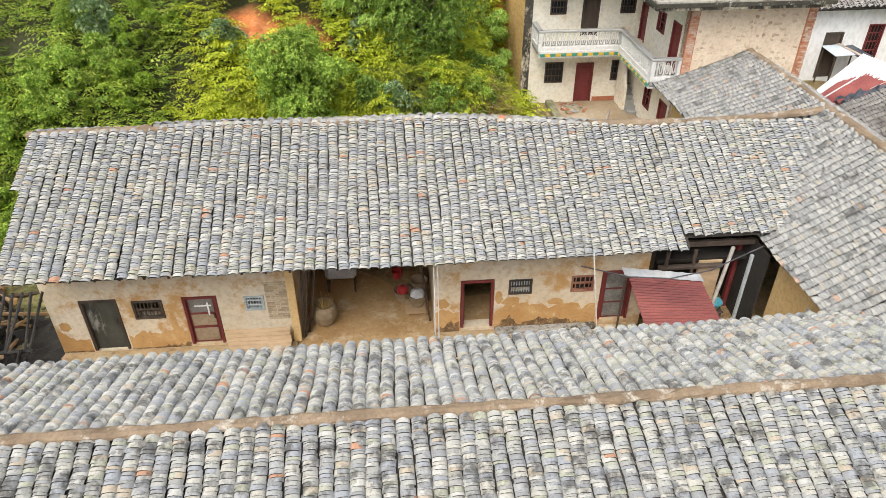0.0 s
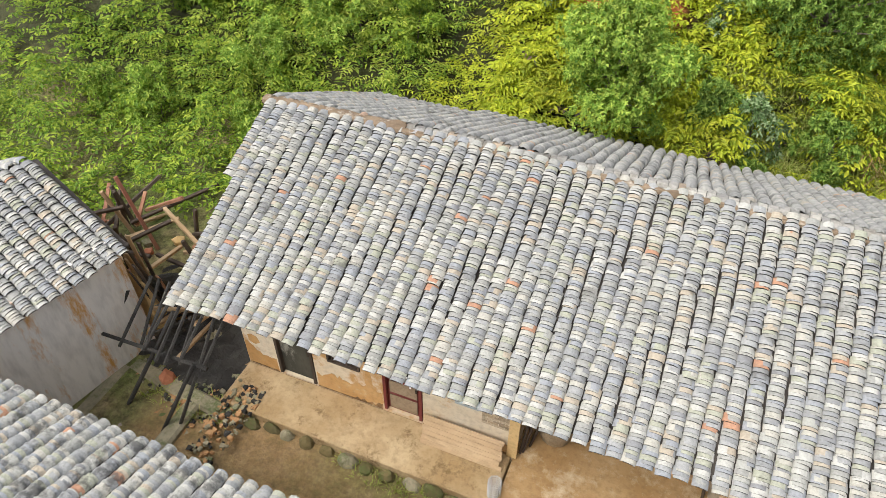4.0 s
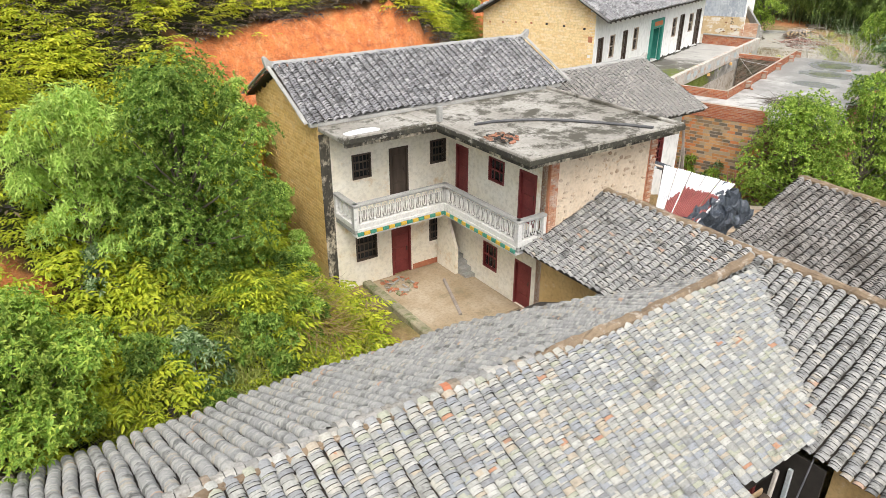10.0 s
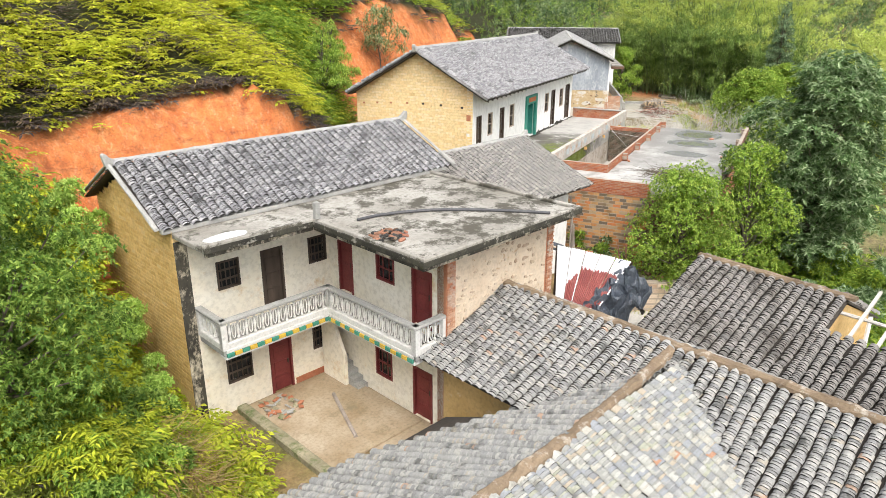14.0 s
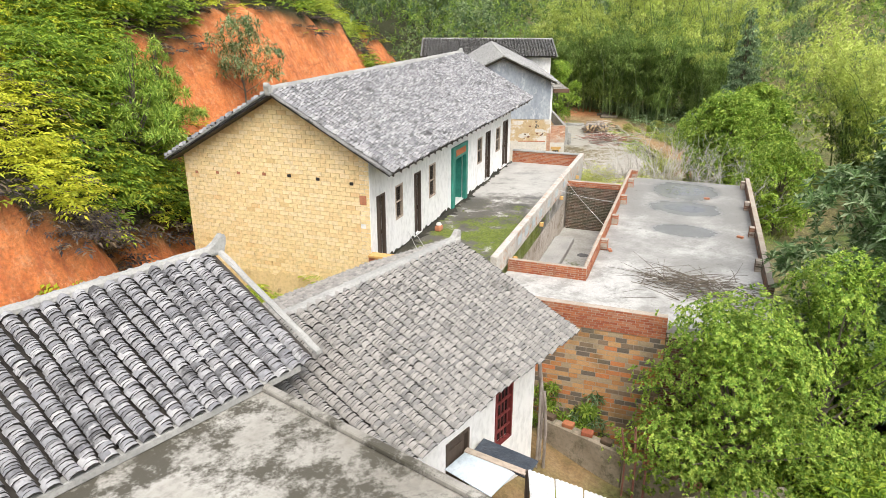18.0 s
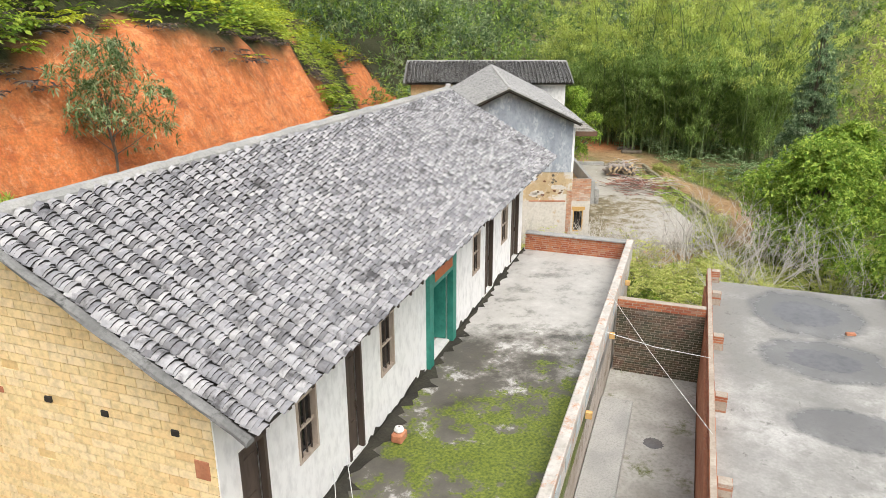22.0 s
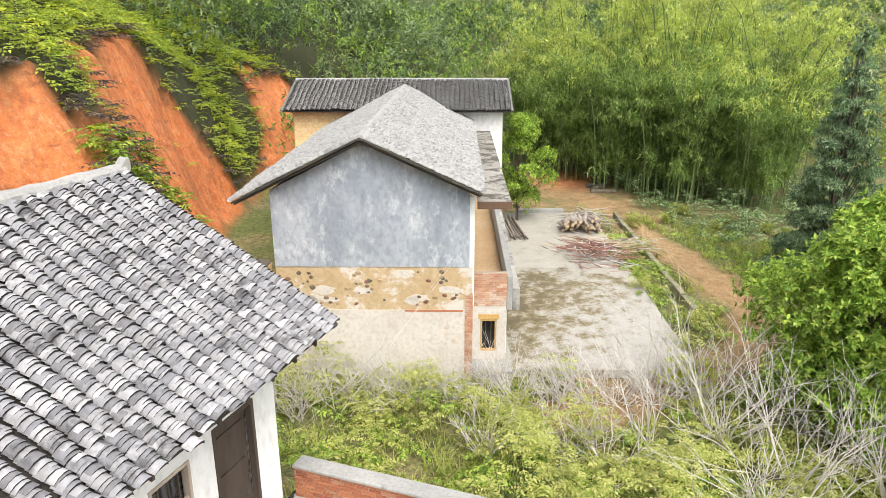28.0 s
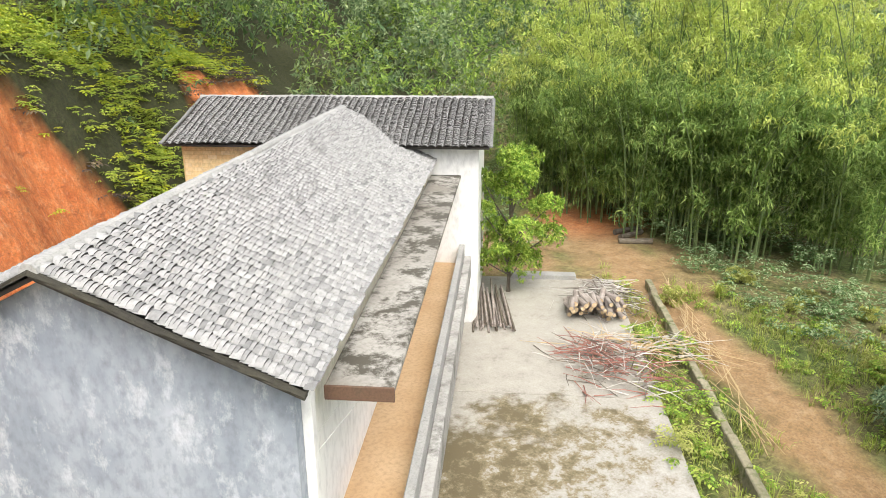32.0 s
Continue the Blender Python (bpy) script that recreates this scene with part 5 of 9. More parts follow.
def house_e():
    h = thing("kitchen_house", "small house with a grey tile roof and white walls", "house", FE)
    tile_slope(h, M_TILE5, -0.55, 6.9, 0, 7.55, -3.75, 5.95, near=(3.0, 5.2), row=0.068)
    tile_slope(h, M_TILE5, 0.2, 6.9, 0, 7.55, 3.4, 6.0, row=0.2)
    deck(h, -0.55, 6.9, 0, 7.52, -3.7, 5.95), deck(h, 0.2, 6.9, 0.002, 7.52, 3.35, 6.0)
    part("wall", holed_wall(bmesh.new(), along_u(-2.9), 0.4, 6.5, 1.0, 6.2, 0.3, [(4.6, 5.4, 3.4, 5.0), (2.6, 3.5, 2.6, 4.7)]), M_WHITE, h)
    window_in(h, along_u(-2.9), 4.61, 5.39, 3.41, 4.99, M_RED, 4, 3, "tall window with a dark red iron lattice")
    door_in(h, along_u(-2.9), 2.61, 3.49, 2.61, 4.69, M_WOOD, "dark wooden door")
    part("wall", boxes((0.4, 6.5, 2.5, 2.8, 2.0, 6.3)), M_WHITE, h)
    g = bmesh.new()
    prism(g, [(-2.598, 1), (2.498, 1), (2.498, 6.25), (0, 7.4), (-2.598, 6.25)], along_v(6.2), 0, 0.3)
    part("gable_wall", g, M_WHITE, h)
    ridge_cap(h, [(0.1, 0, 7.58), (7.0, 0, 7.60)], 0.28, 0.14, M_CEMENT, 17)
    finial(h, 6.95, 0, 7.58, 0.75, 1)


house_e()


# ---- house W: white front, mud brick gable ----
def house_w():
    h = thing("white_house", "low house with white front, yellow mud brick gable, grey tiles", "house", FW)
    z0, zt = 4.0, 9.35
    W = along_u(0)
    doors = [(-0.06, 0.58, 5.62, 7.92), (3.12, 3.74, 5.62, 7.95), (12.1, 12.9, 5.62, 7.95), (15.2, 16.2, 5.62, 8.0)]
    wins = [(1.42, 2.05, 6.7, 7.9), (4.59, 5.28, 6.66, 7.95), (10.81, 11.52, 6.68, 7.88), (13.9, 14.68, 6.66, 7.86)]
    bm = bmesh.new()
    holed_wall(bm, W, -0.5, 16.8, z0, zt, 0.35, doors + wins + [(7.35, 8.9, 5.6, 7.55)])
    part("front_wall", bm, M_WHITE, h, "whitewashed front wall")
    part("back_wall", boxes((-0.148, 16.45, 6.65, 7.0, 3.5, 9.0)), M_MUD, h)
    for u, name in ((-0.5, "gable_wall"), (16.45, "gable_wall")):
        g = bmesh.new()
        prism(g, [(0.352, 3.0), (7.0, 3.0), (7.0, 8.95), (3.05, 11.05), (0.352, 9.5)], along_v(u), 0, 0.35)
        part(name, g, M_MUD, h, "ochre mud brick gable wall")
    edge = lambda s, z: z < np.where(s > 3.05, 11.0 - (s - 3.05) * 0.545, 11.0 - (3.05 - s) * 0.575) - 0.05
    masonry(h, along_v(-0.52), 0.02, 6.98, 3.95, 11.0, 0, 0.018, 0.33, 0.145, M_MBRICK, "", "", 300, inside=edge, joint=0.012, name="mud_brick", gaps=0.008, wild=0.03)
    # Blocks for putlog holes: black ones stand for the shade inside, red for fillings.
    for k, (s0, z0) in enumerate(((6.45, 9.05), (5.6, 9.1), (4.75, 9.15), (3.75, 9.2), (2.8, 9.22), (1.75, 9.2), (0.55, 9.15))):
        part("putlog_hole" if k > 2 else "filled_hole", boxes((-0.545 if k > 2 else -0.53, -0.5, s0, s0 + 0.13, z0 - 0.8, z0 - 0.70), r=0.012), M_DARK if k > 3 else M_BRICKW, h)
    skirt, rows, low, s0, z1 = random.Random(44), [], bmesh.new(), 0.03, 5.15
    while s0 < 6.95:
        z1 = min(5.45, max(4.75, z1 + skirt.uniform(-0.12, 0.12)))
        rows.append((s0, z1))
        s0 += skirt.uniform(0.08, 0.2)
    prism(low, [(rows[0][0], 3.6), (rows[-1][0], 3.6)] + rows[::-1], lambda p, n, z: (n, p, z), -0.53, -0.521)
    part("earth_plaster", low, M_SKIRT, h, "smooth stained earth plaster along the gable foot")
    for k in range(28):
        bm, r = bmesh.new(), skirt.uniform(0.05, 0.13)
        bmesh.ops.create_icosphere(bm, subdivisions=1, radius=r)
        for q in bm.verts:
            q.co *= skirt.uniform(0.75, 1.25)
            q.co.x *= 0.4
        part("footing_stone", bm, (M_EARTHSTONE, M_DARKSTONE, M_EARTHCHIP)[k % 3], h, "", pose(-0.53, skirt.uniform(0.2, 6.8), 3.5 + skirt.random() ** 2 * 0.9, skirt.uniform(-30, 30)))
    part("brick_patch", boxes((-0.535, -0.5, 0.12, 0.36, 7.75, 8.05), r=0.01), M_BRICKW, h, "patch of red brick in the gable corner")
    part("room_floor", boxes((-0.14, 16.44, 0.36, 6.64, 4.0, 5.58)), M_CEMENT, h)
    for i, (a, b, c, d) in enumerate(doors):
        door_in(h, W, a, b, c, d, M_WOOD, "dark brown plank door", n=0.12)
    for a, b, c, d in wins:
        window_in(h, W, a, b, c, d, M_FRAME, 3, 1, "window with weathered pale frame and iron bars", M_WOOD)
    # green doorway
    d = new("doorway")
    d.parent = h
    tagged(d, "green painted doorway with an open double door")
    for a, b, c, e, kind in ((7.15, 7.42, 5.56, 7.6, "jamb"), (8.83, 9.10, 5.56, 7.6, "jamb"), (7.15, 9.10, 7.602, 8.12, "lintel")):
        bm = bmesh.new()
        prism(bm, [(a, c), (b, c), (b, e), (a, e)], W, -0.10, 0.06)
        part(kind, bm, M_TEAL, d)
    for k, s in enumerate((7.44, 8.81)):
        bm = bmesh.new()
        prism(bm, [(s - 0.02, 5.62), (s + 0.02, 5.62), (s + 0.02, 7.54), (s - 0.02, 7.54)], W, 0.10, 0.85)
        part("open_leaf", bm, M_TEAL, d)
    bm = bmesh.new()
    prism(bm, [(7.5, 7.72), (8.75, 7.72), (8.75, 7.98), (7.5, 7.98)], W, -0.112, -0.102)
    part("sign_panel", bm, M_SIGN, d, "orange-red panel with illegible marks")
    # roof
    tile_slope(h, M_TILE2, -1.0, 17.25, 3.05, 11.15, -0.95, 8.93, near=(1.0, 2.9), row=0.068)
    tile_slope(h, M_TILE2, -1.0, 17.25, 3.05, 11.15, 7.3, 8.8, row=0.2)
    deck(h, -1.0, 17.25, 3.05, 11.12, -0.9, 8.93), deck(h, -1.0, 17.25, 3.052, 11.12, 7.25, 8.8)
    rafters(h, -0.9, 17.2, -0.88, 8.93, 0.9, 0.5)
    ridge_cap(h, [(-1.05, 3.05, 11.18), (17.3, 3.05, 11.18)], 0.26, 0.18, M_CEMENT, 20)
    for u in (-1.02, 17.27):
        finial(h, u, 3.05, 11.16, 0.72, -1 if u < 0 else 1)
        ridge_cap(h, [(u, 3.05, 11.16), (u, -0.98, 8.92)], 0.15, 0.07, M_VERGE, 21, "verge")
        ridge_cap(h, [(u, 3.05, 11.16), (u, 7.3, 8.8)], 0.15, 0.07, M_VERGE, 22, "verge")
    return h


M_VERGE = mottled("weathered grey verge mortar", (0.12, 0.12, 0.115), (0.26, 0.26, 0.25), 1.5, 14, (0.05, 0.05, 0.046), (0.52, 0.64), relief=0.8, third=3.0)
M_FRAME = mottled("weathered pale wood frame", (0.42, 0.34, 0.27), (0.56, 0.47, 0.38), 2, 14, (0.22, 0.15, 0.10), (0.6, 0.7), stretch=(1, 1, 0.3))
M_TEAL = mottled("teal green paint", (0.02, 0.20, 0.15), (0.05, 0.28, 0.22), 1.5, 10, (0.10, 0.16, 0.12), (0.62, 0.75), rough=0.55)
M_SIGN = mottled("orange red paint", (0.45, 0.13, 0.05), (0.55, 0.20, 0.08), 2, 10)
house_w()


def wet_slab():
    """Bleached cement with black lichen and three damp hollows."""
    m, n, l, b = nodes_of("bleached concrete with damp hollows")
    tc, sep = n.new("ShaderNodeTexCoord"), n.new("ShaderNodeSeparateXYZ")
    l.new(tc.outputs["Object"], sep.inputs[0])
    big, mid, fine, lichen = noise_at(n, l, 0.35, 8, 0.7), noise_at(n, l, 1.1, 11, 0.75), noise_at(n, l, 15, 5), noise_at(n, l, 2.8, 12, 0.8)

    def op(kind, a, c, d=0.0):
        q = n.new("ShaderNodeMath")
        q.operation = kind
        for k, v in enumerate((a, c, d)):
            if isinstance(v, (int, float)):
                q.inputs[k].default_value = v
            else:
                l.new(v, q.inputs[k])
        return q.outputs[0]
    worn = op("ADD", big, op("MULTIPLY_ADD", sep.outputs[0], -0.016, 0.11))      # bleached towards one end
    col = ramp(n, l, worn, [(0.38, (0.23, 0.226, 0.212)), (0.52, (0.36, 0.35, 0.33)), (0.62, (0.52, 0.51, 0.485))])
    col = blend(n, l, ramp(n, l, mid, [(0.46, (0, 0, 0)), (0.60, (0.75, 0.75, 0.75))]), col, (0.24, 0.235, 0.215))
    col = blend(n, l, ramp(n, l, lichen, [(0.56, (0, 0, 0)), (0.66, (0.8, 0.8, 0.8))]), col, (0.085, 0.082, 0.072))
    wet = None
    for u, v, a, c in ((14.4, -9.2, 1.9, 1.7), (11.3, -9.3, 1.3, 1.7), (8.0, -9.4, 0.9, 1.4)):
        x, y = op("MULTIPLY", op("SUBTRACT", sep.outputs[0], u), 1 / a), op("MULTIPLY", op("SUBTRACT", sep.outputs[1], v), 1 / c)
        r = op("ADD", op("MULTIPLY", x, x), op("MULTIPLY", y, y))
        spot = op("SUBTRACT", op("MULTIPLY_ADD", mid, 1.6, 0.2), r)
        wet = spot if wet is None else op("MAXIMUM", wet, spot)
    mask = ramp(n, l, wet, [(0.02, (0, 0, 0)), (0.22, (1, 1, 1))])
    col = blend(n, l, mask, col, blend(n, l, 0.62, col, (0.10, 0.10, 0.10)))
    col = blend(n, l, ramp(n, l, fine, [(0.4, (0, 0, 0)), (0.75, (0.35, 0.35, 0.35))]), col, (0.17, 0.165, 0.15))
    l.new(col, b.inputs["Base Color"])
    l.new(ramp(n, l, wet, [(0.05, (0.85, 0.85, 0.85)), (0.3, (0.25, 0.25, 0.25))]), b.inputs["Roughness"])
    bump(n, l, b, fine, 0.35, 0.015)
    return m


def terraces():
    t = thing("terrace", "raised stained concrete forecourt with a brick parapet", "terrace", FW)
    part("floor", boxes((-0.5, 17.3, -3.9, -0.002, 4.9, 5.55)), M_TERRACE, t, "wet and mossy concrete floor")
    wet = random.Random(91)
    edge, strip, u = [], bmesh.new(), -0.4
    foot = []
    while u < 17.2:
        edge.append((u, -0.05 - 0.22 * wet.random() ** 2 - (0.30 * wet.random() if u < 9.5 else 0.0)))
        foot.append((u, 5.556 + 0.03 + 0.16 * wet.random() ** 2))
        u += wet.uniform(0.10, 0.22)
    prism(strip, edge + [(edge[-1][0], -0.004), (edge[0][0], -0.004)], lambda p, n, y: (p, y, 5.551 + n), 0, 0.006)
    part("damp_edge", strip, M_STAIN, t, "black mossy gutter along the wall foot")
    for s0, s1 in ((-0.4, -0.1), (0.66, 3.06), (3.8, 7.1), (9.15, 12.04), (12.95, 15.14), (16.26, 16.8)):
        splash, rows = bmesh.new(), [q for q in foot if s0 < q[0] < s1]
        if len(rows) < 2:
            continue
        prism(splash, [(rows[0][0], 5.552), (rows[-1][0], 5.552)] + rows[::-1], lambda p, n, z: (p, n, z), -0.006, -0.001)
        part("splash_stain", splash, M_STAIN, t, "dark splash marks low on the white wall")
    part("retaining_wall", boxes((-0.5, 17.3, -3.88, -3.6, 2.0, 4.898)), M_PALEWALL, t, "stained pale cement retaining wall")
    part("parapet", boxes((0.3, 17.3, -3.95, -3.72, 5.552, 6.25), r=0.02), M_PARAPET, t, "pale painted parapet with faded writing")
    masonry(t, along_v(17.05), -3.71, -0.1, 5.552, 6.16, 0, 0.25, 0.24, 0.075, M_BRICK, "parapet", "red brick parapet", 80)
    part("coping", boxes((17.0, 17.35, -3.75, -0.1, 6.162, 6.22), r=0.01), M_CEMENT, t)
    masonry(t, along_v(-0.75), -3.9, 0.0, 4.6, 6.1, 0, 0.25, 0.24, 0.075, M_BRICK, "parapet", "red brick parapet", 200)
    part("coping", boxes((-0.8, -0.45, -3.95, 0.0, 6.102, 6.2), r=0.02), M_COPING, t, "orange painted coping")
    M_ROOFSLAB = wet_slab()
    s = thing("flat_roof", "flat concrete roof slab with puddles and low brick parapets", "roof", FW)
    part("slab", boxes((-1.0, 16.4, -12.0, -6.6, 5.15, 5.38), (-1.0, 1.6, -6.598, -4.0, 5.15, 5.38)), M_ROOFSLAB, s, "bleached stained concrete slab")
    masonry(s, along_u(-6.58), 1.64, 16.4, 5.382, 5.8, 0, 0.13, 0.24, 0.07, M_BRICK, "parapet", "thin red brick parapet", 300)
    for u in (4.6, 7.8, 11.0, 14.2, 16.2):
        masonry(s, along_u(-6.85), u, u + 0.24, 5.382, 5.78, 0, 0.26, 0.24, 0.07, M_BRICK, "pier", "red brick pier", 20)
    masonry(s, along_v(1.45), -6.58, -4.0, 5.382, 5.8, 0, 0.17, 0.24, 0.07, M_BRICK, "parapet", "red brick parapet", 70)
    masonry(s, along_u(-12.1), 2.0, 16.4, 5.382, 5.8, 0, 0.2, 0.24, 0.07, M_OLDBRICK, "parapet", "mossy dark brick parapet", 60)
    for u in (4.2, 8.0, 11.8, 15.6):
        masonry(s, along_u(-11.9), u, u + 0.3, 5.382, 5.76, 0, 0.2, 0.24, 0.07, M_OLDBRICK, "pier", "dark brick pier", 20)
    masonry(s, along_v(-1.25), -9.2, -4.6, 0.5, 5.05, 0, 0.246, 0.34, 0.15, M_BROWNBRICK, "edge_wall", "stained orange stone and brick wall under the slab", 300, name="stone", wild=0.22)
    masonry(s, along_v(-1.27), -9.2, -4.6, 5.06, 5.72, 0, 0.246, 0.24, 0.075, M_BRICK, "parapet", "red brick parapet above the slab edge", 120)
    part("edge_wall", boxes((-1.0, 16.4, -11.9, -11.6, 0.0, 5.14)), M_BRICKW, s)
    masonry(s, along_v(-1.25), -11.9, -9.22, 0.0, 5.14, 0, 0.246, 0.24, 0.075, M_OLDBRICK, "edge_wall", "old brick wall", 30)
    part("pit_floor", boxes((1.6, 16.4, -6.4, -3.9, 1.0, 3.5)), M_PITFLOOR, s, "pale cement pit floor with moss patches")
    part("pit_step", boxes((1.65, 10.5, -4.75, -3.9, 3.502, 3.75), r=0.02), M_CEMENT, s, "raised cement ledge")
    part("pit_side", boxes((1.62, 16.4, -6.58, -6.42, 1.0, 5.14)), M_BRICKW, s)
    masonry(s, along_v(12.6), -6.41, -3.96, 3.502, 5.6, 0, 0.25, 0.24, 0.075, M_PITBRICK, "pit_wall", "dark mossy brick wall", 120)
    masonry(s, along_v(12.58), -6.41, -3.96, 5.602, 5.85, 0, 0.25, 0.24, 0.075, M_BRICK, "pit_wall_top", "red brick courses on the pit wall", 60)


M_PITFLOOR = mottled("pale mossy pit cement", (0.28, 0.27, 0.24), (0.46, 0.45, 0.42), 0.8, 10, (0.10, 0.115, 0.03), (0.56, 0.66), relief=0.4, third=0.9)
M_PARAPET = mottled("faded painted cement", (0.44, 0.41, 0.36), (0.62, 0.59, 0.54), 1.6, 10, (0.46, 0.24, 0.13), (0.52, 0.64), third=2.4)
M_PALEWALL = mottled("stained pale cement wall", (0.38, 0.33, 0.27), (0.55, 0.51, 0.45), 0.9, 9, (0.16, 0.12, 0.07), (0.52, 0.66), relief=0.5, third=1.6)
M_COPING = mottled("orange cement coping", (0.60, 0.34, 0.10), (0.68, 0.45, 0.20), 1.5, 10, (0.6, 0.58, 0.52), (0.6, 0.7))
terraces()


# ---- house G: grey cement gable and porch; house H behind ----
M_GREYWALL = mottled("grey cement render", (0.25, 0.285, 0.33), (0.42, 0.455, 0.50), 0.5, 5, (0.72, 0.74, 0.76), (0.53, 0.74), relief=0.25, third=0.75, stretch=(1.5, 1.5, 0.9))


def house_g():
    h = thing("grey_house", "two-storey house with a grey cement gable over bare earth brick", "house", FG)
    g = bmesh.new()
    prism(g, [(0, 6.25), (6.25, 6.25), (6.25, 8.75), (3.3, 10.25), (0, 8.75)], lambda s, n, z: (n, s, z), 0, 0.35)
    part("upper_gable", g, M_GREYWALL, h, "grey cement rendered gable")
    part("lower_wall", boxes((0.02, 0.35, 0.0, 6.25, 4.752, 6.248)), M_PATCH, h, "ochre earth wall with patchy peeling plaster")
    part("lower_wall", boxes((0.005, 0.35, 0.0, 6.25, 1.5, 4.75)), M_PALEPLASTER, h, "pale stained plaster wall")
    part("brick_course", boxes((-0.012, 0.012, 0.2, 2.1, 4.70, 4.765), r=0.006), M_BRICKW, h, "thin red brick course")
    part("side_wall", boxes((0.352, 17, -0.0, 0.3, 1.8, 8.7)), M_WHITE, h)
    part("side_wall", boxes((0.352, 17, 5.95, 6.25, 1.8, 8.7)), M_MUD, h)
    part("corner_wall", boxes((0.02, 0.33, -0.1, -0.002, 5.32, 6.24)), M_PATCH, h)
    masonry(h, along_v(-0.015), -0.12, 0.14, 1.8, 5.3, 0, 0.3, 0.20, 0.07, M_PALEBRICK, "quoin", "pale red brick corner", 100)
    tile_slope(h, M_TILE3, -0.45, 17.6, 3.3, 10.4, -0.35, 8.72, near=(0.5, 2.4))
    tile_slope(h, M_TILE3, -0.45, 17.6, 3.3, 10.4, 7.3, 8.45)
    deck(h, -0.45, 17.6, 3.3, 10.37, -0.3, 8.72), deck(h, -0.45, 17.6, 3.302, 10.37, 7.25, 8.45)
    ridge_cap(h, [(-0.5, 3.3, 10.43), (17.8, 3.3, 10.43)], 0.24, 0.13, M_CEMENT, 30)
    ridge_cap(h, [(-0.48, 3.3, 10.42), (-0.48, -0.35, 8.72)], 0.14, 0.06, M_STAIN, 31, "verge")
    ridge_cap(h, [(-0.48, 3.3, 10.42), (-0.48, 7.3, 8.45)], 0.14, 0.06, M_STAIN, 32, "verge")
    # porch along the side: gallery floor, slab roof, parapet
    part("porch_slab", boxes((0.75, 17.6, -1.35, -0.25, 8.10, 8.22), r=0.02), M_CONC, h, "stained concrete porch roof")
    part("gallery_floor", boxes((1.31, 17.6, -1.28, -0.002, 4.65, 4.8)), M_GALLERY, h, "ochre gallery floor")
    part("gallery_parapet", boxes((1.1, 17.6, -1.5, -1.302, 4.3, 5.55), r=0.02), M_CEMENT, h, "pale cement gallery parapet")
    masonry(h, along_v(1.1), -1.3, -0.12, 4.45, 5.65, 0, 0.2, 0.24, 0.075, M_PALEBRICK, "gallery_end", "patchy brick gallery end wall", 80)
    part("parapet_shelf", boxes((1.1, 17.6, -1.75, -1.502, 4.3, 5.1), r=0.02), M_SLAB, h, "pale cement ledge outside the gallery")
    part("slab_edge", boxes((0.70, 0.748, -1.36, -0.25, 7.98, 8.23), r=0.01), M_OLDBRICK, h, "rust-stained brick slab edge")
    for u in (1.6, 7.0, 12.4, 17.2):
        part("pillar", boxes((u, u + 0.22, -1.36, -1.16, 2.2, 4.29), r=0.01), M_WHITE, h, "white pillar")
    part("corner_post", boxes((0.3, 0.52, -0.16, -0.002, 4.8, 8.5), r=0.01), M_WHITE, h)
    part("porch_wall", holed_wall(bmesh.new(), along_v(1.12), -1.3, -0.12, 1.9, 4.44, 0.18, [(-0.98, -0.42, 2.75, 3.95)]), M_PALEPLASTER, h, "pale wall under the gallery end")
    window_in(h, along_v(1.12), -0.97, -0.43, 2.76, 3.94, M_OCHREWOOD, 2, 0, "low window with an ochre wooden frame", M_WOOD)
    part("lintel", boxes((1.10, 1.118, -1.06, -0.34, 3.96, 4.14), r=0.006), M_OCHREWOOD, h, "ochre wooden lintel")
    part("step", boxes((0.2, 17.6, -1.5, -0.002, 1.9, 2.42), r=0.02), M_CEMENT, h, "cement plinth")
    holes = random.Random(8)
    for k in range(58):
        y, z, r = holes.uniform(0.35, 6.1), holes.uniform(4.85, 6.12), holes.uniform(0.035, 0.085)
        bm = bmesh.new()
        bmesh.ops.create_icosphere(bm, subdivisions=1, radius=r)
        for q in bm.verts:
            q.co *= holes.uniform(0.75, 1.25)
            q.co.x *= 0.5
            q.co.y *= 1.35
        part("embedded_stone", bm, (M_DARKSTONE, M_OLDBRICK, M_EARTHSTONE)[k % 3], h, "", pose(0.022, y, z, holes.uniform(-20, 20)))
    for k in range(9):
        y, z = holes.uniform(0.6, 5.6), holes.choice((5.1, 5.5, 5.95)) + holes.uniform(-0.08, 0.08)
        bm = bmesh.new()
        n = 14
        w, t = holes.uniform(0.15, 0.42), holes.uniform(0.09, 0.2)
        ring = [(y + math.cos(q * math.tau / n) * w * holes.uniform(0.7, 1.15), z + math.sin(q * math.tau / n) * t * holes.uniform(0.65, 1.15)) for q in range(n)]
        prism(bm, ring, lambda a, m, c: (m, a, c), 0.008, 0.03)
        part("plaster_patch", bm, M_PALEPLASTER, h, "flake of pale plaster left on the earth wall")
    h2 = thing("far_house", "house with a grey tile roof and mud brick wall", "house", FG)
    X = lambda u, v: (u, v)
    m = pose(19.4, 3.6, 0, 0, 0, 90)
    h2.matrix_basis = FG @ m
    # u along the old v axis, v towards the viewer's side
    tile_slope(h2, M_TILE3, -6.0, 6.0, 0, 10.6, 3.9, 9.35), tile_slope(h2, M_TILE2, -6.0, 6.0, 0, 10.6, -3.9, 9.3, row=0.2)
    deck(h2, -6, 6, 0, 10.57, 3.85, 9.35), deck(h2, -6, 6, -0.002, 10.57, -3.85, 9.3)
    ridge_cap(h2, [(-6.05, 0, 10.62), (6.05, 0, 10.62)], 0.24, 0.14, M_CEMENT, 33)
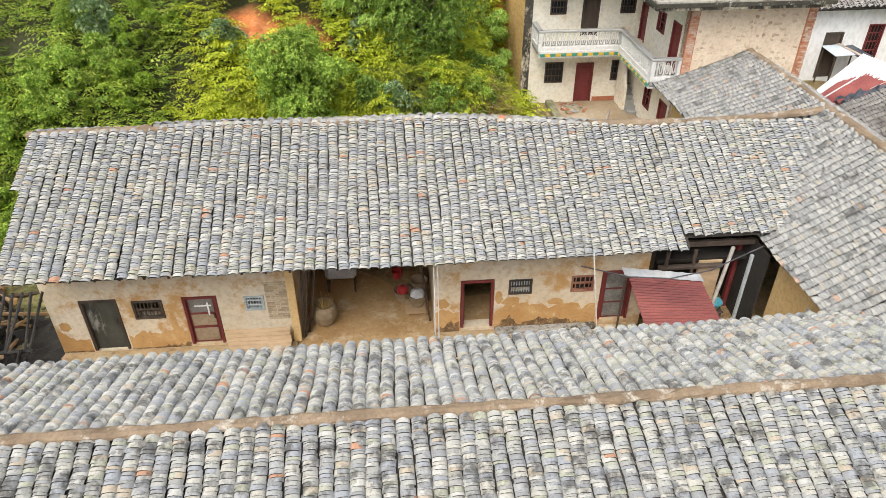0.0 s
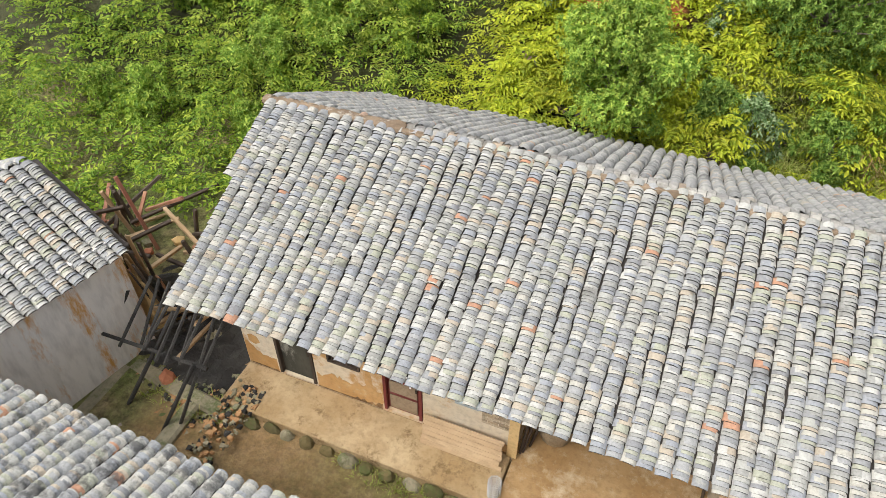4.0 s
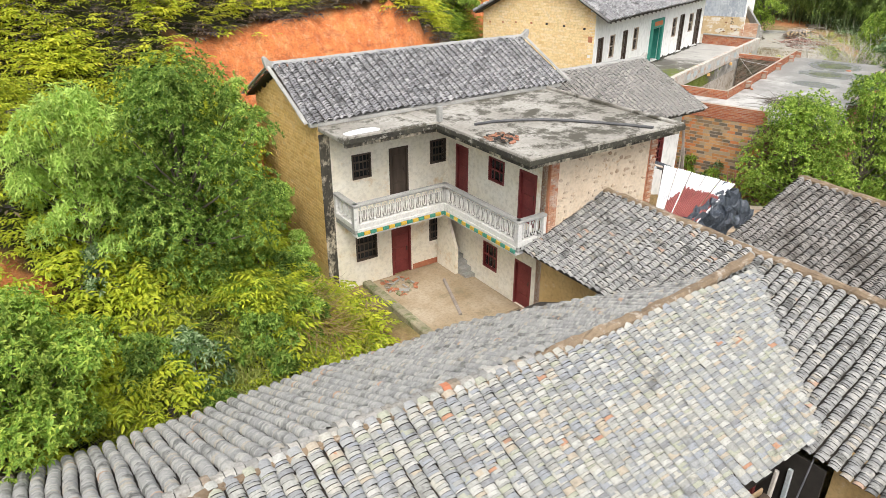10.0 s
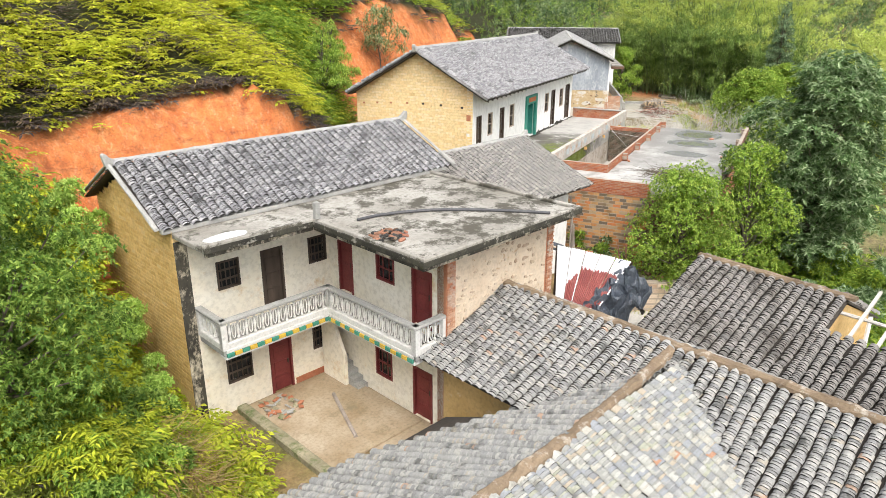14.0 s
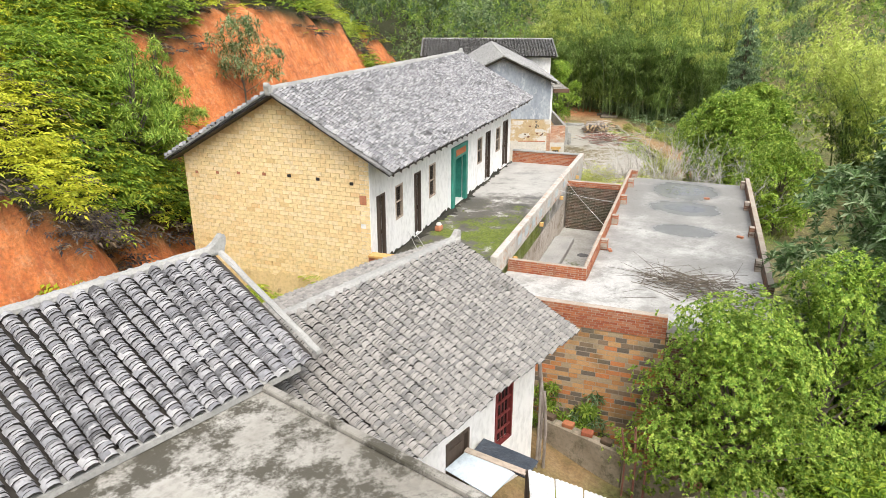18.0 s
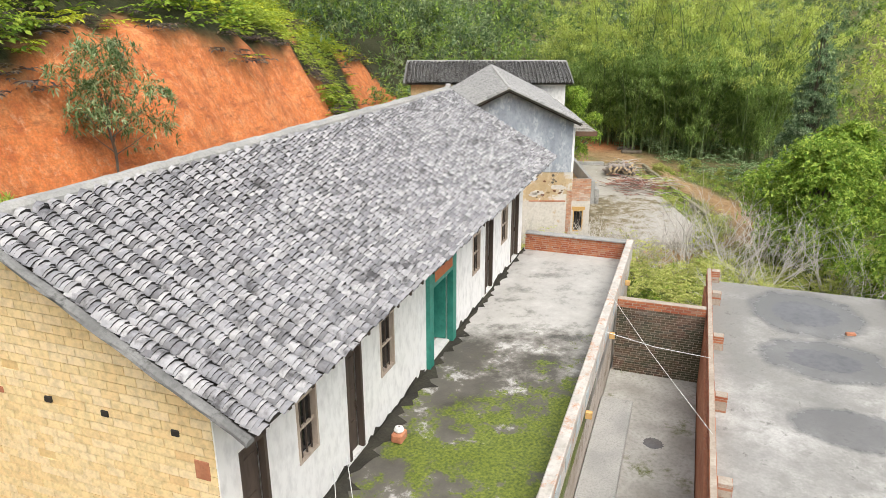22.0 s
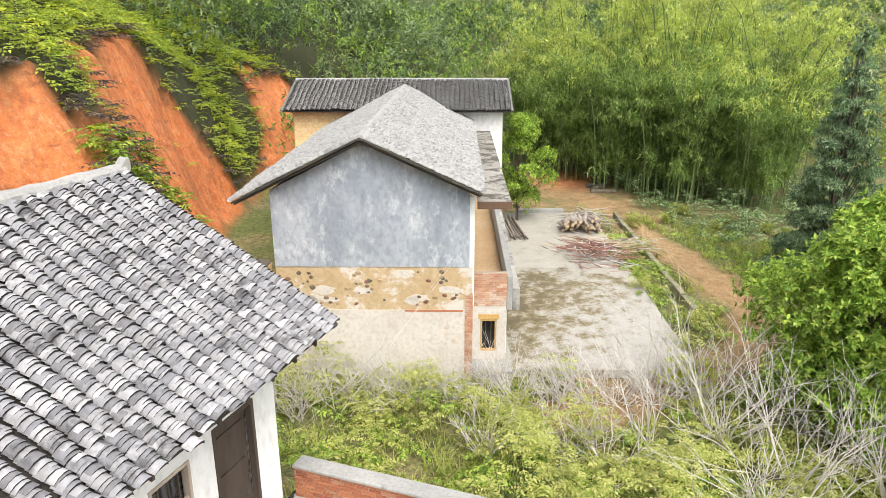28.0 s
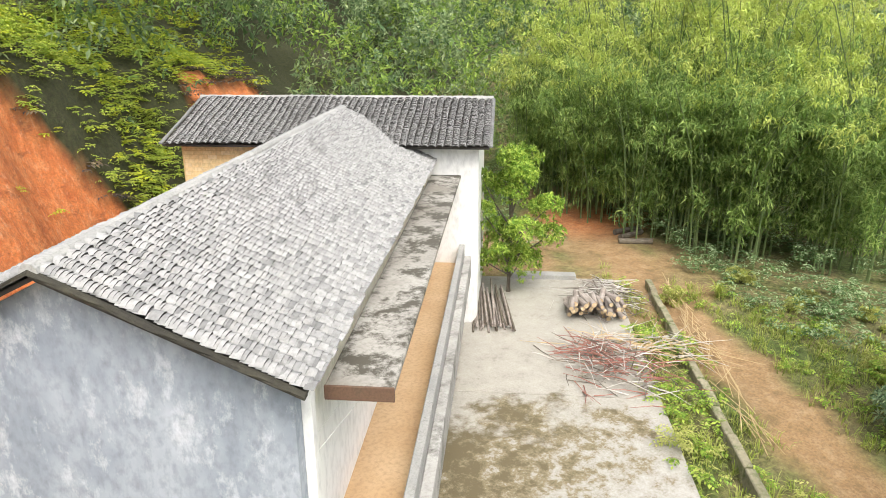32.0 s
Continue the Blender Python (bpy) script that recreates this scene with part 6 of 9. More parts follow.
    for u in (-6.05, 6.05):
        ridge_cap(h2, [(u, 0, 10.62), (u, 3.9, 9.37)], 0.14, 0.06, M_VERGE, 34, "verge")
    part("wall", boxes((-5.6, -0.3, 2.9, 3.2, 1.8, 9.5)), M_WHITE, h2, "pale lime-washed wall")
    part("wall", boxes((-0.298, 5.6, 2.9, 3.2, 1.8, 9.5)), M_MUD, h2)
    masonry(h2, lambda s, n, z: (s, 3.22 - n, z), -0.25, 5.55, 6.0, 9.35, 0, 0.018, 0.36, 0.16, M_MBRICK, "", "", 120, joint=0.014, name="mud_brick", wild=0.03)
    part("wall", boxes((-5.6, -5.3, -3.0, 2.898, 1.8, 9.6)), M_WHITE, h2)
    part("wall", boxes((5.3, 5.6, -3.0, 2.898, 1.8, 9.6)), M_MUD, h2)


M_PALEPLASTER = mottled("pale stained plaster", (0.56, 0.52, 0.46), (0.64, 0.61, 0.56), 0.8, 8, (0.52, 0.38, 0.22), (0.60, 0.68), relief=0.3, third=1.0)
M_PATCH = mottled("peeling plaster on earth wall", (0.46, 0.34, 0.19), (0.55, 0.43, 0.27), 0.9, 8, (0.60, 0.57, 0.52), (0.52, 0.58), relief=0.4, third=0.9)
house_g()

# ---- yard ----
yard = thing("yard", "worn concrete drying yard with mossy patches", "yard", FG, kind="structure")


def yard_material():
    """Brown mossy cement at the near end, pale swept cement beyond."""
    m, n, l, b = nodes_of("drying yard cement")
    tc, sep = n.new("ShaderNodeTexCoord"), n.new("ShaderNodeSeparateXYZ")
    l.new(tc.outputs["Object"], sep.inputs[0])
    big, mid, fine = noise_at(n, l, 0.5, 8, 0.7), noise_at(n, l, 1.3, 12, 0.78), noise_at(n, l, 18, 5)
    w = n.new("ShaderNodeMath")
    w.operation, w.inputs[1].default_value = "MULTIPLY_ADD", 0.06
    l.new(sep.outputs[0], w.inputs[0]), l.new(big, w.inputs[2])
    worn = [mid]
    for axis, slope in ((0, -0.016), (1, -0.030)):
        q = n.new("ShaderNodeMath")
        q.operation, q.inputs[1].default_value = "MULTIPLY_ADD", slope
        l.new(sep.outputs[axis], q.inputs[0]), l.new(worn[-1], q.inputs[2])
        worn.append(q.outputs[0])
    old = ramp(n, l, worn[-1], [(0.44, (0.13, 0.105, 0.055)), (0.52, (0.24, 0.20, 0.12)), (0.565, (0.35, 0.33, 0.285)), (0.66, (0.43, 0.41, 0.375))])
    pale = ramp(n, l, mid, [(0.30, (0.22, 0.20, 0.16)), (0.44, (0.36, 0.34, 0.295)), (0.7, (0.44, 0.42, 0.37))])
    col = blend(n, l, step(n, l, w.outputs[0], 1.08, 0.10), old, pale)
    col = blend(n, l, ramp(n, l, fine, [(0.4, (0, 0, 0)), (0.75, (0.3, 0.3, 0.3))]), col, (0.12, 0.10, 0.07))
    l.new(col, b.inputs["Base Color"])
    b.inputs["Roughness"].default_value = 0.9
    bump(n, l, b, fine, 0.4, 0.02)
    return m


def step(n, l, value, middle, width):
    q = n.new("ShaderNodeMapRange")
    q.inputs[1].default_value, q.inputs[2].default_value = middle - width / 2, middle + width / 2
    l.new(value, q.inputs[0])
    return q.outputs[0]


M_YARD = yard_material()
part("yard_slab", boxes((0.6, 21.5, -8.0, -1.5, 2.0, 2.3)), M_YARD, yard)

patio = thing("patio", "cracked grey cement patio with dirt below the balcony", "patio", FB, kind="structure")
part("patio_slab", boxes((-1.36, 2.0, 1.9, 6.35, 1.2, 1.56), r=0.02), M_COURT, patio)
# ---- plants ----
def leaf_cloud(c, d, ln, wd, wild=0.6):
    """Leaves as folded rhombs: roots c (n, 3), directions d (n, 3), lengths and widths."""
    n = len(c)
    d = d / (np.linalg.norm(d, axis=1, keepdims=True) + 1e-9)
    s = np.cross(d, rng.normal(0, wild, (n, 3)) + (0, 0, 1.0))
    s /= np.linalg.norm(s, axis=1, keepdims=True) + 1e-9
    nn = np.cross(s, d)
    b = c + d * (ln * 0.45)[:, None] + s * (wd / 2)[:, None] + nn * (ln * 0.05)[:, None]
    e = c + d * ln[:, None] - nn * (ln * 0.14)[:, None]
    g = c + d * (ln * 0.45)[:, None] - s * (wd / 2)[:, None] + nn * (ln * 0.05)[:, None]
    v = np.stack([c, b, e, g], 1).reshape(-1, 3)
    return v, np.arange(4 * n).reshape(n, 4)


def local_of(p, m):
    q = np.c_[p, np.ones(len(p))] @ np.array(m.inverted()).T
    return q[:, :3]


def scatter(n, x0, x1, y0, y1, ok):
    x, y = rng.uniform(x0, x1, n), rng.uniform(y0, y1, n)
    z, up, clay = ground_at(x, y)
    k = ok(x, y, z, up, clay)
    return np.stack([x[k], y[k], z[k]], 1)


def fronds(centres, per, length, pairs=7, rise=0.8, leaflet=0.36, wide=0.11, lift=0.25):
    """Arching fern fronds: each a rib with pairs of leaflets."""
    c = np.repeat(centres, per, 0)
    n = len(c)
    a = rng.uniform(0, math.tau, n)
    ln = length * rng.uniform(0.6, 1.35, n)
    out = np.stack([np.cos(a), np.sin(a), np.zeros(n)], 1)
    side = np.stack([-np.sin(a), np.cos(a), np.zeros(n)], 1)
    up = rise * rng.uniform(0.5, 1.3, n)
    mound = np.clip(fuzz(c[:, 0], c[:, 1], 1.5) + 0.15, 0, 1) * lift * 1.8
    c = c + np.stack([rng.normal(0, 0.15, n), rng.normal(0, 0.15, n), rng.uniform(0, lift, n) + mound], 1)
    roots, dirs, lens, wids = [], [], [], []
    for k in range(pairs):
        q = 0.2 + 0.75 * k / pairs
        p = c + out * (ln * q)[:, None] + np.outer(ln * up * (q - q * q * 0.95), (0, 0, 1.0))
        s = leaflet * math.sin(math.pi * (0.25 + 0.7 * k / pairs))
        for sg in (-1, 1):
            roots.append(p), dirs.append(side * sg + out * 0.55 + rng.normal(0, 0.12, (n, 3)) - (0, 0, 0.15))
            lens.append(ln * s), wids.append(ln * wide * np.ones(n))
    tip = c + out * (ln * 0.92)[:, None] + np.outer(ln * up * 0.12, (0, 0, 1.0))
    roots.append(tip), dirs.append(out - (0, 0, 0.5)), lens.append(ln * 0.25), wids.append(ln * wide)
    return leaf_cloud(np.concatenate(roots), np.concatenate(dirs), np.concatenate(lens), np.concatenate(wids), 0.25)


def blades(centres, per, ln, wd, spread=0.15, rise=1.6):
    """Grass blades in two arching pieces."""
    c = np.repeat(centres, per, 0)
    n = len(c)
    a = rng.uniform(0, math.tau, n)
    k = ln * rng.uniform(0.5, 1.3, n)
    out = np.stack([np.cos(a), np.sin(a), np.zeros(n)], 1)
    side = np.stack([-np.sin(a), np.cos(a), np.zeros(n)], 1) * (wd * rng.uniform(0.7, 1.3, n))[:, None] / 2
    c = c + out * rng.uniform(0, spread, n)[:, None]
    d1 = out * rng.uniform(0.15, 0.6, n)[:, None] + (0, 0, 1.0)
    m = c + d1 * (k * 0.55)[:, None]
    t = m + (out * 0.9 + np.outer(rng.uniform(-0.5, 0.5, n), (0, 0, 1.0))) * (k * 0.5)[:, None]
    v = np.stack([c - side, c + side, m + side * 0.8, m - side * 0.8, t + side * 0.1, t - side * 0.1], 1).reshape(-1, 3)
    i = np.arange(n)[:, None] * 6
    f = np.stack([np.concatenate([i, i + 1, i + 2, i + 3], 1), np.concatenate([i + 3, i + 2, i + 4, i + 5], 1)], 1).reshape(-1, 4)
    return v, f


def rosettes(c, d, ln, wd, per=6, g=None):
    """Whorls of leaves round each twig tip c that points along d."""
    g = g or rng
    n = len(c)
    d = d / (np.linalg.norm(d, axis=1, keepdims=True) + 1e-9)
    a = np.cross(d, (0.3, 0.2, 1.0))
    a /= np.linalg.norm(a, axis=1, keepdims=True) + 1e-9
    b = np.cross(d, a)
    th = np.tile(np.arange(per) * math.tau / per, n) + np.repeat(g.uniform(0, 6, n), per)
    D = np.repeat(d, per, 0) * g.uniform(0.15, 0.8, n * per)[:, None] + np.repeat(a, per, 0) * np.cos(th)[:, None] + np.repeat(b, per, 0) * np.sin(th)[:, None]
    s = np.repeat(g.uniform(0.75, 1.3, n), per) * g.uniform(0.8, 1.2, n * per)
    return leaf_cloud(np.repeat(c, per, 0), D, ln * s, wd * s, 0.3)


def tree(name, label, x, y, z, height, radius, material, leaf, count, trunk=0.14, crown0=0.25, seed=0, lobes=14, group="", cat="tree", per=6, cone=False, limbs=True):
    """A trunk with limbs, and a crown of leaf whorls on many uneven lobes with gaps between."""
    g = np.random.default_rng(seed)
    count = int(count * 0.74)
    t = thing(name, label, cat, pose(x, y, z), group)
    bm = bmesh.new()
    tip = Vector((g.uniform(-0.3, 0.3), g.uniform(-0.3, 0.3), height * 0.82))
    tube(bm, [(0, 0, -0.4), (0.05, 0.03, height * 0.25), tip * 0.6, tip], [trunk, trunk * 0.85, trunk * 0.55, trunk * 0.15], 7)
    cs, rs = [], []
    for k in range(lobes):
        a = k * 2.4 + g.uniform(-0.5, 0.5)
        q = (k + 0.5) / lobes
        zz = height * (crown0 + (0.96 - crown0) * q)
        prof = (1.0 - q) * 0.95 + 0.06 if cone else math.sin(math.pi * min(0.97, 0.2 + 0.72 * q)) ** 0.8
        r = radius * prof * (g.uniform(0.55, 0.8) if cone else g.uniform(0.15, 0.78))
        p = np.array([math.cos(a) * r, math.sin(a) * r, zz])
        cs.append(p), rs.append(radius * (0.30 * prof + 0.06 if cone else g.uniform(0.16, 0.36)))
        if limbs:
            limb = bmesh.new()
            tube(limb, [(0, 0, max(0.1, zz * 0.6)), (p[0] * 0.5, p[1] * 0.5, zz * 0.78), tuple(p)], [trunk * 0.35, trunk * 0.2, 0.015], 5)
            part("limb", limb, M_BARK, t)
    part("trunk", bm, M_BARK, t)
    cs, rs = np.array(cs), np.array(rs)
    k = g.choice(lobes, count, p=rs ** 2 / (rs ** 2).sum())
    dirs = g.normal(0, 1, (count, 3))
    dirs /= np.linalg.norm(dirs, axis=1, keepdims=True)
    dirs[:, 2] = np.where(g.uniform(0, 1, count) < 0.7, np.abs(dirs[:, 2]), dirs[:, 2])
    rad = rs[k] * (0.72 + 0.36 * g.uniform(0, 1, count)) * (1 + 0.25 * np.sin(dirs[:, 0] * 7 + k * 1.7) * np.sin(dirs[:, 1] * 6 + k))
    c = cs[k] + dirs * rad[:, None] * (1, 1, 0.45 if cone else 0.8)
    d = dirs * (1, 1, 0.3 if cone else 0.8) + g.normal(0, 0.3, (count, 3)) + (0, 0, 0.9 if per == 8 else 0.25)
    v, f = rosettes(c, d, leaf[0], leaf[1], per, g)
    quads("crown", v, f, material, t)
    return t


def stuff(name, label, cat, v, f, material):
    return tagged(quads(name, v, f, material), label, cat, kind="stuff")


ferny = lambda x, y, z, up, clay: (up > 0.3) & (clay < 0.25) & ~((x > 2.6) & (y < 36)) & (fuzz(x, y, 1.1) + rng.uniform(-0.5, 0.9, x.shape) > -0.25)
near_hill = scatter(6200, -22, 6, 22.5, 40, ferny)
west = near_hill[:, 0] + 0.5 * (near_hill[:, 1] - 26) < -9.5 + 4.5 * fuzz(near_hill[:, 0], near_hill[:, 1], 3.5)
for rows, mat, text in ((near_hill[~west], M_FERN, "dense yellow-green ferns covering the slope"), (near_hill[west][::2], M_SHADE, "dense green bracken covering the slope"), (near_hill[west][1::2], M_LIMEFERN, "light green ferns covering the slope")):
    v, f = fronds(rows, 5, 0.62, 4, wide=0.085, leaflet=0.32, lift=0.75)
    stuff("hillside_ferns", text, "ferns", v, f, mat)
mid_hill = scatter(6600, -12, 22, 35.5, 58, lambda x, y, z, up, clay: (up > 0.3) & (clay < 0.3) & ~((x > 2.6) & (y < 35.5)) & (up < 18) & (fuzz(x, y, 1.1) + rng.uniform(-0.4, 1.0, x.shape) > -0.25))
v, f = fronds(mid_hill, 6, 0.74, 6, rise=0.95, wide=0.085, leaflet=0.27, lift=0.65)
stuff("hillside_ferns", "yellow-green ferns on the slope above the red cut", "ferns", v, f, M_FERN2)
back_hill = scatter(1800, 14, 38, 46, 76, lambda x, y, z, up, clay: ferny(x, y, z, up, clay) & (up < 24))
v, f = fronds(back_hill, 5, 0.95, 3, wide=0.17, lift=0.45)
stuff("hillside_ferns", "ferns on the slope behind the white house", "ferns", v, f, M_SHADE)
dead = scatter(1700, -12, 34, 24, 66, lambda x, y, z, up, clay: (up > 0.5) & (clay < 0.3) & (up < 24) & ~((x > 2.6) & (y < 36)) & (fuzz(x, y, 1.1) < 0.1))
v, f = fronds(dead, 5, 0.75, 4, rise=0.5, lift=0.35, wide=0.1)
stuff("dead_ferns", "grey-brown dead ferns among the green", "ferns", v, f, M_DRY)
far_hill = scatter(1500, 30, 72, 54, 110, lambda x, y, z, up, clay: (up > 0.5) & (clay < 0.2) & (up < 26))
v, f = fronds(far_hill, 6, 0.8, 4, rise=1.0, wide=0.14, leaflet=0.3, lift=0.5)
stuff("hillside_ferns", "green ferns and scrub above the tall red bank", "ferns", v, f, M_FERN)
rib = scatter(5000, 37, 66, 54, 92, lambda x, y, z, up, clay: (up > 0.3) & (clay < 0.3) & (up < 11))
v, f = fronds(rib, 6, 0.58, 5, rise=1.0, leaflet=0.27, wide=0.13, lift=0.45)
stuff("bank_ferns", "lime green fern strips between the red cuts", "ferns", v, f, M_LIMEFERN)
lip = lambda x, y, z, up, clay: (clay > 0.02) & (clay < 0.75) & (up > 0.8)
hanging = scatter(30000, 2, 76, 34, 96, lip)
v, f = fronds(hanging[::2], 6, 0.85, 4, rise=0.1, lift=0.25, wide=0.1)
stuff("dead_ferns", "grey-brown dead ferns hanging over the red cut", "ferns", v, f, M_DRY)
v, f = fronds(hanging[1::7], 5, 0.8, 4, rise=0.3, lift=0.3, wide=0.13)
stuff("bank_ferns", "bright ferns hanging over the red cut", "ferns", v, f, M_FERN)
fringe = scatter(9000, 2, 17.5, 37, 47, lambda x, y, z, up, clay: (clay > 0.005) & (clay < 0.5) & (up > 0.8))
v, f = fronds(fringe, 5, 0.62, 5, rise=0.15, leaflet=0.22, wide=0.08, lift=0.3)
stuff("dead_ferns", "dense grey-purple dead ferns fringing the red cut", "ferns", v, f, M_DRY)
clumps = scatter(2300, -8, 19, 38, 52, lambda x, y, z, up, clay: (up > 1) & (clay < 0.2) & (fuzz(x, y, 1.3) + 0.5 * fuzz(x + 9, y, 3.1) < 0.12))
v, f = fronds(clumps, 5, 0.62, 5, rise=1.0, leaflet=0.24, wide=0.08, lift=0.7)
stuff("dead_ferns", "grey-purple dead fern clumps on the slope", "ferns", v, f, M_DRY)
on_clay = scatter(3000, 2, 74, 34, 90, lambda x, y, z, up, clay: (clay > 0.6) & (fuzz(x, y, 1.6) > np.where(x < 6.5, 0.15, 0.55)))
v, f = fronds(on_clay, 5, 0.55, 4, wide=0.14)
stuff("bank_ferns", "tufts of fern on the red bank", "ferns", v, f, M_FERN)
beside_gable = lambda x, y: (local_of(np.stack([x, y, 0 * x], 1), FW)[:, 0] < -0.75) & (local_of(np.stack([x, y, 0 * x], 1), FE)[:, 1] > 3.3)
foot_ferns = scatter(1500, 14.5, 23, 36.5, 47.5, lambda x, y, z, up, clay: beside_gable(x, y) & (clay < 0.3) & (up < 1.2) & (fuzz(x, y, 1.3) > -0.45))
v, f = fronds(foot_ferns[::2], 7, 0.62, 7, rise=1.2, leaflet=0.30, wide=0.065, lift=0.75)
stuff("bank_ferns", "feathery light green ferns at the foot of the mud brick gable", "ferns", v, f, M_LIMEFERN)
v, f = fronds(foot_ferns[1::2], 7, 0.62, 7, rise=1.2, leaflet=0.30, wide=0.065, lift=0.75)
stuff("bank_ferns", "bright ferns at the foot of the mud brick gable", "ferns", v, f, M_FERN)
mound_ferns = scatter(1500, 15.5, 25, 44, 56, lambda x, y, z, up, clay: (local_of(np.stack([x, y, z], 1), FW)[:, 1] > 7.1) & (up > 1.2) & (up < 7) & (clay < 0.35))
v, f = fronds(mound_ferns, 7, 0.85, 5, rise=1.0, leaflet=0.30, wide=0.09, lift=0.8)
stuff("hillside_ferns", "dense dark green ferns behind the mud brick gable", "ferns", v, f, M_SHADE)
yellow = scatter(900, -9, 2.5, 24.0, 29.5, lambda x, y, z, up, clay: (up > 0.1) & (clay < 0.2) & (fuzz(x, y, 1.3) > -0.3))
v, f = fronds(yellow[yellow[:, 0] < -2], 7, 0.75, 5, wide=0.11, leaflet=0.3, lift=0.7)
stuff("bank_ferns", "bright yellow-green ferns and shrubs behind the farmhouse", "ferns", v, f, M_FERN)
east = yellow[yellow[:, 0] >= -2]
for rows, mat, text in ((east[::2], M_FERN, "yellow-green ferns beside the balcony house"), (east[1::2], M_SHADE, "green bracken beside the balcony house")):
    v, f = fronds(rows, 7, 0.66, 6, wide=0.08, leaflet=0.28, lift=0.7)
    stuff("bank_ferns", text, "ferns", v, f, mat)
gable_side = scatter(900, -28, -12.4, 13, 27, lambda x, y, z, up, clay: (y > 18.6) | (x < -18.2))
v, f = fronds(gable_side, 6, 0.7, 4, wide=0.13, leaflet=0.3, lift=0.8)
stuff("hillside_ferns", "dense green scrub beside the farmhouse gable", "scrub", v, f, M_SHADE)
spot = np.array([FB @ Vector((rng.uniform(-6.4, -3.2), rng.uniform(2.0, 12.5), 0)) for k in range(420)])
spot[:, 2] = ground_at(spot[:, 0], spot[:, 1])[0]
v, f = fronds(spot, 6, 0.8, 5, wide=0.11, leaflet=0.3, lift=0.7)
stuff("bank_ferns", "bright ferns crowding the mud brick gable", "ferns", v, f, M_FERN)
v, f = blades(spot[::4], 24, 1.0, 0.03)
stuff("long_grass", "arching long grass beside the gable", "grass", v, f, M_GRASS)
thatch = np.array([(2.1 + rng.normal(0, 0.45), 27.4 + rng.normal(0, 0.6), 0.0) for k in range(60)])
thatch[:, 2] = ground_at(thatch[:, 0], thatch[:, 1])[0] - 0.05
v, f = blades(thatch, 26, 1.6, 0.035)
stuff("dead_grass", "clump of brown dead grass beside the balcony house", "grass", v, f, M_STRAWGRASS)
long_grass = scatter(420, -4, 2.6, 24.2, 27.2, lambda x, y, z, up, clay: up > 0.1)
v, f = blades(long_grass, 26, 0.85, 0.03)
stuff("long_grass", "arching bright green long grass", "grass", v, f, M_GRASS)
weeds = scatter(3400, 38, 72, 34, 60, lambda x, y, z, up, clay: (up <= 0) & (near_line(x, y, PATH_LINE) > 1.2))


def clear_of_buildings(p):
    g, w = local_of(p, FG), local_of(p, FW)
    return ~((g[:, 0] > -0.1) & (g[:, 0] < 27) & (g[:, 1] > -7.6) & (g[:, 1] < 6.5)) & ~((w[:, 0] > -1.4) & (w[:, 0] < 17.5) & (w[:, 1] > -12.2) & (w[:, 1] < 7.2))


weeds = weeds[clear_of_buildings(weeds)]
v, f = blades(weeds, 16, 0.42, 0.028, 0.35)
stuff("weeds", "dry green weeds and grass on waste ground", "grass", v, f, M_GRASS)
scrub = scatter(1500, 40.5, 60, 37, 54.5, lambda x, y, z, up, clay: (clay < 0.3) & (near_line(x, y, PATH_LINE) > 1.3) & (fuzz(x, y, 1.7) > -0.35))
scrub = scrub[clear_of_buildings(scrub)]
v, f = fronds(scrub, 6, 0.5, 5, rise=1.3, leaflet=0.26, wide=0.12, lift=0.6)
stuff("scrub", "pale yellow-green scrub on the waste ground", "scrub", v, f, M_SCRUB)
v, f = fronds(weeds[::5], 6, 0.45, 4, wide=0.16)
stuff("weeds", "low leafy weeds on waste ground", "weeds", v, f, M_GREEN)


field = scatter(700, 24, 62, -14, 26, lambda x, y, z, up, clay: fuzz(x, y, 5.0) > -0.2)
v, f = blades(field, 12, 0.4, 0.035, 0.4)
stuff("weeds", "rough grass and weeds on the lower field", "grass", v, f, M_GRASS)
shade = scatter(900, 23.6, 34, 17, 29, lambda x, y, z, up, clay: (fuzz(x, y, 1.6) > -0.5))
v, f = fronds(shade, 6, 0.6, 4, rise=1.1, wide=0.12, lift=0.5)
stuff("undergrowth", "dark green undergrowth beneath the evergreen tree", "undergrowth", v, f, M_SHADE)
dirt_weeds = scatter(700, 11, 27, 20, 33, lambda x, y, z, up, clay: (up <= 0) & (fuzz(x, y, 1.4) > 0.1) & ~((x > 14) & (x < 22) & (y > 30.5)))
v, f = blades(dirt_weeds, 10, 0.3, 0.03, 0.3)
stuff("weeds", "thin green weeds on bare dirt", "weeds", v, f, M_GRASS)


def base(x, y):
    return float(ground_at(np.array([x]), np.array([y]))[0][0])


def plant(name, label, x, y, height, radius, material, leaf, count, **k):
    return tree(name, label, x, y, base(x, y), height, radius, material, leaf, count, **k)


plant("tree", "rounded green broadleaf tree behind the farmhouse", -5.3, 25.0, 4.4, 2.2, M_GREEN, (0.12, 0.058), 5600, seed=1, lobes=30)
plant("tree", "large dense green tree beside the mud brick gable", -0.7, 28.6, 5.9, 3.0, M_MIDGREEN, (0.115, 0.050), 9600, seed=2, lobes=44, crown0=0.1)
plant("tree", "feathery light green sapling leaning on the larger tree", -3.2, 28.4, 4.4, 1.9, M_LIME, (0.17, 0.035), 3800, seed=12, lobes=22, crown0=0.1, trunk=0.07)
plant("evergreen_tree", "tall dark evergreen tree with whorls of long leaves", 31.1, 25.0, 9.6, 3.9, M_DGREEN, (0.27, 0.080), 7400, seed=3, lobes=56, per=8, crown0=0.10, trunk=0.2)
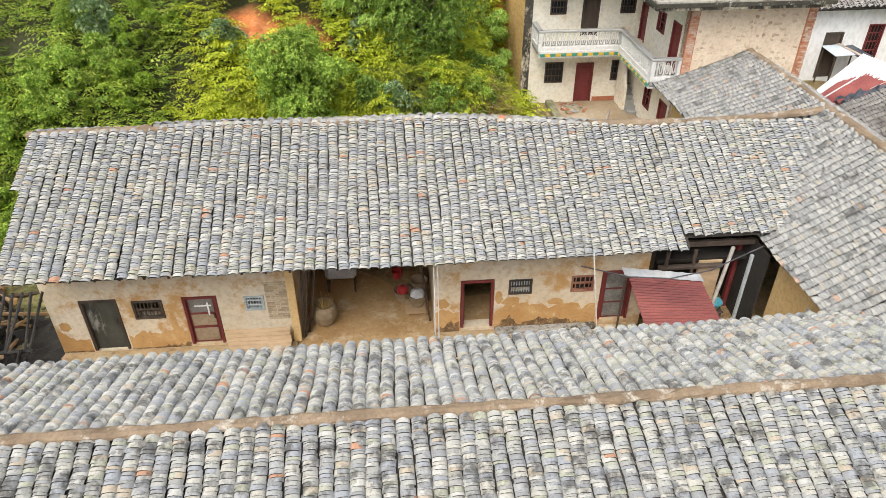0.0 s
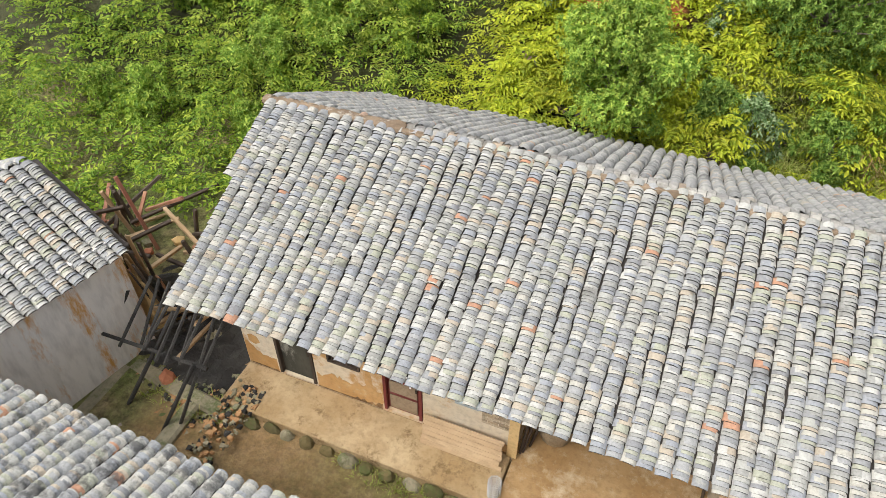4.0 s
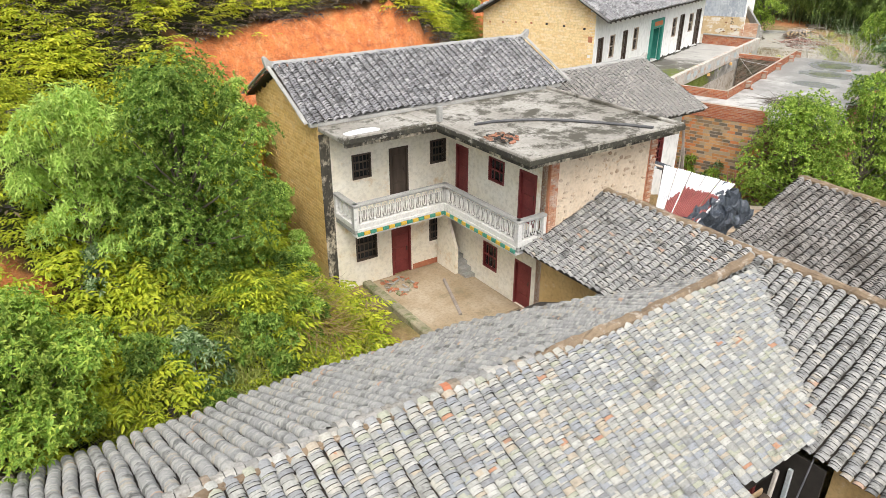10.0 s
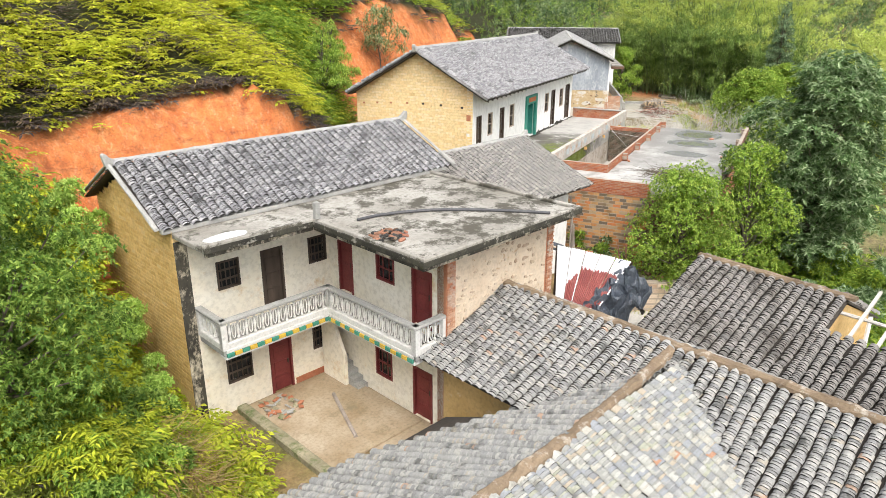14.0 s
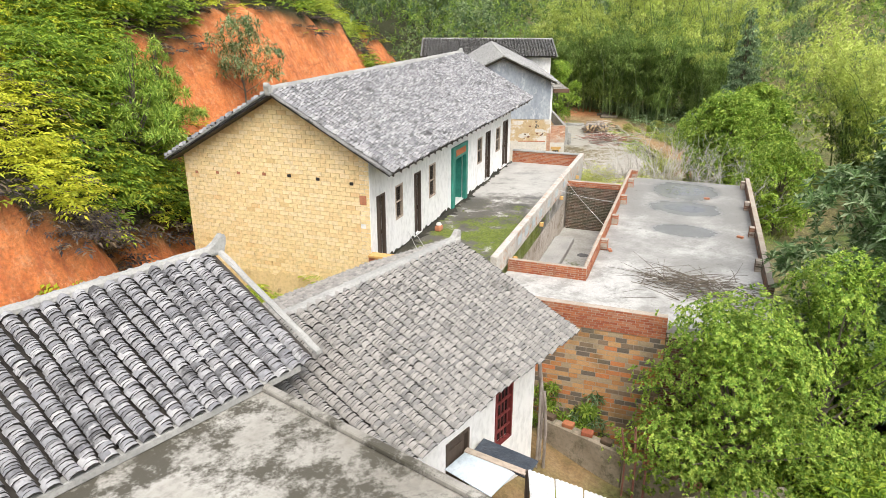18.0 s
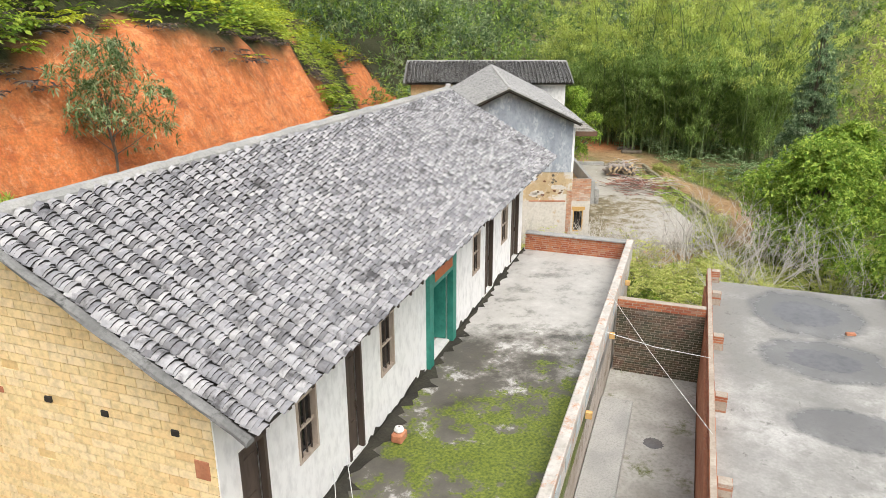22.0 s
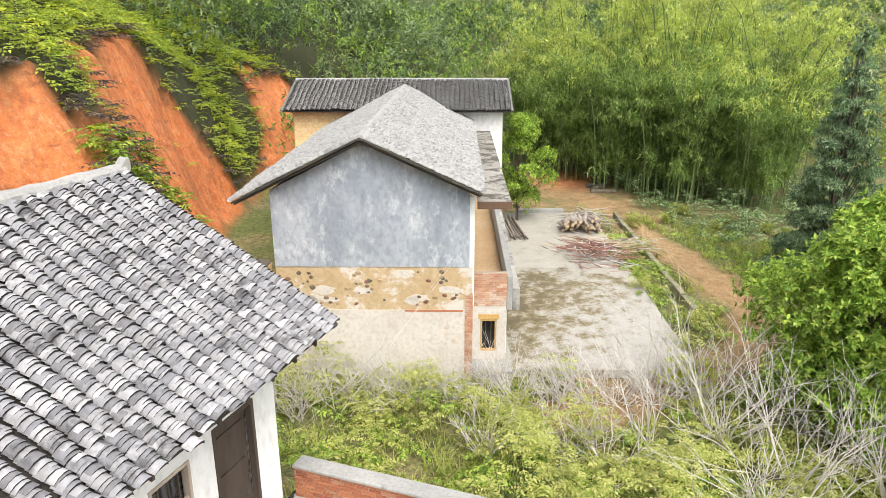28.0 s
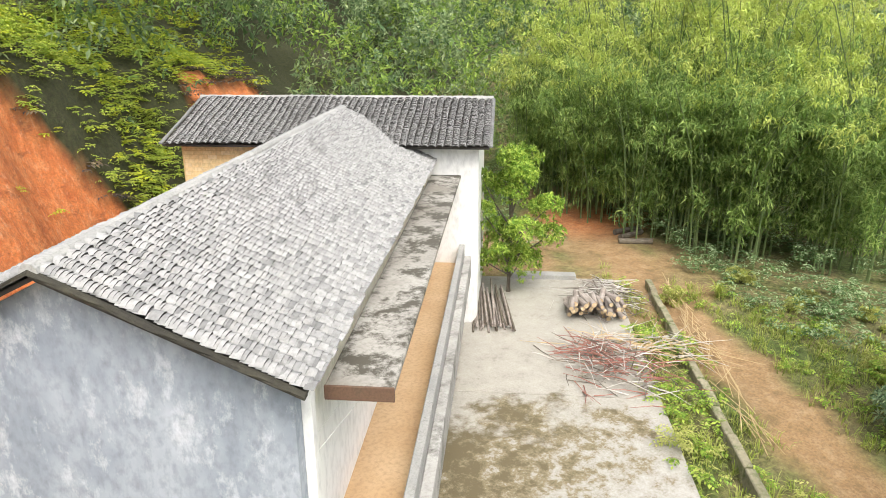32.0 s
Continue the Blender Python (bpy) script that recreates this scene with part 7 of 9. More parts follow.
plant("tree", "round bright green tree beside the brick wall", 24.3, 27.4, 5.6, 3.2, M_GREEN, (0.092, 0.054), 10500, seed=4, lobes=44, crown0=0.10)
plant("tree", "taller bright green tree behind the round one", 26.8, 25.9, 6.8, 2.3, M_GREEN, (0.092, 0.054), 5600, seed=14, lobes=30, crown0=0.15)
plant("tree", "broad bushy green tree by the waste ground", 53.6, 39.4, 6.3, 4.1, M_GREEN, (0.17, 0.085), 8600, seed=5, lobes=46, crown0=0.10, trunk=0.16)
plant("tree", "low leafy tree at the edge of the waste ground", 49.6, 34.6, 5.0, 3.0, M_GREEN, (0.17, 0.08), 3600, seed=25, lobes=26, crown0=0.10)
plant("evergreen_tree", "evergreen tree with pale whorled leaves by the waste ground", 59.4, 39.6, 7.2, 2.8, M_GREEN, (0.30, 0.09), 2800, seed=15, lobes=26, per=8)
plant("citrus_tree", "dense dark green citrus tree by the far house", 64.6, 60.3, 6.6, 2.5, M_GREEN, (0.16, 0.07), 3200, seed=6, lobes=18, crown0=0.2)
plant("conifer", "tall dark blue-green conifer", 66.6, 43.8, 12.4, 2.5, M_CONIFER, (0.22, 0.06), 5600, seed=7, lobes=64, per=7, cone=True, crown0=0.08)
plant("pine", "thin young tree with feathery grey-green leaves on the red bank", 27.2, 54.0, 4.6, 2.5, M_DGREEN, (0.24, 0.05), 1000, seed=8, lobes=14, crown0=0.35, trunk=0.06)
plant("pine", "young feathery green pine beside the mud brick gable", 19.3, 48.6, 5.4, 2.0, M_GREEN, (0.24, 0.04), 1500, seed=19, lobes=20, cone=True, per=7)
plant("pine", "young feathery green pine on the slope behind the gable", 21.4, 50.9, 4.6, 1.7, M_GREEN, (0.24, 0.04), 1200, seed=20, lobes=18, cone=True, per=7)
grown = random.Random(4)
for u, v, tall, r in ((-4.3, 10.6, 3.6, 1.3), (-4.1, 8.2, 3.2, 1.2), (-4.2, 6.0, 2.2, 1.0)):
    p = FB @ Vector((u, v, 0))
    plant("shrub", "light green bush crowding the mud brick gable", p.x, p.y, tall, r, M_LIME, (0.13, 0.055), 1700, seed=int(30 - v), lobes=14, cat="shrub", trunk=0.05, crown0=0.1, group="gable bushes", limbs=False)
for k in range(42):
    x, y = grown.uniform(-24, 1.5), grown.uniform(24.6, 36)
    r = grown.uniform(0.7, 1.5)
    plant("shrub", "leafy green shrub on the slope", x, y, r * 1.5, r, (M_GREEN, M_SHADE, M_DGREEN)[k % 3], (0.14, 0.055), int(480 * r), seed=30 + k, lobes=8, cat="shrub", trunk=0.04, crown0=0.1, group="slope shrubs", limbs=False)
for k, (x, y, r) in enumerate(((-2.6, 25.6, 1.1), (0.4, 25.9, 1.2), (1.6, 27.0, 1.0), (-1.2, 24.8, 0.8), (1.9, 28.9, 1.1))):
    plant("shrub", "leafy mid green shrub below the large tree", x, y, r * 1.5, r, M_MIDGREEN, (0.13, 0.055), int(800 * r), seed=570 + k, lobes=10, cat="shrub", trunk=0.04, crown0=0.05, group="slope shrubs", limbs=False)
for k in range(22):
    x, y = grown.uniform(-24, -12.5), grown.uniform(12, 27)
    r = grown.uniform(0.8, 1.6)
    if x > -19.5 and y < 18.5:
        continue
    plant("shrub", "dark green bramble shrub beside the farmhouse gable", x, y, r * 1.6, r, M_GREEN, (0.16, 0.06), int(430 * r), seed=70 + k, lobes=8, cat="shrub", trunk=0.04, crown0=0.05, group="slope shrubs", limbs=False)


def bamboo(x, y, height, spread, seed, n=26, young=0.55, text="tall clump of yellow-green bamboo with feathery leaves"):
    """Arching culms with drooping sprays of leaves; above a share of the height (young) they take a lit yellow, below
    it a shaded green.
    """
    g = random.Random(seed)
    gg = np.random.default_rng(seed)
    t = thing("bamboo_clump", text, "bamboo", pose(x, y, base(x, y)), "bamboo grove")
    sprays, ways, high = [], [], []
    for k in range(n):
        a, r = g.uniform(0, math.tau), spread * math.sqrt(g.uniform(0, 1)) * 0.45
        h, lean = height * g.uniform(0.68, 1.08), g.uniform(0.06, 0.42) * height
        p0 = Vector((math.cos(a) * r, math.sin(a) * r, -0.3))
        b = a + g.uniform(-0.7, 0.7)
        o = Vector((math.cos(b), math.sin(b), 0))
        at_q = lambda q: p0 + o * (lean * q ** 2.4) + Vector((0, 0, h * (q - 0.16 * q ** 4)))
        part("culm", tube(bmesh.new(), [at_q(q) for q in (0, 0.25, 0.5, 0.75, 1)], [0.055, 0.05, 0.04, 0.025, 0.008], 5), M_CULM, t)
        for q in np.linspace(0.26, 1.0, 11):
            c = np.array(at_q(min(1.0, q + g.uniform(-0.03, 0.03))))
            th = g.uniform(0, math.tau)
            w = np.array([math.cos(th), math.sin(th), g.uniform(-0.5, 0.15)])
            reach = g.uniform(0.3, 1.25) * (1.15 - 0.5 * q)
            sprays.append(c + w * reach), ways.append(w), high.append(q * h / height + 0.12 * gg.normal())
    sprays, ways, high = np.array(sprays), np.array(ways), np.array(high)
    m = 18
    along = gg.uniform(-0.9, 0.6, (len(sprays), m, 1))
    c = sprays[:, None] + ways[:, None] * along + gg.normal(0, 0.17, (len(sprays), m, 3)) - np.array((0, 0, 1.0)) * (np.abs(along) * 0.25)
    d = ways[:, None] * 0.8 + gg.normal(0, 0.7, (len(sprays), m, 3)) + np.array((0, 0, -0.55))
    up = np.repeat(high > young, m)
    c, d = c.reshape(-1, 3), d.reshape(-1, 3)
    # Light put into leaf colour: yellow lit tops, dark green shaded sprays below.
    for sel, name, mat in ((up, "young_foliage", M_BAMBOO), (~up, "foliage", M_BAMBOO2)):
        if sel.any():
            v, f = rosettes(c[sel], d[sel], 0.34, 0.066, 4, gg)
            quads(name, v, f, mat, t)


M_CULM = mottled("green bamboo culm", (0.10, 0.15, 0.05), (0.20, 0.25, 0.10), 1.0, 8)
for k, (x, y, h) in enumerate(((79.8, 70.5, 11), (78.2, 65.6, 12.5), (77.4, 61.0, 12.0), (77.6, 56.4, 12.5), (79.8, 52.0, 11.0))):
    bamboo(x, y, h, 5.0, 100 + k, 26, 0.92, "dense green bamboo clump with bare lower stems")
for k, (x, y, h) in enumerate(((84.5, 69.5, 18), (82.4, 64.0, 19.5), (82.0, 58.5, 20), (83.5, 53.0, 17.5), (88.0, 62.0, 22), (88.5, 70.0, 19), (90.0, 54.0, 19), (62.5, 30.5, 12), (67.0, 34.0, 13), (58.0, 27.5, 12))):
    bamboo(x, y, h, 5.0, 120 + k, 20, 0.55)


def woods():
    """Far wooded hills: crowns of leaves over the rising ground."""
    x, y = rng.uniform(20, 150, 1250), rng.uniform(20, 150, 1250)
    z, up, clay = ground_at(x, y)
    far = np.hypot(x - 45, y - 40)
    g = local_of(np.stack([x, y, z], 1), FG)
    ok = (clay < 0.1) & (((up > 16) & (far > 30)) | ((up <= 0) & ((far > 44) | ((y < 30) & (x > 33) & (far > 14)) | ((x > 63) & (y < 41)) | ((x > 58) & (y < 36)))) | ((up > 3) & (x > 52)))
    ok &= ~((x > 46) & (x < 76) & (y > 40.5) & (y < 66)) & (near_line(x, y, PATH_LINE) > 5) & ~((x < 70) & (y < 5))
    ok &= ~((x > 66) & (x < 100) & (y > 34) & (y < 49))
    ok &= (far < 115) & (y > 22 + (x - 45) * 0.12) & (y < 60 + (x - 20) * 3)
    x, y, z, far = x[ok], y[ok], z[ok], far[ok]
    hgt, rad = rng.uniform(5, 12, len(x)), rng.uniform(2.0, 4.2, len(x))
    per = 58
    n = len(x) * per
    d = rng.normal(0, 1, (n, 3))
    d /= np.linalg.norm(d, axis=1, keepdims=True)
    d[:, 2] = np.abs(d[:, 2]) * np.where(rng.uniform(0, 1, n) < 0.85, 1, -1)
    bulge = 1 + 0.22 * np.sin(d[:, 0] * 6 + np.repeat(x, per)) * np.sin(d[:, 1] * 6 + np.repeat(y, per))
    c = np.stack([np.repeat(x, per), np.repeat(y, per), np.repeat(z + hgt * 0.5, per)], 1) + d * np.stack([np.repeat(rad, per), np.repeat(rad, per), np.repeat(hgt * 0.52, per)], 1) * (rng.uniform(0.82, 1.04, n) * bulge)[:, None]
    dd = d + rng.normal(0, 0.5, (n, 3))
    east = (y < 50) & (x > 36) & (rng.uniform(0, 1, len(x)) < 0.75)
    kind = np.repeat(np.where(east, 3, rng.integers(0, 3, len(x))), per)
    for i, (mat, lab) in enumerate(((M_WOODS3, "dark green woods on the far slopes"), (M_WOODS, "grey-green woods on the far slopes"), (M_WOODS2, "green woods on the far slopes"), (M_BAMBOO, "pale bamboo woods on the far slopes"))):
        q = kind == i
        close = q & (np.hypot(c[:, 0] - 50, c[:, 1] - 45) < 52)
        away = q & ~close
        v, f = rosettes(c[away], dd[away], 0.60, 0.24, 4)
        stuff("woods", lab, "woods", v, f, mat)
        v, f = rosettes(np.repeat(c[close], 2, 0) + rng.normal(0, 0.25, (2 * close.sum(), 3)), np.repeat(dd[close], 2, 0), 0.42, 0.16, 4)
        stuff("woods", lab.replace("far slopes", "slopes above the red bank"), "woods", v, f, mat)


woods()
under = scatter(900, 70, 90, 44, 78, lambda x, y, z, up, clay: (near_line(x, y, PATH_LINE) > 2.6) & (y < 80) & (fuzz(x, y, 2.5) > -0.5))
v, f = fronds(under, 6, 0.55, 4, rise=1.1, wide=0.14, lift=0.6)
stuff("undergrowth", "dark green undergrowth beneath the bamboo", "undergrowth", v, f, M_DGREEN)


def bare_bush(x, y, size, seed):
    g = random.Random(seed)
    t = thing("bare_bush", "leafless grey twiggy bush on waste ground", "bush", pose(x, y, base(x, y)), "bare bushes")
    for k in range(12):
        a = g.uniform(0, math.tau)
        p = Vector((g.uniform(-0.2, 0.2), g.uniform(-0.2, 0.2), -0.1))
        d = Vector((math.cos(a) * g.uniform(0.3, 1), math.sin(a) * g.uniform(0.3, 1), g.uniform(0.5, 1.1))).normalized()
        bm = bmesh.new()

        def grow(p, d, ln, r, lev):
            q = p + d * ln * 0.5 + Vector((g.uniform(-1, 1), g.uniform(-1, 1), g.uniform(-0.5, 1))) * ln * 0.08
            e = p + d * ln
            tube(bm, [p, q, e], [r, r * 0.8, r * 0.5], 3)
            if lev:
                for _ in range(3):
                    dd = (d + Vector((g.uniform(-1, 1), g.uniform(-1, 1), g.uniform(-0.6, 0.8))) * 0.8).normalized()
                    grow(q.lerp(e, g.uniform(0, 1)), dd, ln * g.uniform(0.45, 0.75), r * 0.55, lev - 1)
        grow(p, d, size * g.uniform(0.5, 0.8), 0.022, 2)
        part("branch", bm, M_TWIG, t)
    return t


made = [bare_bush(44.8, 46.2, 1.5, 1), bare_bush(46.5, 44.5, 1.8, 2), bare_bush(44.0, 39.6, 2.0, 3)]
large = bare_bush(50.2, 42.0, 3.4, 4)
for k, (x, y) in enumerate(((49.6, 39.8), (49.9, 37.4), (48.6, 43.4), (51.6, 43.2), (47.2, 39.4), (48.0, 36.2))):
    copy_thing(large, pose(x, y, base(x, y), 0, 0, 57 * k))
for k in range(26):
    x, y = grown.uniform(41, 56), grown.uniform(36, 49)
    if k < 16:
        x = 42.2 + k * 0.68
        y = 52.0 - k * 0.55 + grown.uniform(-0.8, 0.5)
    q = np.array([[x, y, 0.0]])
    if clear_of_buildings(q)[0]:
        copy_thing(made[k % 3], pose(x, y, base(x, y), 0, 0, grown.uniform(0, 360)))
# ---- things of the farmhouse yard ----
def at(m, u, v, z, turn=0.0):
    return m @ pose(u, v, z, 0, 0, turn)


M_PLANK = mottled("bleached planks", (0.40, 0.27, 0.15), (0.55, 0.41, 0.26), 1.5, 12, (0.30, 0.20, 0.12), (0.6, 0.75), stretch=(0.3, 1, 1))
M_WALK = mottled("trodden pale earth and cement", (0.34, 0.23, 0.11), (0.52, 0.40, 0.24), 0.9, 8, (0.17, 0.11, 0.045), (0.55, 0.66), relief=0.7, third=1.6)
M_MUDDY = mottled("wet mossy mud", (0.10, 0.085, 0.035), (0.19, 0.145, 0.06), 0.9, 9, (0.09, 0.12, 0.03), (0.48, 0.62), relief=0.8, third=1.2)
M_CHAR = mottled("charred debris", (0.018, 0.017, 0.016), (0.05, 0.047, 0.042), 1.5, 12, (0.13, 0.12, 0.09), (0.62, 0.7), relief=1.0, dist=0.05, third=3)
M_ROCK = mottled("mossy kerb stone", (0.22, 0.20, 0.13), (0.36, 0.32, 0.22), 1.5, 10, (0.10, 0.13, 0.04), (0.50, 0.62))
M_PLASTIC_RED = mottled("red plastic", (0.45, 0.03, 0.04), (0.55, 0.06, 0.06), 3, 20, rough=0.4)
M_PLASTIC_BLUE = mottled("pale blue plastic", (0.10, 0.42, 0.52), (0.16, 0.50, 0.58), 3, 20, rough=0.4)
M_STRAW = mottled("dry straw", (0.50, 0.30, 0.08), (0.62, 0.42, 0.16), 3, 25)
M_SACK = mottled("crumpled grey plastic", (0.45, 0.46, 0.48), (0.66, 0.67, 0.68), 3, 14, rough=0.45)
M_BASKET = mottled("woven basket", (0.24, 0.18, 0.11), (0.36, 0.28, 0.18), 4, 40)
M_SKYSHEET = mottled("pale blue plastic", (0.52, 0.62, 0.70), (0.66, 0.72, 0.76), 1.5, 9, rough=0.4)
M_TARP = mottled("blue-black plastic sheet", (0.035, 0.045, 0.06), (0.09, 0.105, 0.13), 1.5, 9, rough=0.4, relief=0.8, dist=0.05)
M_JAR = mottled("brown glazed clay", (0.06, 0.035, 0.03), (0.13, 0.07, 0.05), 2, 12, rough=0.35)
M_PIPE = mottled("black plastic pipe", (0.05, 0.05, 0.055), (0.10, 0.10, 0.105), 2, 12, rough=0.5)
M_LOG = mottled("cut grey logs", (0.24, 0.20, 0.17), (0.42, 0.37, 0.33), 2, 16)
M_LOGEND = mottled("sawn log end", (0.52, 0.38, 0.22), (0.64, 0.50, 0.32), 3, 16)
M_REDTWIG = mottled("reddish brushwood", (0.26, 0.10, 0.08), (0.38, 0.18, 0.13), 2, 16)
M_CANE = mottled("dry cane", (0.50, 0.36, 0.18), (0.62, 0.48, 0.28), 2, 16)
M_WIRE = mottled("white cord", (0.60, 0.60, 0.58), (0.72, 0.72, 0.70), 2, 10)
M_YELLOW = mottled("yellow paint", (0.60, 0.38, 0.04), (0.68, 0.46, 0.08), 2, 12, (0.4, 0.3, 0.1), (0.62, 0.75))
M_GREENP = mottled("green paint", (0.04, 0.22, 0.16), (0.07, 0.28, 0.20), 2, 12, (0.2, 0.24, 0.18), (0.62, 0.75))
M_RAIL = mottled("weathered white balusters", (0.58, 0.57, 0.54), (0.70, 0.69, 0.66), 1.5, 14, (0.26, 0.25, 0.23), (0.58, 0.72))
M_WATER = mottled("standing water on cement", (0.12, 0.12, 0.12), (0.17, 0.17, 0.17), 0.8, 6, rough=0.1, relief=0.02)

walk_a = thing("walkway", "worn cement walkway along the farmhouse wall", "walkway", FA, kind="structure")
for row in ((0.3, 7.0, -4.35, -3.102, -0.3, 0.3), (7.002, 11.0, -4.4, -4.302, -0.3, 0.22), (11.002, 17.2, -4.3, -3.102, -0.3, 0.32)):
    part("walkway_slab", boxes(row, r=0.03), M_WALK, walk_a)
kr = random.Random(11)
for k in range(34):
    u = 0.5 + k * 0.5
    w, hgt = kr.uniform(0.3, 0.48), kr.uniform(0.18, 0.30)
    lump = bmesh.new()
    bmesh.ops.create_icosphere(lump, subdivisions=2, radius=0.2)
    for q in lump.verts:
        q.co *= kr.uniform(0.85, 1.15)
        q.co = Vector((q.co.x * w / 0.34, q.co.y * 0.75, q.co.z * 1.2))
    part("kerb_stone", lump, M_MUDDY if k % 3 else M_ROCK, walk_a, "", pose(u + w / 2, -4.45 + kr.uniform(-0.06, 0.06), hgt - 0.24, 0, 0, kr.uniform(-12, 12)))
yard_a = thing("court_floor", "muddy green court floor with a drain channel", "ground", FA, kind="structure")
part("court_earth", boxes((0.4, 19.5, -8.5, -4.56, -0.5, -0.12)), M_MUDDY, yard_a)
part("ruin_floor", boxes((-3.4, 0.398, -8.5, -2.6, -0.5, 0.02)), M_CHAR, yard_a, "black ash and rubble floor of the ruin")


def lathe(profile, sides=14):
    bm = bmesh.new()
    rings = [[bm.verts.new((r * math.cos(k * math.tau / sides), r * math.sin(k * math.tau / sides), z)) for k in range(sides)] for r, z in profile]
    for a, b in zip(rings, rings[1:]):
        for k in range(sides):
            bm.faces.new((a[k], a[(k + 1) % sides], b[(k + 1) % sides], b[k]))
    bm.faces.new(rings[0][::-1])
    return bm


def cord(name, label, pts, r=0.012, material=None, cat="cord"):
    t = part(name, tube(bmesh.new(), pts, r, 5), material or M_WIRE)
    return tagged(t, label, cat)


def vessel(name, label, cat, m, profile, material, extra=None):
    t = thing(name, label, cat, m)
    part("body", lathe(profile), material, t)
    if extra:
        part(extra[0], extra[1], extra[2], t, extra[3] if len(extra) > 3 else "")
    return t


def straw_bunch(n, h, seed):
    g = random.Random(seed)
    bm = bmesh.new()
    for k in range(n):
        a, q = g.uniform(0, math.tau), g.uniform(0.1, 0.4)
        tube(bm, [(0, 0, 0), (math.cos(a) * q * 0.6, math.sin(a) * q * 0.6, h * 0.7), (math.cos(a) * q, math.sin(a) * q, h * g.uniform(0.6, 1))], 0.008, 3)
    return bm


big_pot = [(0.22, 0), (0.34, 0.15), (0.40, 0.4), (0.36, 0.62), (0.30, 0.7), (0.32, 0.74), (0.28, 0.74), (0.27, 0.5), (0.05, 0.3)]
vessel("storage_jar", "large grey clay jar with dry straw inside", "jar", at(FA, 7.75, -2.3, 0.26), big_pot, M_BASKET, ("straw", straw_bunch(30, 1.0, 3), M_STRAW, "orange dry straw"))
basket = [(0.18, 0), (0.26, 0.25), (0.30, 0.42), (0.28, 0.42), (0.2, 0.1), (0.05, 0.06)]
vessel("basket", "round basket holding red plastic things", "basket", at(FA, 10.15, -1.4, 0.26), basket, M_BASKET, ("bowl", lathe([(0.02, 0.3), (0.2, 0.36), (0.17, 0.5), (0.05, 0.56)], 10), M_PLASTIC_RED, "red plastic bowl"))
vessel("basket", "round basket with crumpled grey plastic", "basket", at(FA, 10.6, -1.9, 0.45), basket, M_BASKET, ("plastic_sheet", lathe([(0.05, 0.25), (0.25, 0.4), (0.2, 0.52), (0.08, 0.6)], 7), M_SACK, "crumpled grey plastic"))
vessel("basket", "dark basket by the bay wall", "basket", at(FA, 10.7, -0.9, 0.26), basket, M_BASKET)
stand = thing("bench", "low worn wooden bench in the open bay", "bench", at(FA, 10.55, -1.95, 0.26))
part("top", boxes((-0.35, 0.3, -0.35, 0.35, 0.13, 0.18), r=0.01), M_PLANK, stand)
for a, b in ((-0.3, -0.3), (0.24, -0.3), (-0.3, 0.28), (0.24, 0.28)):
    part("leg", boxes((a, a + 0.06, b, b + 0.06, 0, 0.128)), M_PLANK, stand)
red_pile = thing("red_bucket", "red plastic bucket at the back of the bay", "bucket", at(FA, 10.0, -0.2, 0.26))
part("body", lathe([(0.13, 0), (0.18, 0.32), (0.16, 0.32), (0.11, 0.03)]), M_PLASTIC_RED, red_pile)
mach = thing("farm_machine", "dusty grey hand-cranked farm machine", "machine", at(FA, 8.2, -0.6, 0.26))
part("drum", boxes((-0.5, 0.5, -0.3, 0.3, 0.5, 1.1), r=0.12), M_SACK, mach)
part("hopper", boxes((-0.35, 0.1, -0.25, 0.25, 1.102, 1.45), r=0.05), M_WOOD, mach)
for a, b in ((-0.45, -0.25), (0.4, -0.25), (-0.45, 0.2), (0.4, 0.2)):
    part("leg", boxes((a, a + 0.06, b, b + 0.06, 0, 0.498)), M_WOOD, mach)
for k, (u, v, tilt) in enumerate(((7.2, -2.9, 6), (7.3, -2.7, 9), (7.15, -2.95, 4), (10.95, -2.5, -7))):
    post = part("pole", tube(bmesh.new(), [(0, 0, 0), (0.02, 0, 1.4), (0, 0.03, 2.7)], 0.035, 6), M_WOOD, None, "", at(FA, u, v, 0.26) @ pose(0, 0, 0, 0, tilt, 0))
    tagged(post, "dark wooden pole leaning in the bay", "pole")
plank = thing("plank_stack", "bleached planks leaning on the plaster wall", "planks", at(FA, 0, 0, 0))
for k in range(6):
    part("plank", boxes((5.0 + kr.uniform(-0.04, 0.06), 6.9 + kr.uniform(-0.06, 0.05), -0.012, 0.012, -0.058, 0.058), r=0.006), M_PLANK, plank, "", pose(0, -3.56 + 0.052 * k, 0.38 + k * 0.108, -25, 0, 0))
part("batten", boxes((6.0, 6.06, -0.04, -0.013, 0.0, 0.46)), M_PLANK, plank, "", pose(0, -3.54, 0.36, -25, 0, 0))
net = thing("fence_net", "rolled grey mesh fence at the bay corner", "net", at(FA, 6.95, -4.1, 0.0))
for k in range(9):
    part("strand", tube(bmesh.new(), [(math.cos(q) * 0.14, math.sin(q) * 0.14, 0.06 + k * 0.09) for q in np.linspace(0, 5.6, 10)], 0.012, 4), M_SACK, net)
for k in range(8):
    part("wire", tube(bmesh.new(), [(math.cos(k * 0.8) * 0.14, math.sin(k * 0.8) * 0.14, 0), (math.cos(k * 0.8) * 0.13, math.sin(k * 0.8) * 0.13, 0.85)], 0.008, 4), M_SACK, net)
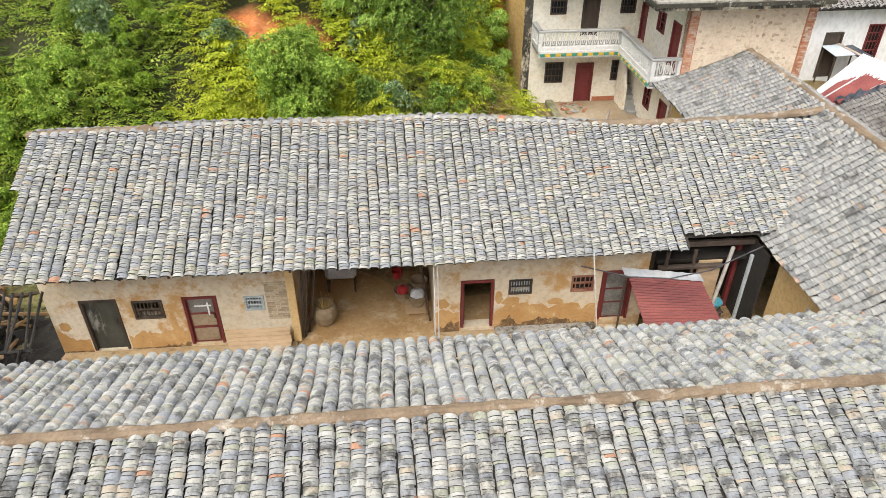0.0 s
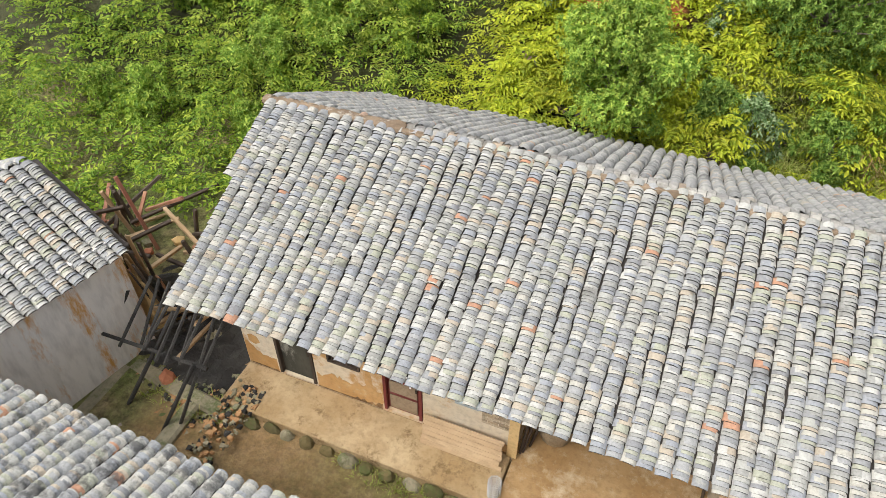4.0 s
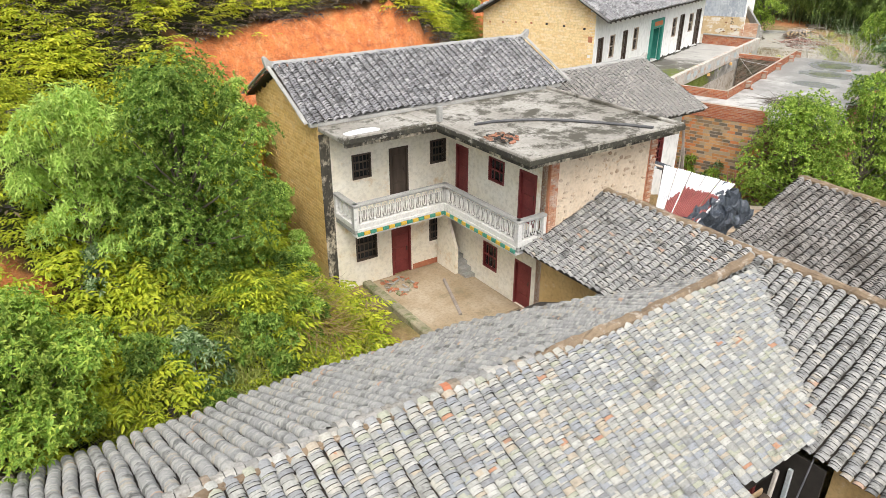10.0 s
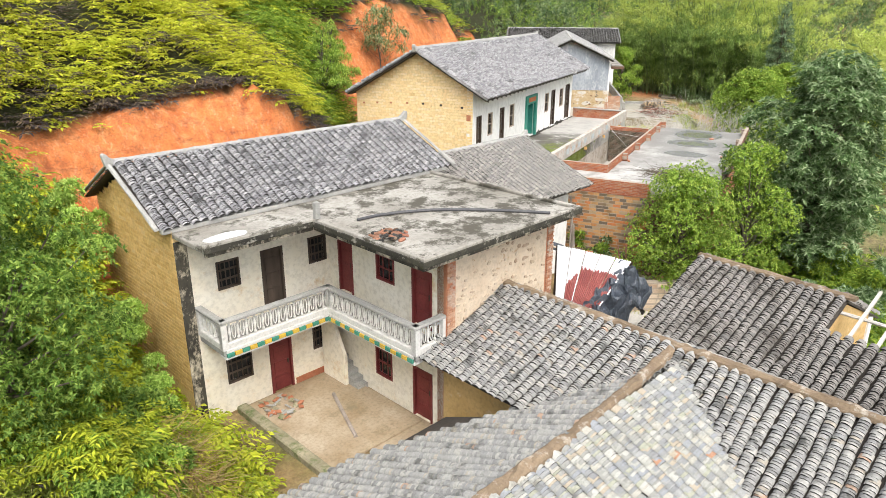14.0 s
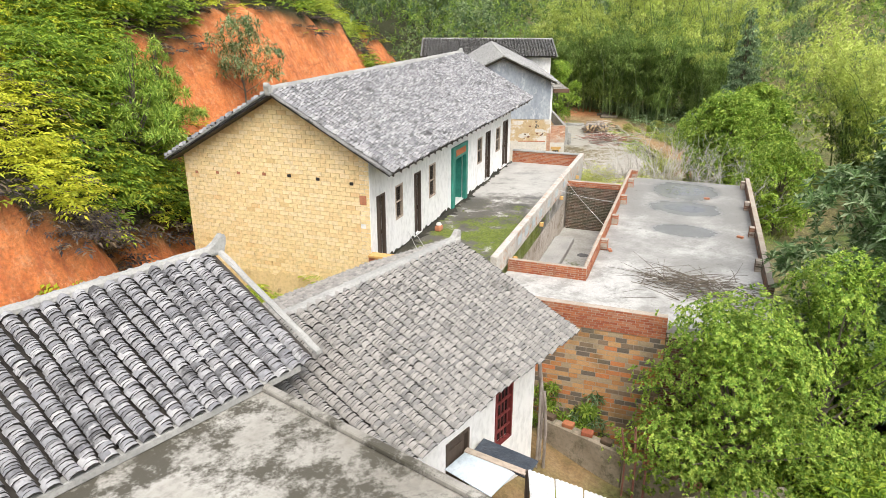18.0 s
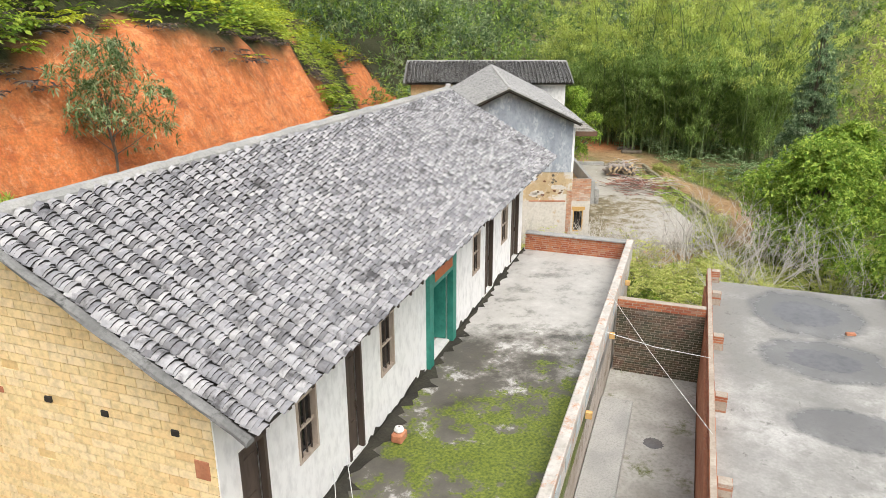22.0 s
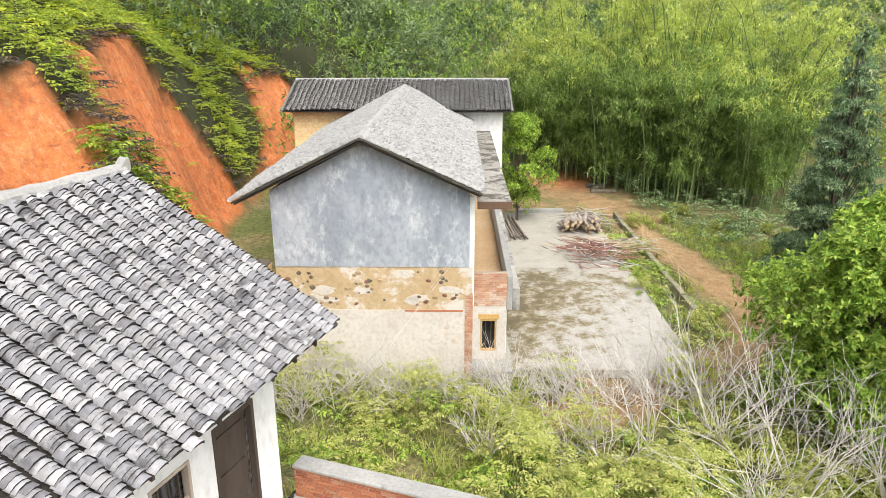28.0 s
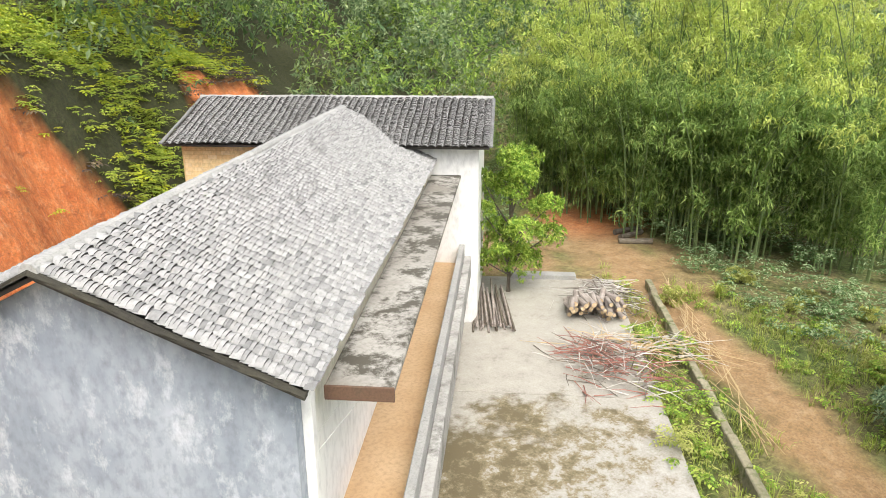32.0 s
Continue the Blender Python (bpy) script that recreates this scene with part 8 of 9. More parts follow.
for k in range(16):
    b = part("brick", boxes((-0.11, 0.11, -0.055, 0.055, 0, 0.06), r=0.008), M_BRICKW if k % 2 else M_ROCK, None, "", at(FA, kr.uniform(7.4, 11.5), kr.uniform(-4.35, -4.05), 0.262, kr.uniform(0, 180)))
    tagged(b, "broken red brick on the bay edge", "brick", "loose bricks")
for u in (10.95, 11.05):
    a, b = FA @ Vector((u, -4.4, 3.9)), FA @ Vector((u + 0.02, -4.85, -0.1))
    cord("washing_line", "pale cord hanging from the eave", [a, b], 0.015)
cord("washing_line", "pale cord hanging from the eave", [FA @ Vector((15.1, -4.5, 3.9)), FA @ Vector((15.6, -4.9, 0.0))], 0.015)
cord("cable", "thick black cable across the burnt corner", [FA @ Vector((14.9, -4.2, 3.3)), FA @ Vector((16.2, -4.3, 2.93)), FA @ Vector((17.4, -4.3, 2.80)), FA @ Vector((18.6, -4.1, 2.86)), FA @ Vector((20.3, -3.6, 3.25))], 0.02, M_PIPE)


def awning():
    t = thing("tin_awning", "rusty red corrugated tin awning", "awning", FA)
    # corrugations lie across the fall of the sheet
    n = 44
    q = np.linspace(0, 1, n)
    wave = 0.014 * np.cos(np.arange(n) * math.pi)
    left = np.outer(1 - q, (16.42, -3.75, 2.62)) + np.outer(q, (16.38, -5.85, 2.15))
    right = np.outer(1 - q, (18.5, -3.95, 2.40)) + np.outer(q, (18.5, -5.85, 2.10))
    left[:, 2] += wave
    right[:, 2] += wave
    top = np.concatenate([left, right])
    i = np.arange(n - 1)
    f = np.stack([i, i + 1, i + 1 + n, i + n], 1)
    v = np.concatenate([top, top - (0, 0, 0.006)])
    e = np.array([(0, n, 3 * n, 2 * n), (n - 1, 2 * n - 1, 4 * n - 1, 3 * n - 1)])
    quads("sheet", v, np.concatenate([f, f[:, ::-1] + 2 * n, e]), M_AWNING, t, "wet dark red sheet with chipped white paint")
    n, q = 14, np.linspace(0, 1, 14)
    strip = np.concatenate([np.outer(1 - q, (16.3, -3.55, 2.70)) + np.outer(q, (18.55, -3.72, 2.46)), np.outer(1 - q, (16.3, -3.85, 2.645)) + np.outer(q, (18.55, -4.03, 2.43))])
    strip[:, 2] += np.tile(0.012 * np.cos(np.arange(n) * math.pi), 2)
    i = np.arange(n - 1)
    f = np.stack([i, i + 1, i + 1 + n, i + n], 1)
    quads("top_strip", np.concatenate([strip, strip - (0, 0, 0.006)]), np.concatenate([f, f[:, ::-1] + 2 * n]), M_ZINC, t, "pale zinc strip along the upper edge")
    for a, b in ((16.4, -5.6), (18.4, -5.6), (16.4, -3.7), (18.4, -3.7)):
        part("post", tube(bmesh.new(), [(a, b, -0.2), (a, b, 2.10 + (b + 5.75) * 0.12)], 0.035, 6), M_WOOD, t)


awning()


def burnt_corner():
    t = thing("ruined_room", "burnt-out room with charred beams and dark walls", "ruin", FA)
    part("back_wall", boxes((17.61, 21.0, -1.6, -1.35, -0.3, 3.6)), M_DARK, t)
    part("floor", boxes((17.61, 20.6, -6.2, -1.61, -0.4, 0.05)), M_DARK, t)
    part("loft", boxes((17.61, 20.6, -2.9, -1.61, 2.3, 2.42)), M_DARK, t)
    part("beam", boxes((17.5, 20.4, -3.1, -2.95, 2.95, 3.12), r=0.02), M_WOOD, t)
    part("beam", boxes((17.5, 19.4, -3.35, -3.2, 2.35, 2.47), r=0.02), M_WOOD, t)
    for u, v, lean in ((17.65, -3.3, 0.05), (18.5, -3.3, 0.0), (19.35, -3.25, 0.25)):
        part("post", tube(bmesh.new(), [(u, v, -0.2), (u + lean, v, 3.0)], 0.055, 6), M_WOOD if lean < 0.2 else M_TWIG, t)
    part("panel", boxes((18.75, 19.45, -3.15, -3.1, 0.7, 2.5), r=0.01), M_PLANK, t, "scorched brown board")
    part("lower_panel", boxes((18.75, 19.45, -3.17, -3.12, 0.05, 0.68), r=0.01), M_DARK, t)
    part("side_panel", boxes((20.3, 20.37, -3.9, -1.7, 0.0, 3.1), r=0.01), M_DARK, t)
    part("red_post", boxes((20.15, 20.28, -2.6, -2.45, 0.0, 2.8), r=0.01), M_RED, t, "dark red door post")
    part("pale_jamb", boxes((20.2, 20.28, -3.3, -3.2, 0.0, 2.7), r=0.01), M_PALEBLUE, t, "pale blue door jamb")
    for k, (u, v, z) in enumerate(((19.62, -3.0, 0.62), (19.80, -4.25, 0.62))):
        b = thing("blue_basin", "pale blue plastic basin", "basin", at(FA, u, v, z))
        part("body", lathe([(0.15, 0), (0.24, 0.22), (0.27, 0.23), (0.25, 0.20), (0.14, 0.02)]), M_PLASTIC_BLUE, b)
    s = thing("stand", "dark wooden stand in the corner yard", "stand", at(FA, 19.62, -3.0, 0.04))
    part("top", boxes((-0.25, 0.25, -0.25, 0.25, 0.5, 0.56), r=0.01), M_WOOD, s)
    for a, b in ((-0.22, -0.22), (0.17, -0.22), (-0.22, 0.17), (0.17, 0.17)):
        part("leg", boxes((a, a + 0.05, b, b + 0.05, 0, 0.498)), M_WOOD, s)
    copy_thing(s, at(FA, 19.80, -4.25, 0.04))


burnt_corner()

# ---- the ruin and the house at the farmhouse's end ----
def house_l():
    FL = pose(-13.85, 8.3, 0, 0, 0, 83.0)
    h = thing("end_house", "small house with a stained white wall and grey tile roof", "house", FL)
    tile_slope(h, M_TILE, -3.0, 6.3, 2.6, 4.75, -0.05, 3.45)
    tile_slope(h, M_TILE, -3.0, 6.3, 2.6, 4.75, 5.4, 3.4)
    deck(h, -3.0, 6.3, 2.6, 4.72, 0.0, 3.45), deck(h, -3.0, 6.3, 2.602, 4.72, 5.35, 3.4)
    bm = bmesh.new()
    holed_wall(bm, along_u(0.18), -2.5, 6.1, -0.3, 3.7, 0.3, [(1.0, 1.9, 0.3, 2.2)])
    part("wall", bm, M_STREAK, h, "white wall with orange rain streaks")
    door_in(h, along_u(0.18), 1.02, 1.88, 0.3, 2.18, M_RED, "dark red door")
    g = bmesh.new()
    prism(g, [(0.482, -0.3), (4.6, -0.3), (4.6, 3.6), (2.6, 4.6), (0.482, 3.62)], along_v(5.8), 0, 0.3)
    part("gable_wall", g, M_MUD, h)
    pl = random.Random(91)
    for k in range(15):
        v, tall = 0.05 + k * 0.13, pl.uniform(2.2, 3.3)
        part("plank", boxes((-0.02, 0.02, -0.06, 0.06, 0, tall), r=0.006), (M_OCHREWOOD, M_REDWOOD, M_PLANK, M_WOOD)[pl.randrange(4)], h, "", pose(6.75 + pl.uniform(-0.15, 0.3), v, 0.0, pl.uniform(-7, 7), -9 + pl.uniform(-6, 5), pl.uniform(-15, 15)))
    bm = bmesh.new()
    prism(bm, [(0.2, -0.3), (1.2, -0.3), (0.95, 0.5), (0.5, 1.1), (0.3, 2.0), (0.2, 2.4)], lambda a, n, z: (6.1 + a, 0.2 + n, z), 0, 0.5)
    bmesh.ops.bevel(bm, geom=list(bm.edges), offset=0.06, segments=2, affect="EDGES")
    part("mud_slump", bm, M_MUD, h, "slumped orange mud at the broken wall end")


M_STREAK = mottled("white wall with rust streaks", (0.80, 0.78, 0.73), (0.87, 0.85, 0.82), 0.7, 7, (0.62, 0.34, 0.11), (0.52, 0.62), third=1.5, stretch=(1, 1, 0.25))
house_l()
ruin = random.Random(21)
for k in range(46):
    x, y = ruin.uniform(-17.8, -13.2), ruin.uniform(14.9, 18.2)
    ln = ruin.uniform(1.0, 2.8)
    z = ruin.uniform(0.35, 1.5)
    b = part("beam", boxes((-ln / 2, ln / 2, -0.05, 0.05, -0.05, 0.05), r=0.01), (M_WOOD, M_WOOD, M_PLANK, M_REDWOOD)[k % 4], None, "", pose(x, y, z, ruin.uniform(-20, 20), ruin.uniform(-35, 35) if k % 5 else 75, ruin.uniform(0, 180)))
    tagged(b, "charred roof beam in the collapsed ruin" if k % 4 < 2 else "broken timber in the collapsed ruin", "beam", "ruin timbers")
for k in range(26):
    x, y, r = ruin.uniform(-17, -11.8), ruin.uniform(13.2, 18.5), ruin.uniform(0.10, 0.24)
    bm = bmesh.new()
    bmesh.ops.create_icosphere(bm, subdivisions=1, radius=r)
    for q in bm.verts:
        q.co *= ruin.uniform(0.75, 1.2)
    s = part("rubble_stone", bm, (M_ROCK, M_BRICKW, M_OCHRE)[k % 3], None, "", pose(x, y, base(x, y) + r * 0.3))
    tagged(s, "lump of rubble by the ruin", "stone", "ruin rubble")
for a in ((-13.3, 13.6, -10.4, 13.5), (-11.2, 13.4, -11.0, 11.4), (-13.4, 13.5, -13.2, 11.0)):
    w = part("low_wall", boxes((0, math.hypot(a[2] - a[0], a[3] - a[1]), -0.2, 0.2, -0.3, 0.28), r=0.06), M_ROCK, None, "", pose(a[0], a[1], 0, 0, 0, math.degrees(math.atan2(a[3] - a[1], a[2] - a[0]))))
    tagged(w, "mossy low foundation wall of the ruin", "wall", "foundation walls")
for k in range(10):
    u = -1.9 + 0.24 * k + ruin.uniform(-0.05, 0.05)
    a, b = FA @ Vector((u + 0.3, -3.4, 2.75)), FA @ Vector((u + ruin.uniform(-0.1, 0.15), -4.55 + ruin.uniform(-0.2, 0.2), 1.6 + ruin.uniform(-0.2, 0.1)))
    tagged(part("rafter", tube(bmesh.new(), [a, (a + b) / 2, b], 0.04, 5), M_CHAR), "charred rafter hanging from the broken roof", "beam", "ruin timbers")
for a, b, r in (((-2.6, -4.5, 1.55), (0.4, -4.45, 1.62), 0.05), ((-1.7, -5.3, 0.05), (-0.8, -3.8, 2.3), 0.05), ((-0.5, -5.5, 0.05), (0.1, -4.5, 1.7), 0.045), ((-2.9, -5.0, 0.1), (-2.3, -3.6, 2.2), 0.05), ((-0.2, -5.3, 0.05), (0.2, -4.6, 1.5), 0.04), ((-1.9, -6.3, 0.12), (-1.4, -5.7, 0.14), 0.09)):
    tagged(part("pole", tube(bmesh.new(), [FA @ Vector(a), FA @ ((Vector(a) + Vector(b)) / 2), FA @ Vector(b)], r, 6), M_CHAR if r < 0.055 else M_LOG), "dark pole propped in the ruin", "pole", "ruin timbers")
chips = np.random.default_rng(33)
cn = 1500
cu, cv, cs = chips.uniform(-3.2, 1.2, cn), chips.normal(-4.4, 0.95, cn), chips.uniform(0.015, 0.055, cn)
keep_chip = (cv > -7.5) & (cv < -2.7) & ((cu < 0.35) | (cv < -3.7))
cu, cv, cs = cu[keep_chip], cv[keep_chip], cs[keep_chip]
cz = np.where(cu < 0.4, 0.02 + 0.22 * chips.uniform(0, 1, len(cu)) * np.exp(-((cv + 4.2) / 1.0) ** 2), 0.30)
corner = (BOX - 0.5)[None] * chips.uniform(0.5, 1.5, (len(cu), 8, 3)) * (cs * 2)[:, None, None]
local = corner + np.stack([cu, cv, cz], 1)[:, None]
world_chip = np.c_[local.reshape(-1, 3), np.ones(len(cu) * 8)] @ np.array(FA).T
for part_of, mat, text in ((0, M_CHAR, "black charred rubble"), (1, M_ROCK, "grey mossy rubble"), (2, M_EARTHCHIP, "orange broken brick and earth")):
    q = np.where(np.arange(len(cu)) % 3 == part_of)[0]
    f = BOXF[None] + (np.arange(len(q)) * 8)[:, None, None]
    tagged(quads("rubble", world_chip[:, :3].reshape(-1, 8, 3)[q].reshape(-1, 3), f.reshape(-1, 4), mat), text + " strewn over the ruin", "rubble", kind="stuff")

# ---- balcony of the two-storey house ----
def balcony():
    f = 4.42
    runs = [((-2.5, 6.35), (-2.5, 5.05)), ((-2.5, 5.05), (1.03, 5.05)), ((1.03, 5.05), (1.03, 1.1)), ((1.03, 1.1), (2.08, 1.1))]
    vase = lathe([(0.03, 0), (0.045, 0.05), (0.022, 0.12), (0.045, 0.28), (0.022, 0.44), (0.045, 0.51), (0.03, 0.56)], 6)
    me_v = bpy.data.meshes.new("baluster")
    vase.to_mesh(me_v)
    vase.free()
    me_v.materials.append(M_RAIL)
    ring = tube(bmesh.new(), [(0.055 * math.cos(q), 0, 0.28 + 0.22 * math.sin(q)) for q in np.linspace(0, math.tau, 13)], 0.018, 4)
    me_r = bpy.data.meshes.new("baluster_ring")
    ring.to_mesh(me_r)
    ring.free()
    me_r.materials.append(M_RAIL)
    for (a, b), (c, d) in runs:
        ln = math.hypot(c - a, d - b)
        m = pose(a, b, f, 0, 0, math.degrees(math.atan2(d - b, c - a)))
        part("top_rail", boxes((-0.08, ln + 0.08, -0.11, 0.11, 0.80, 0.90), r=0.02), M_CEMENT, HB, "grey cement top rail", m)
        part("bottom_rail", boxes((-0.05, ln + 0.05, -0.08, 0.08, 0.0, 0.20), r=0.015), M_RAIL, HB, "", m)
        n = int(ln / 0.13)
        for k in range(n):
            ob = new("baluster" if k % 2 else "baluster_ring", me_v if k % 2 else me_r)
            ob.parent = HB
            ob.matrix_basis = m @ pose((k + 0.5) * ln / n, 0, 0.215, 0, 0, 0)
        for k, s in enumerate((0.0, ln)):
            part("post", boxes((s - 0.09, s + 0.09, -0.09, 0.09, 0.0, 0.798), r=0.015), M_RAIL, HB, "", m)
    # coloured blocks under the edge
    for (a, b), (c, d) in runs[1:3]:
        ln = math.hypot(c - a, d - b)
        m = pose(a, b, 0, 0, 0, math.degrees(math.atan2(d - b, c - a)))
        n = int(ln / 0.23)
        for k in range(n):
            part("painted_block", boxes((k * ln / n + 0.01, (k + 1) * ln / n - 0.01, -0.13, -0.06, 4.21, 4.33), r=0.008), M_YELLOW if k % 2 else M_GREENP, HB, "", m)
        part("fascia", boxes((0, ln, -0.10, -0.055, 4.335, 4.44), r=0.01), M_RAIL, HB, "", m)
        part("soffit", boxes((0, ln, -0.06, 0.3, 4.12, 4.205), r=0.01), M_WHITE, HB, "", m)
    # stair wall in the corner
    bm = bmesh.new()
    prism(bm, [(5.1, 1.4), (6.3, 1.4), (6.3, 4.2), (5.9, 4.2), (5.1, 2.6)], lambda s, n, z: (1.55 + n, s, z), 0, 0.12)
    part("stair_side", bm, M_BWALL, HB, "white stair wall")
    for k in range(6):
        part("step", boxes((1.68, 2.09, 4.6 + k * 0.25, 4.85 + k * 0.25, 1.3, 1.66 + k * 0.17)), M_CEMENT, HB)
    part("plinth_band", boxes((0.5, 2.08, 6.36, 6.398, 1.5, 1.75)), M_BRICKW, HB, "exposed brick base")


balcony()
pipe = tube(bmesh.new(), [FB @ Vector(p) for p in ((1.3, 3.78, 7.65), (2.0, 3.7, 7.65), (2.75, 3.42, 7.65), (3.5, 2.98, 7.65), (4.1, 2.45, 7.65), (4.8, 1.65, 7.65), (5.3, 1.0, 7.65), (5.75, 0.3, 7.65))], 0.045, 8)
tagged(part("drain_pipe", pipe, M_PIPE), "long curved black plastic pipe lying on the flat roof", "pipe")
heap = random.Random(31)
for k in range(38):
    r = heap.uniform(0, 1) ** 0.6
    a = heap.uniform(0, math.tau)
    b = part("brick", boxes((-0.10, 0.10, -0.05, 0.05, -0.03, 0.03), r=0.008), (M_OLDBRICK, M_REDWOOD, M_EDGE)[k % 3], None, "", FB @ pose(1.0 + r * 0.6 * math.cos(a), 2.1 + r * 0.5 * math.sin(a), 7.635 + (1 - r) * 0.13, heap.uniform(-25, 25), heap.uniform(-25, 25), heap.uniform(0, 180)))
    tagged(b, "dusty broken brick in a heap on the flat roof", "brick", "roof brick heap")
cloth = bmesh.new()
rings = [[cloth.verts.new((-2.05 + q * (0.62 + 0.05 * math.sin(3 * a)) * math.cos(a), 5.12 + q * (0.30 + 0.03 * math.sin(2 * a + 1)) * math.sin(a), z + heap.uniform(0, 0.012))) for a in [k * math.tau / 22 for k in range(22)]] for q, z in ((1.0, 7.606), (1.0, 7.625), (0.7, 7.665), (0.35, 7.655))]
for low, high in zip(rings, rings[1:]):
    for k in range(22):
        cloth.faces.new((low[k], low[(k + 1) % 22], high[(k + 1) % 22], high[k]))
cloth.faces.new(rings[-1])
sheet = part("plastic_sheet", cloth, M_TIN_WHITE, None, "", FB)
tagged(sheet, "crumpled white plastic sheet lying on the roof edge", "sheet")
court = thing("house_court", "cracked cement court with earth patches", "court", FB, kind="structure")
part("court_slab", boxes((-1.4, 2.09, 1.3, 6.39, 1.2, 1.5)), M_COURT, court)
part("court_kerb", boxes((-1.75, -1.402, 1.2, 6.3, 0.6, 1.72), r=0.04), M_ROCK, court, "mossy retaining wall")
for k in range(44):
    b = part("roof_tile", boxes((-0.1, 0.1, -0.08, 0.08, -0.01, 0.01), r=0.006), (M_ROCK, M_BRICKW, M_CEMENT)[k % 3], None, "", FB @ pose(heap.uniform(-1.2, -0.1), heap.uniform(4.8, 6.1), 1.53 + heap.uniform(0, 0.14), heap.uniform(-30, 30), heap.uniform(-30, 30), heap.uniform(0, 180)))
    tagged(b, "broken roof tile in the court rubble", "tile", "court rubble")
tagged(part("log", tube(bmesh.new(), [FB @ Vector((0.0, 2.6, 1.58)), FB @ Vector((0.9, 4.9, 1.62))], 0.06, 7), M_LOG), "grey log lying in the court", "log")

# ---- lean-to shed beside the stone wall ----
def lean_to():
    t = thing("lean_to", "lean-to of white and rusty red tin sheets", "shed")
    A, B, C, D = (np.array(p, float) for p in ((18.6, 29.6, 4.2), (19.2, 26.45, 4.25), (15.2, 26.7, 3.45), (15.78, 25.5, 3.35)))
    worn = random.Random(12)
    for k in range(5):
        a0, a1, c0, c1 = (A + (B - A) * (k / 5 + 0.004), A + (B - A) * ((k + 1) / 5 - 0.004), C + (D - C) * (k / 5 + 0.004), C + (D - C) * ((k + 1) / 5 - 0.004))
        white, red = bmesh.new(), bmesh.new()
        n = 13
        ridge = lambda e0, e1, i: e0 + (e1 - e0) * i / (n - 1) + np.array((0, 0, 0.03 * (i % 2) + 0.02 * (k % 2)))
        for i in range(n - 1):
            # the white paint is gone below an uneven line
            q = 1.0 if k < 1 else min(0.96, max(0.04, (0.62 if k == 1 else 0.30) + worn.uniform(-0.03, 0.03) - (0.25 * i / n if k == 1 else 0.0)))
            q = 0.97 if k and worn.random() < 0.03 else q
            for bm, f0, f1 in ((white, 0.0, q), (red, q, 1.0)):
                if f1 - f0 < 0.01:
                    continue
                p = [ridge(a0, a1, j) * (1 - f) + ridge(c0, c1, j) * f for j, f in ((i, f0), (i + 1, f0), (i + 1, f1), (i, f1))]
                up, low = [bm.verts.new(x) for x in p], [bm.verts.new(x - np.array((0, 0, 0.006))) for x in p]
                bm.faces.new(up), bm.faces.new(low[::-1])
        part("sheet", white, M_TIN_WHITE, t, "white painted tin sheet")
        if k:
            part("sheet", red, M_TIN_RED, t, "rusty red tin where the white paint is gone")
        else:
            red.free()
    for p in (A, B, C, D):
        part("post", tube(bmesh.new(), [(p[0], p[1], 0.6), (p[0], p[1], p[2] - 0.02)], 0.04, 6), M_WOOD, t)
    # crumpled sheet over the edge
    g = np.random.default_rng(5)
    n = 30
    S, T = np.meshgrid(np.linspace(0, 1, n), np.linspace(0, 1, n), indexing="ij")
    P = B + (D - B) * S[..., None] * 0.95 + np.array((0.35, -0.55, 0)) * (T[..., None] * 1.9 - 0.6)
    P[..., 2] = 4.15 - 0.65 * S - np.clip(T - 0.35, 0, 1) * 2.4 * (0.6 + 0.4 * np.sin(S * 9)) + 0.10 * np.sin(S * 31 + T * 13) + 0.08 * np.sin(T * 37 - S * 11) + g.normal(0, 0.025, S.shape)
    P[..., 0] += 0.12 * np.sin(T * 17 + S * 6)
    P[..., 1] += 0.12 * np.sin(S * 23 + T * 5)
    i = np.arange(n * n).reshape(n, n)
    f = np.stack([i[:-1, :-1], i[1:, :-1], i[1:, 1:], i[:-1, 1:]], -1).reshape(-1, 4)
    tagged(quads("tarpaulin", P.reshape(-1, 3), f, M_TARP, None, "", False), "crumpled blue-black plastic sheet draped over the lean-to", "tarpaulin")


lean_to()
passage = thing("passage_roof", "pale blue plastic sheet and boards roofing the passage between houses", "roof")
bm = bmesh.new()
box(bm, -0.45, 0.45, -0.62, 0.62, 0.0, 0.02)
part("sheet", bm, M_SKYSHEET, passage, "pale blue plastic sheet", pose(17.95, 30.4, 4.08, 4, -3, 4))
part("sheet", boxes((-0.32, 0.32, -0.7, 0.7, 0, 0.02)), M_TARP, passage, "dark blue plastic sheet", pose(18.75, 30.35, 4.03, 4, -4, 12))
part("board", boxes((-0.09, 0.09, -0.75, 0.75, 0, 0.03), r=0.008), M_FRAME, passage, "pale weathered board", pose(18.42, 30.35, 4.12, 3, 0, 14))
for x, y in ((17.6, 29.85), (18.95, 29.8), (17.6, 30.95), (18.95, 30.95)):
    part("post", tube(bmesh.new(), [(x, y, 0.6), (x, y, 4.0)], 0.04, 6), M_WOOD, passage)
jarp = [(0.12, 0), (0.22, 0.12), (0.25, 0.3), (0.2, 0.46), (0.13, 0.52), (0.15, 0.57), (0.11, 0.57), (0.1, 0.4), (0.02, 0.3)]
for k, (x, y) in enumerate(((21.3, 25.9), (21.05, 26.45), (21.6, 26.3), (21.85, 25.5), (20.6, 26.0))):
    vessel("clay_jar", "brown glazed clay jar on the yard", "jar", pose(x, y, base(x, y) + 0.08, 0, 0, 0), jarp, M_JAR)
small_yard = part("small_yard", boxes((16.0, 23.6, 22.6, 28.0, 0.5, 0.98)), M_SLAB)
tagged(small_yard, "pale cement yard behind the houses", "yard", kind="structure")
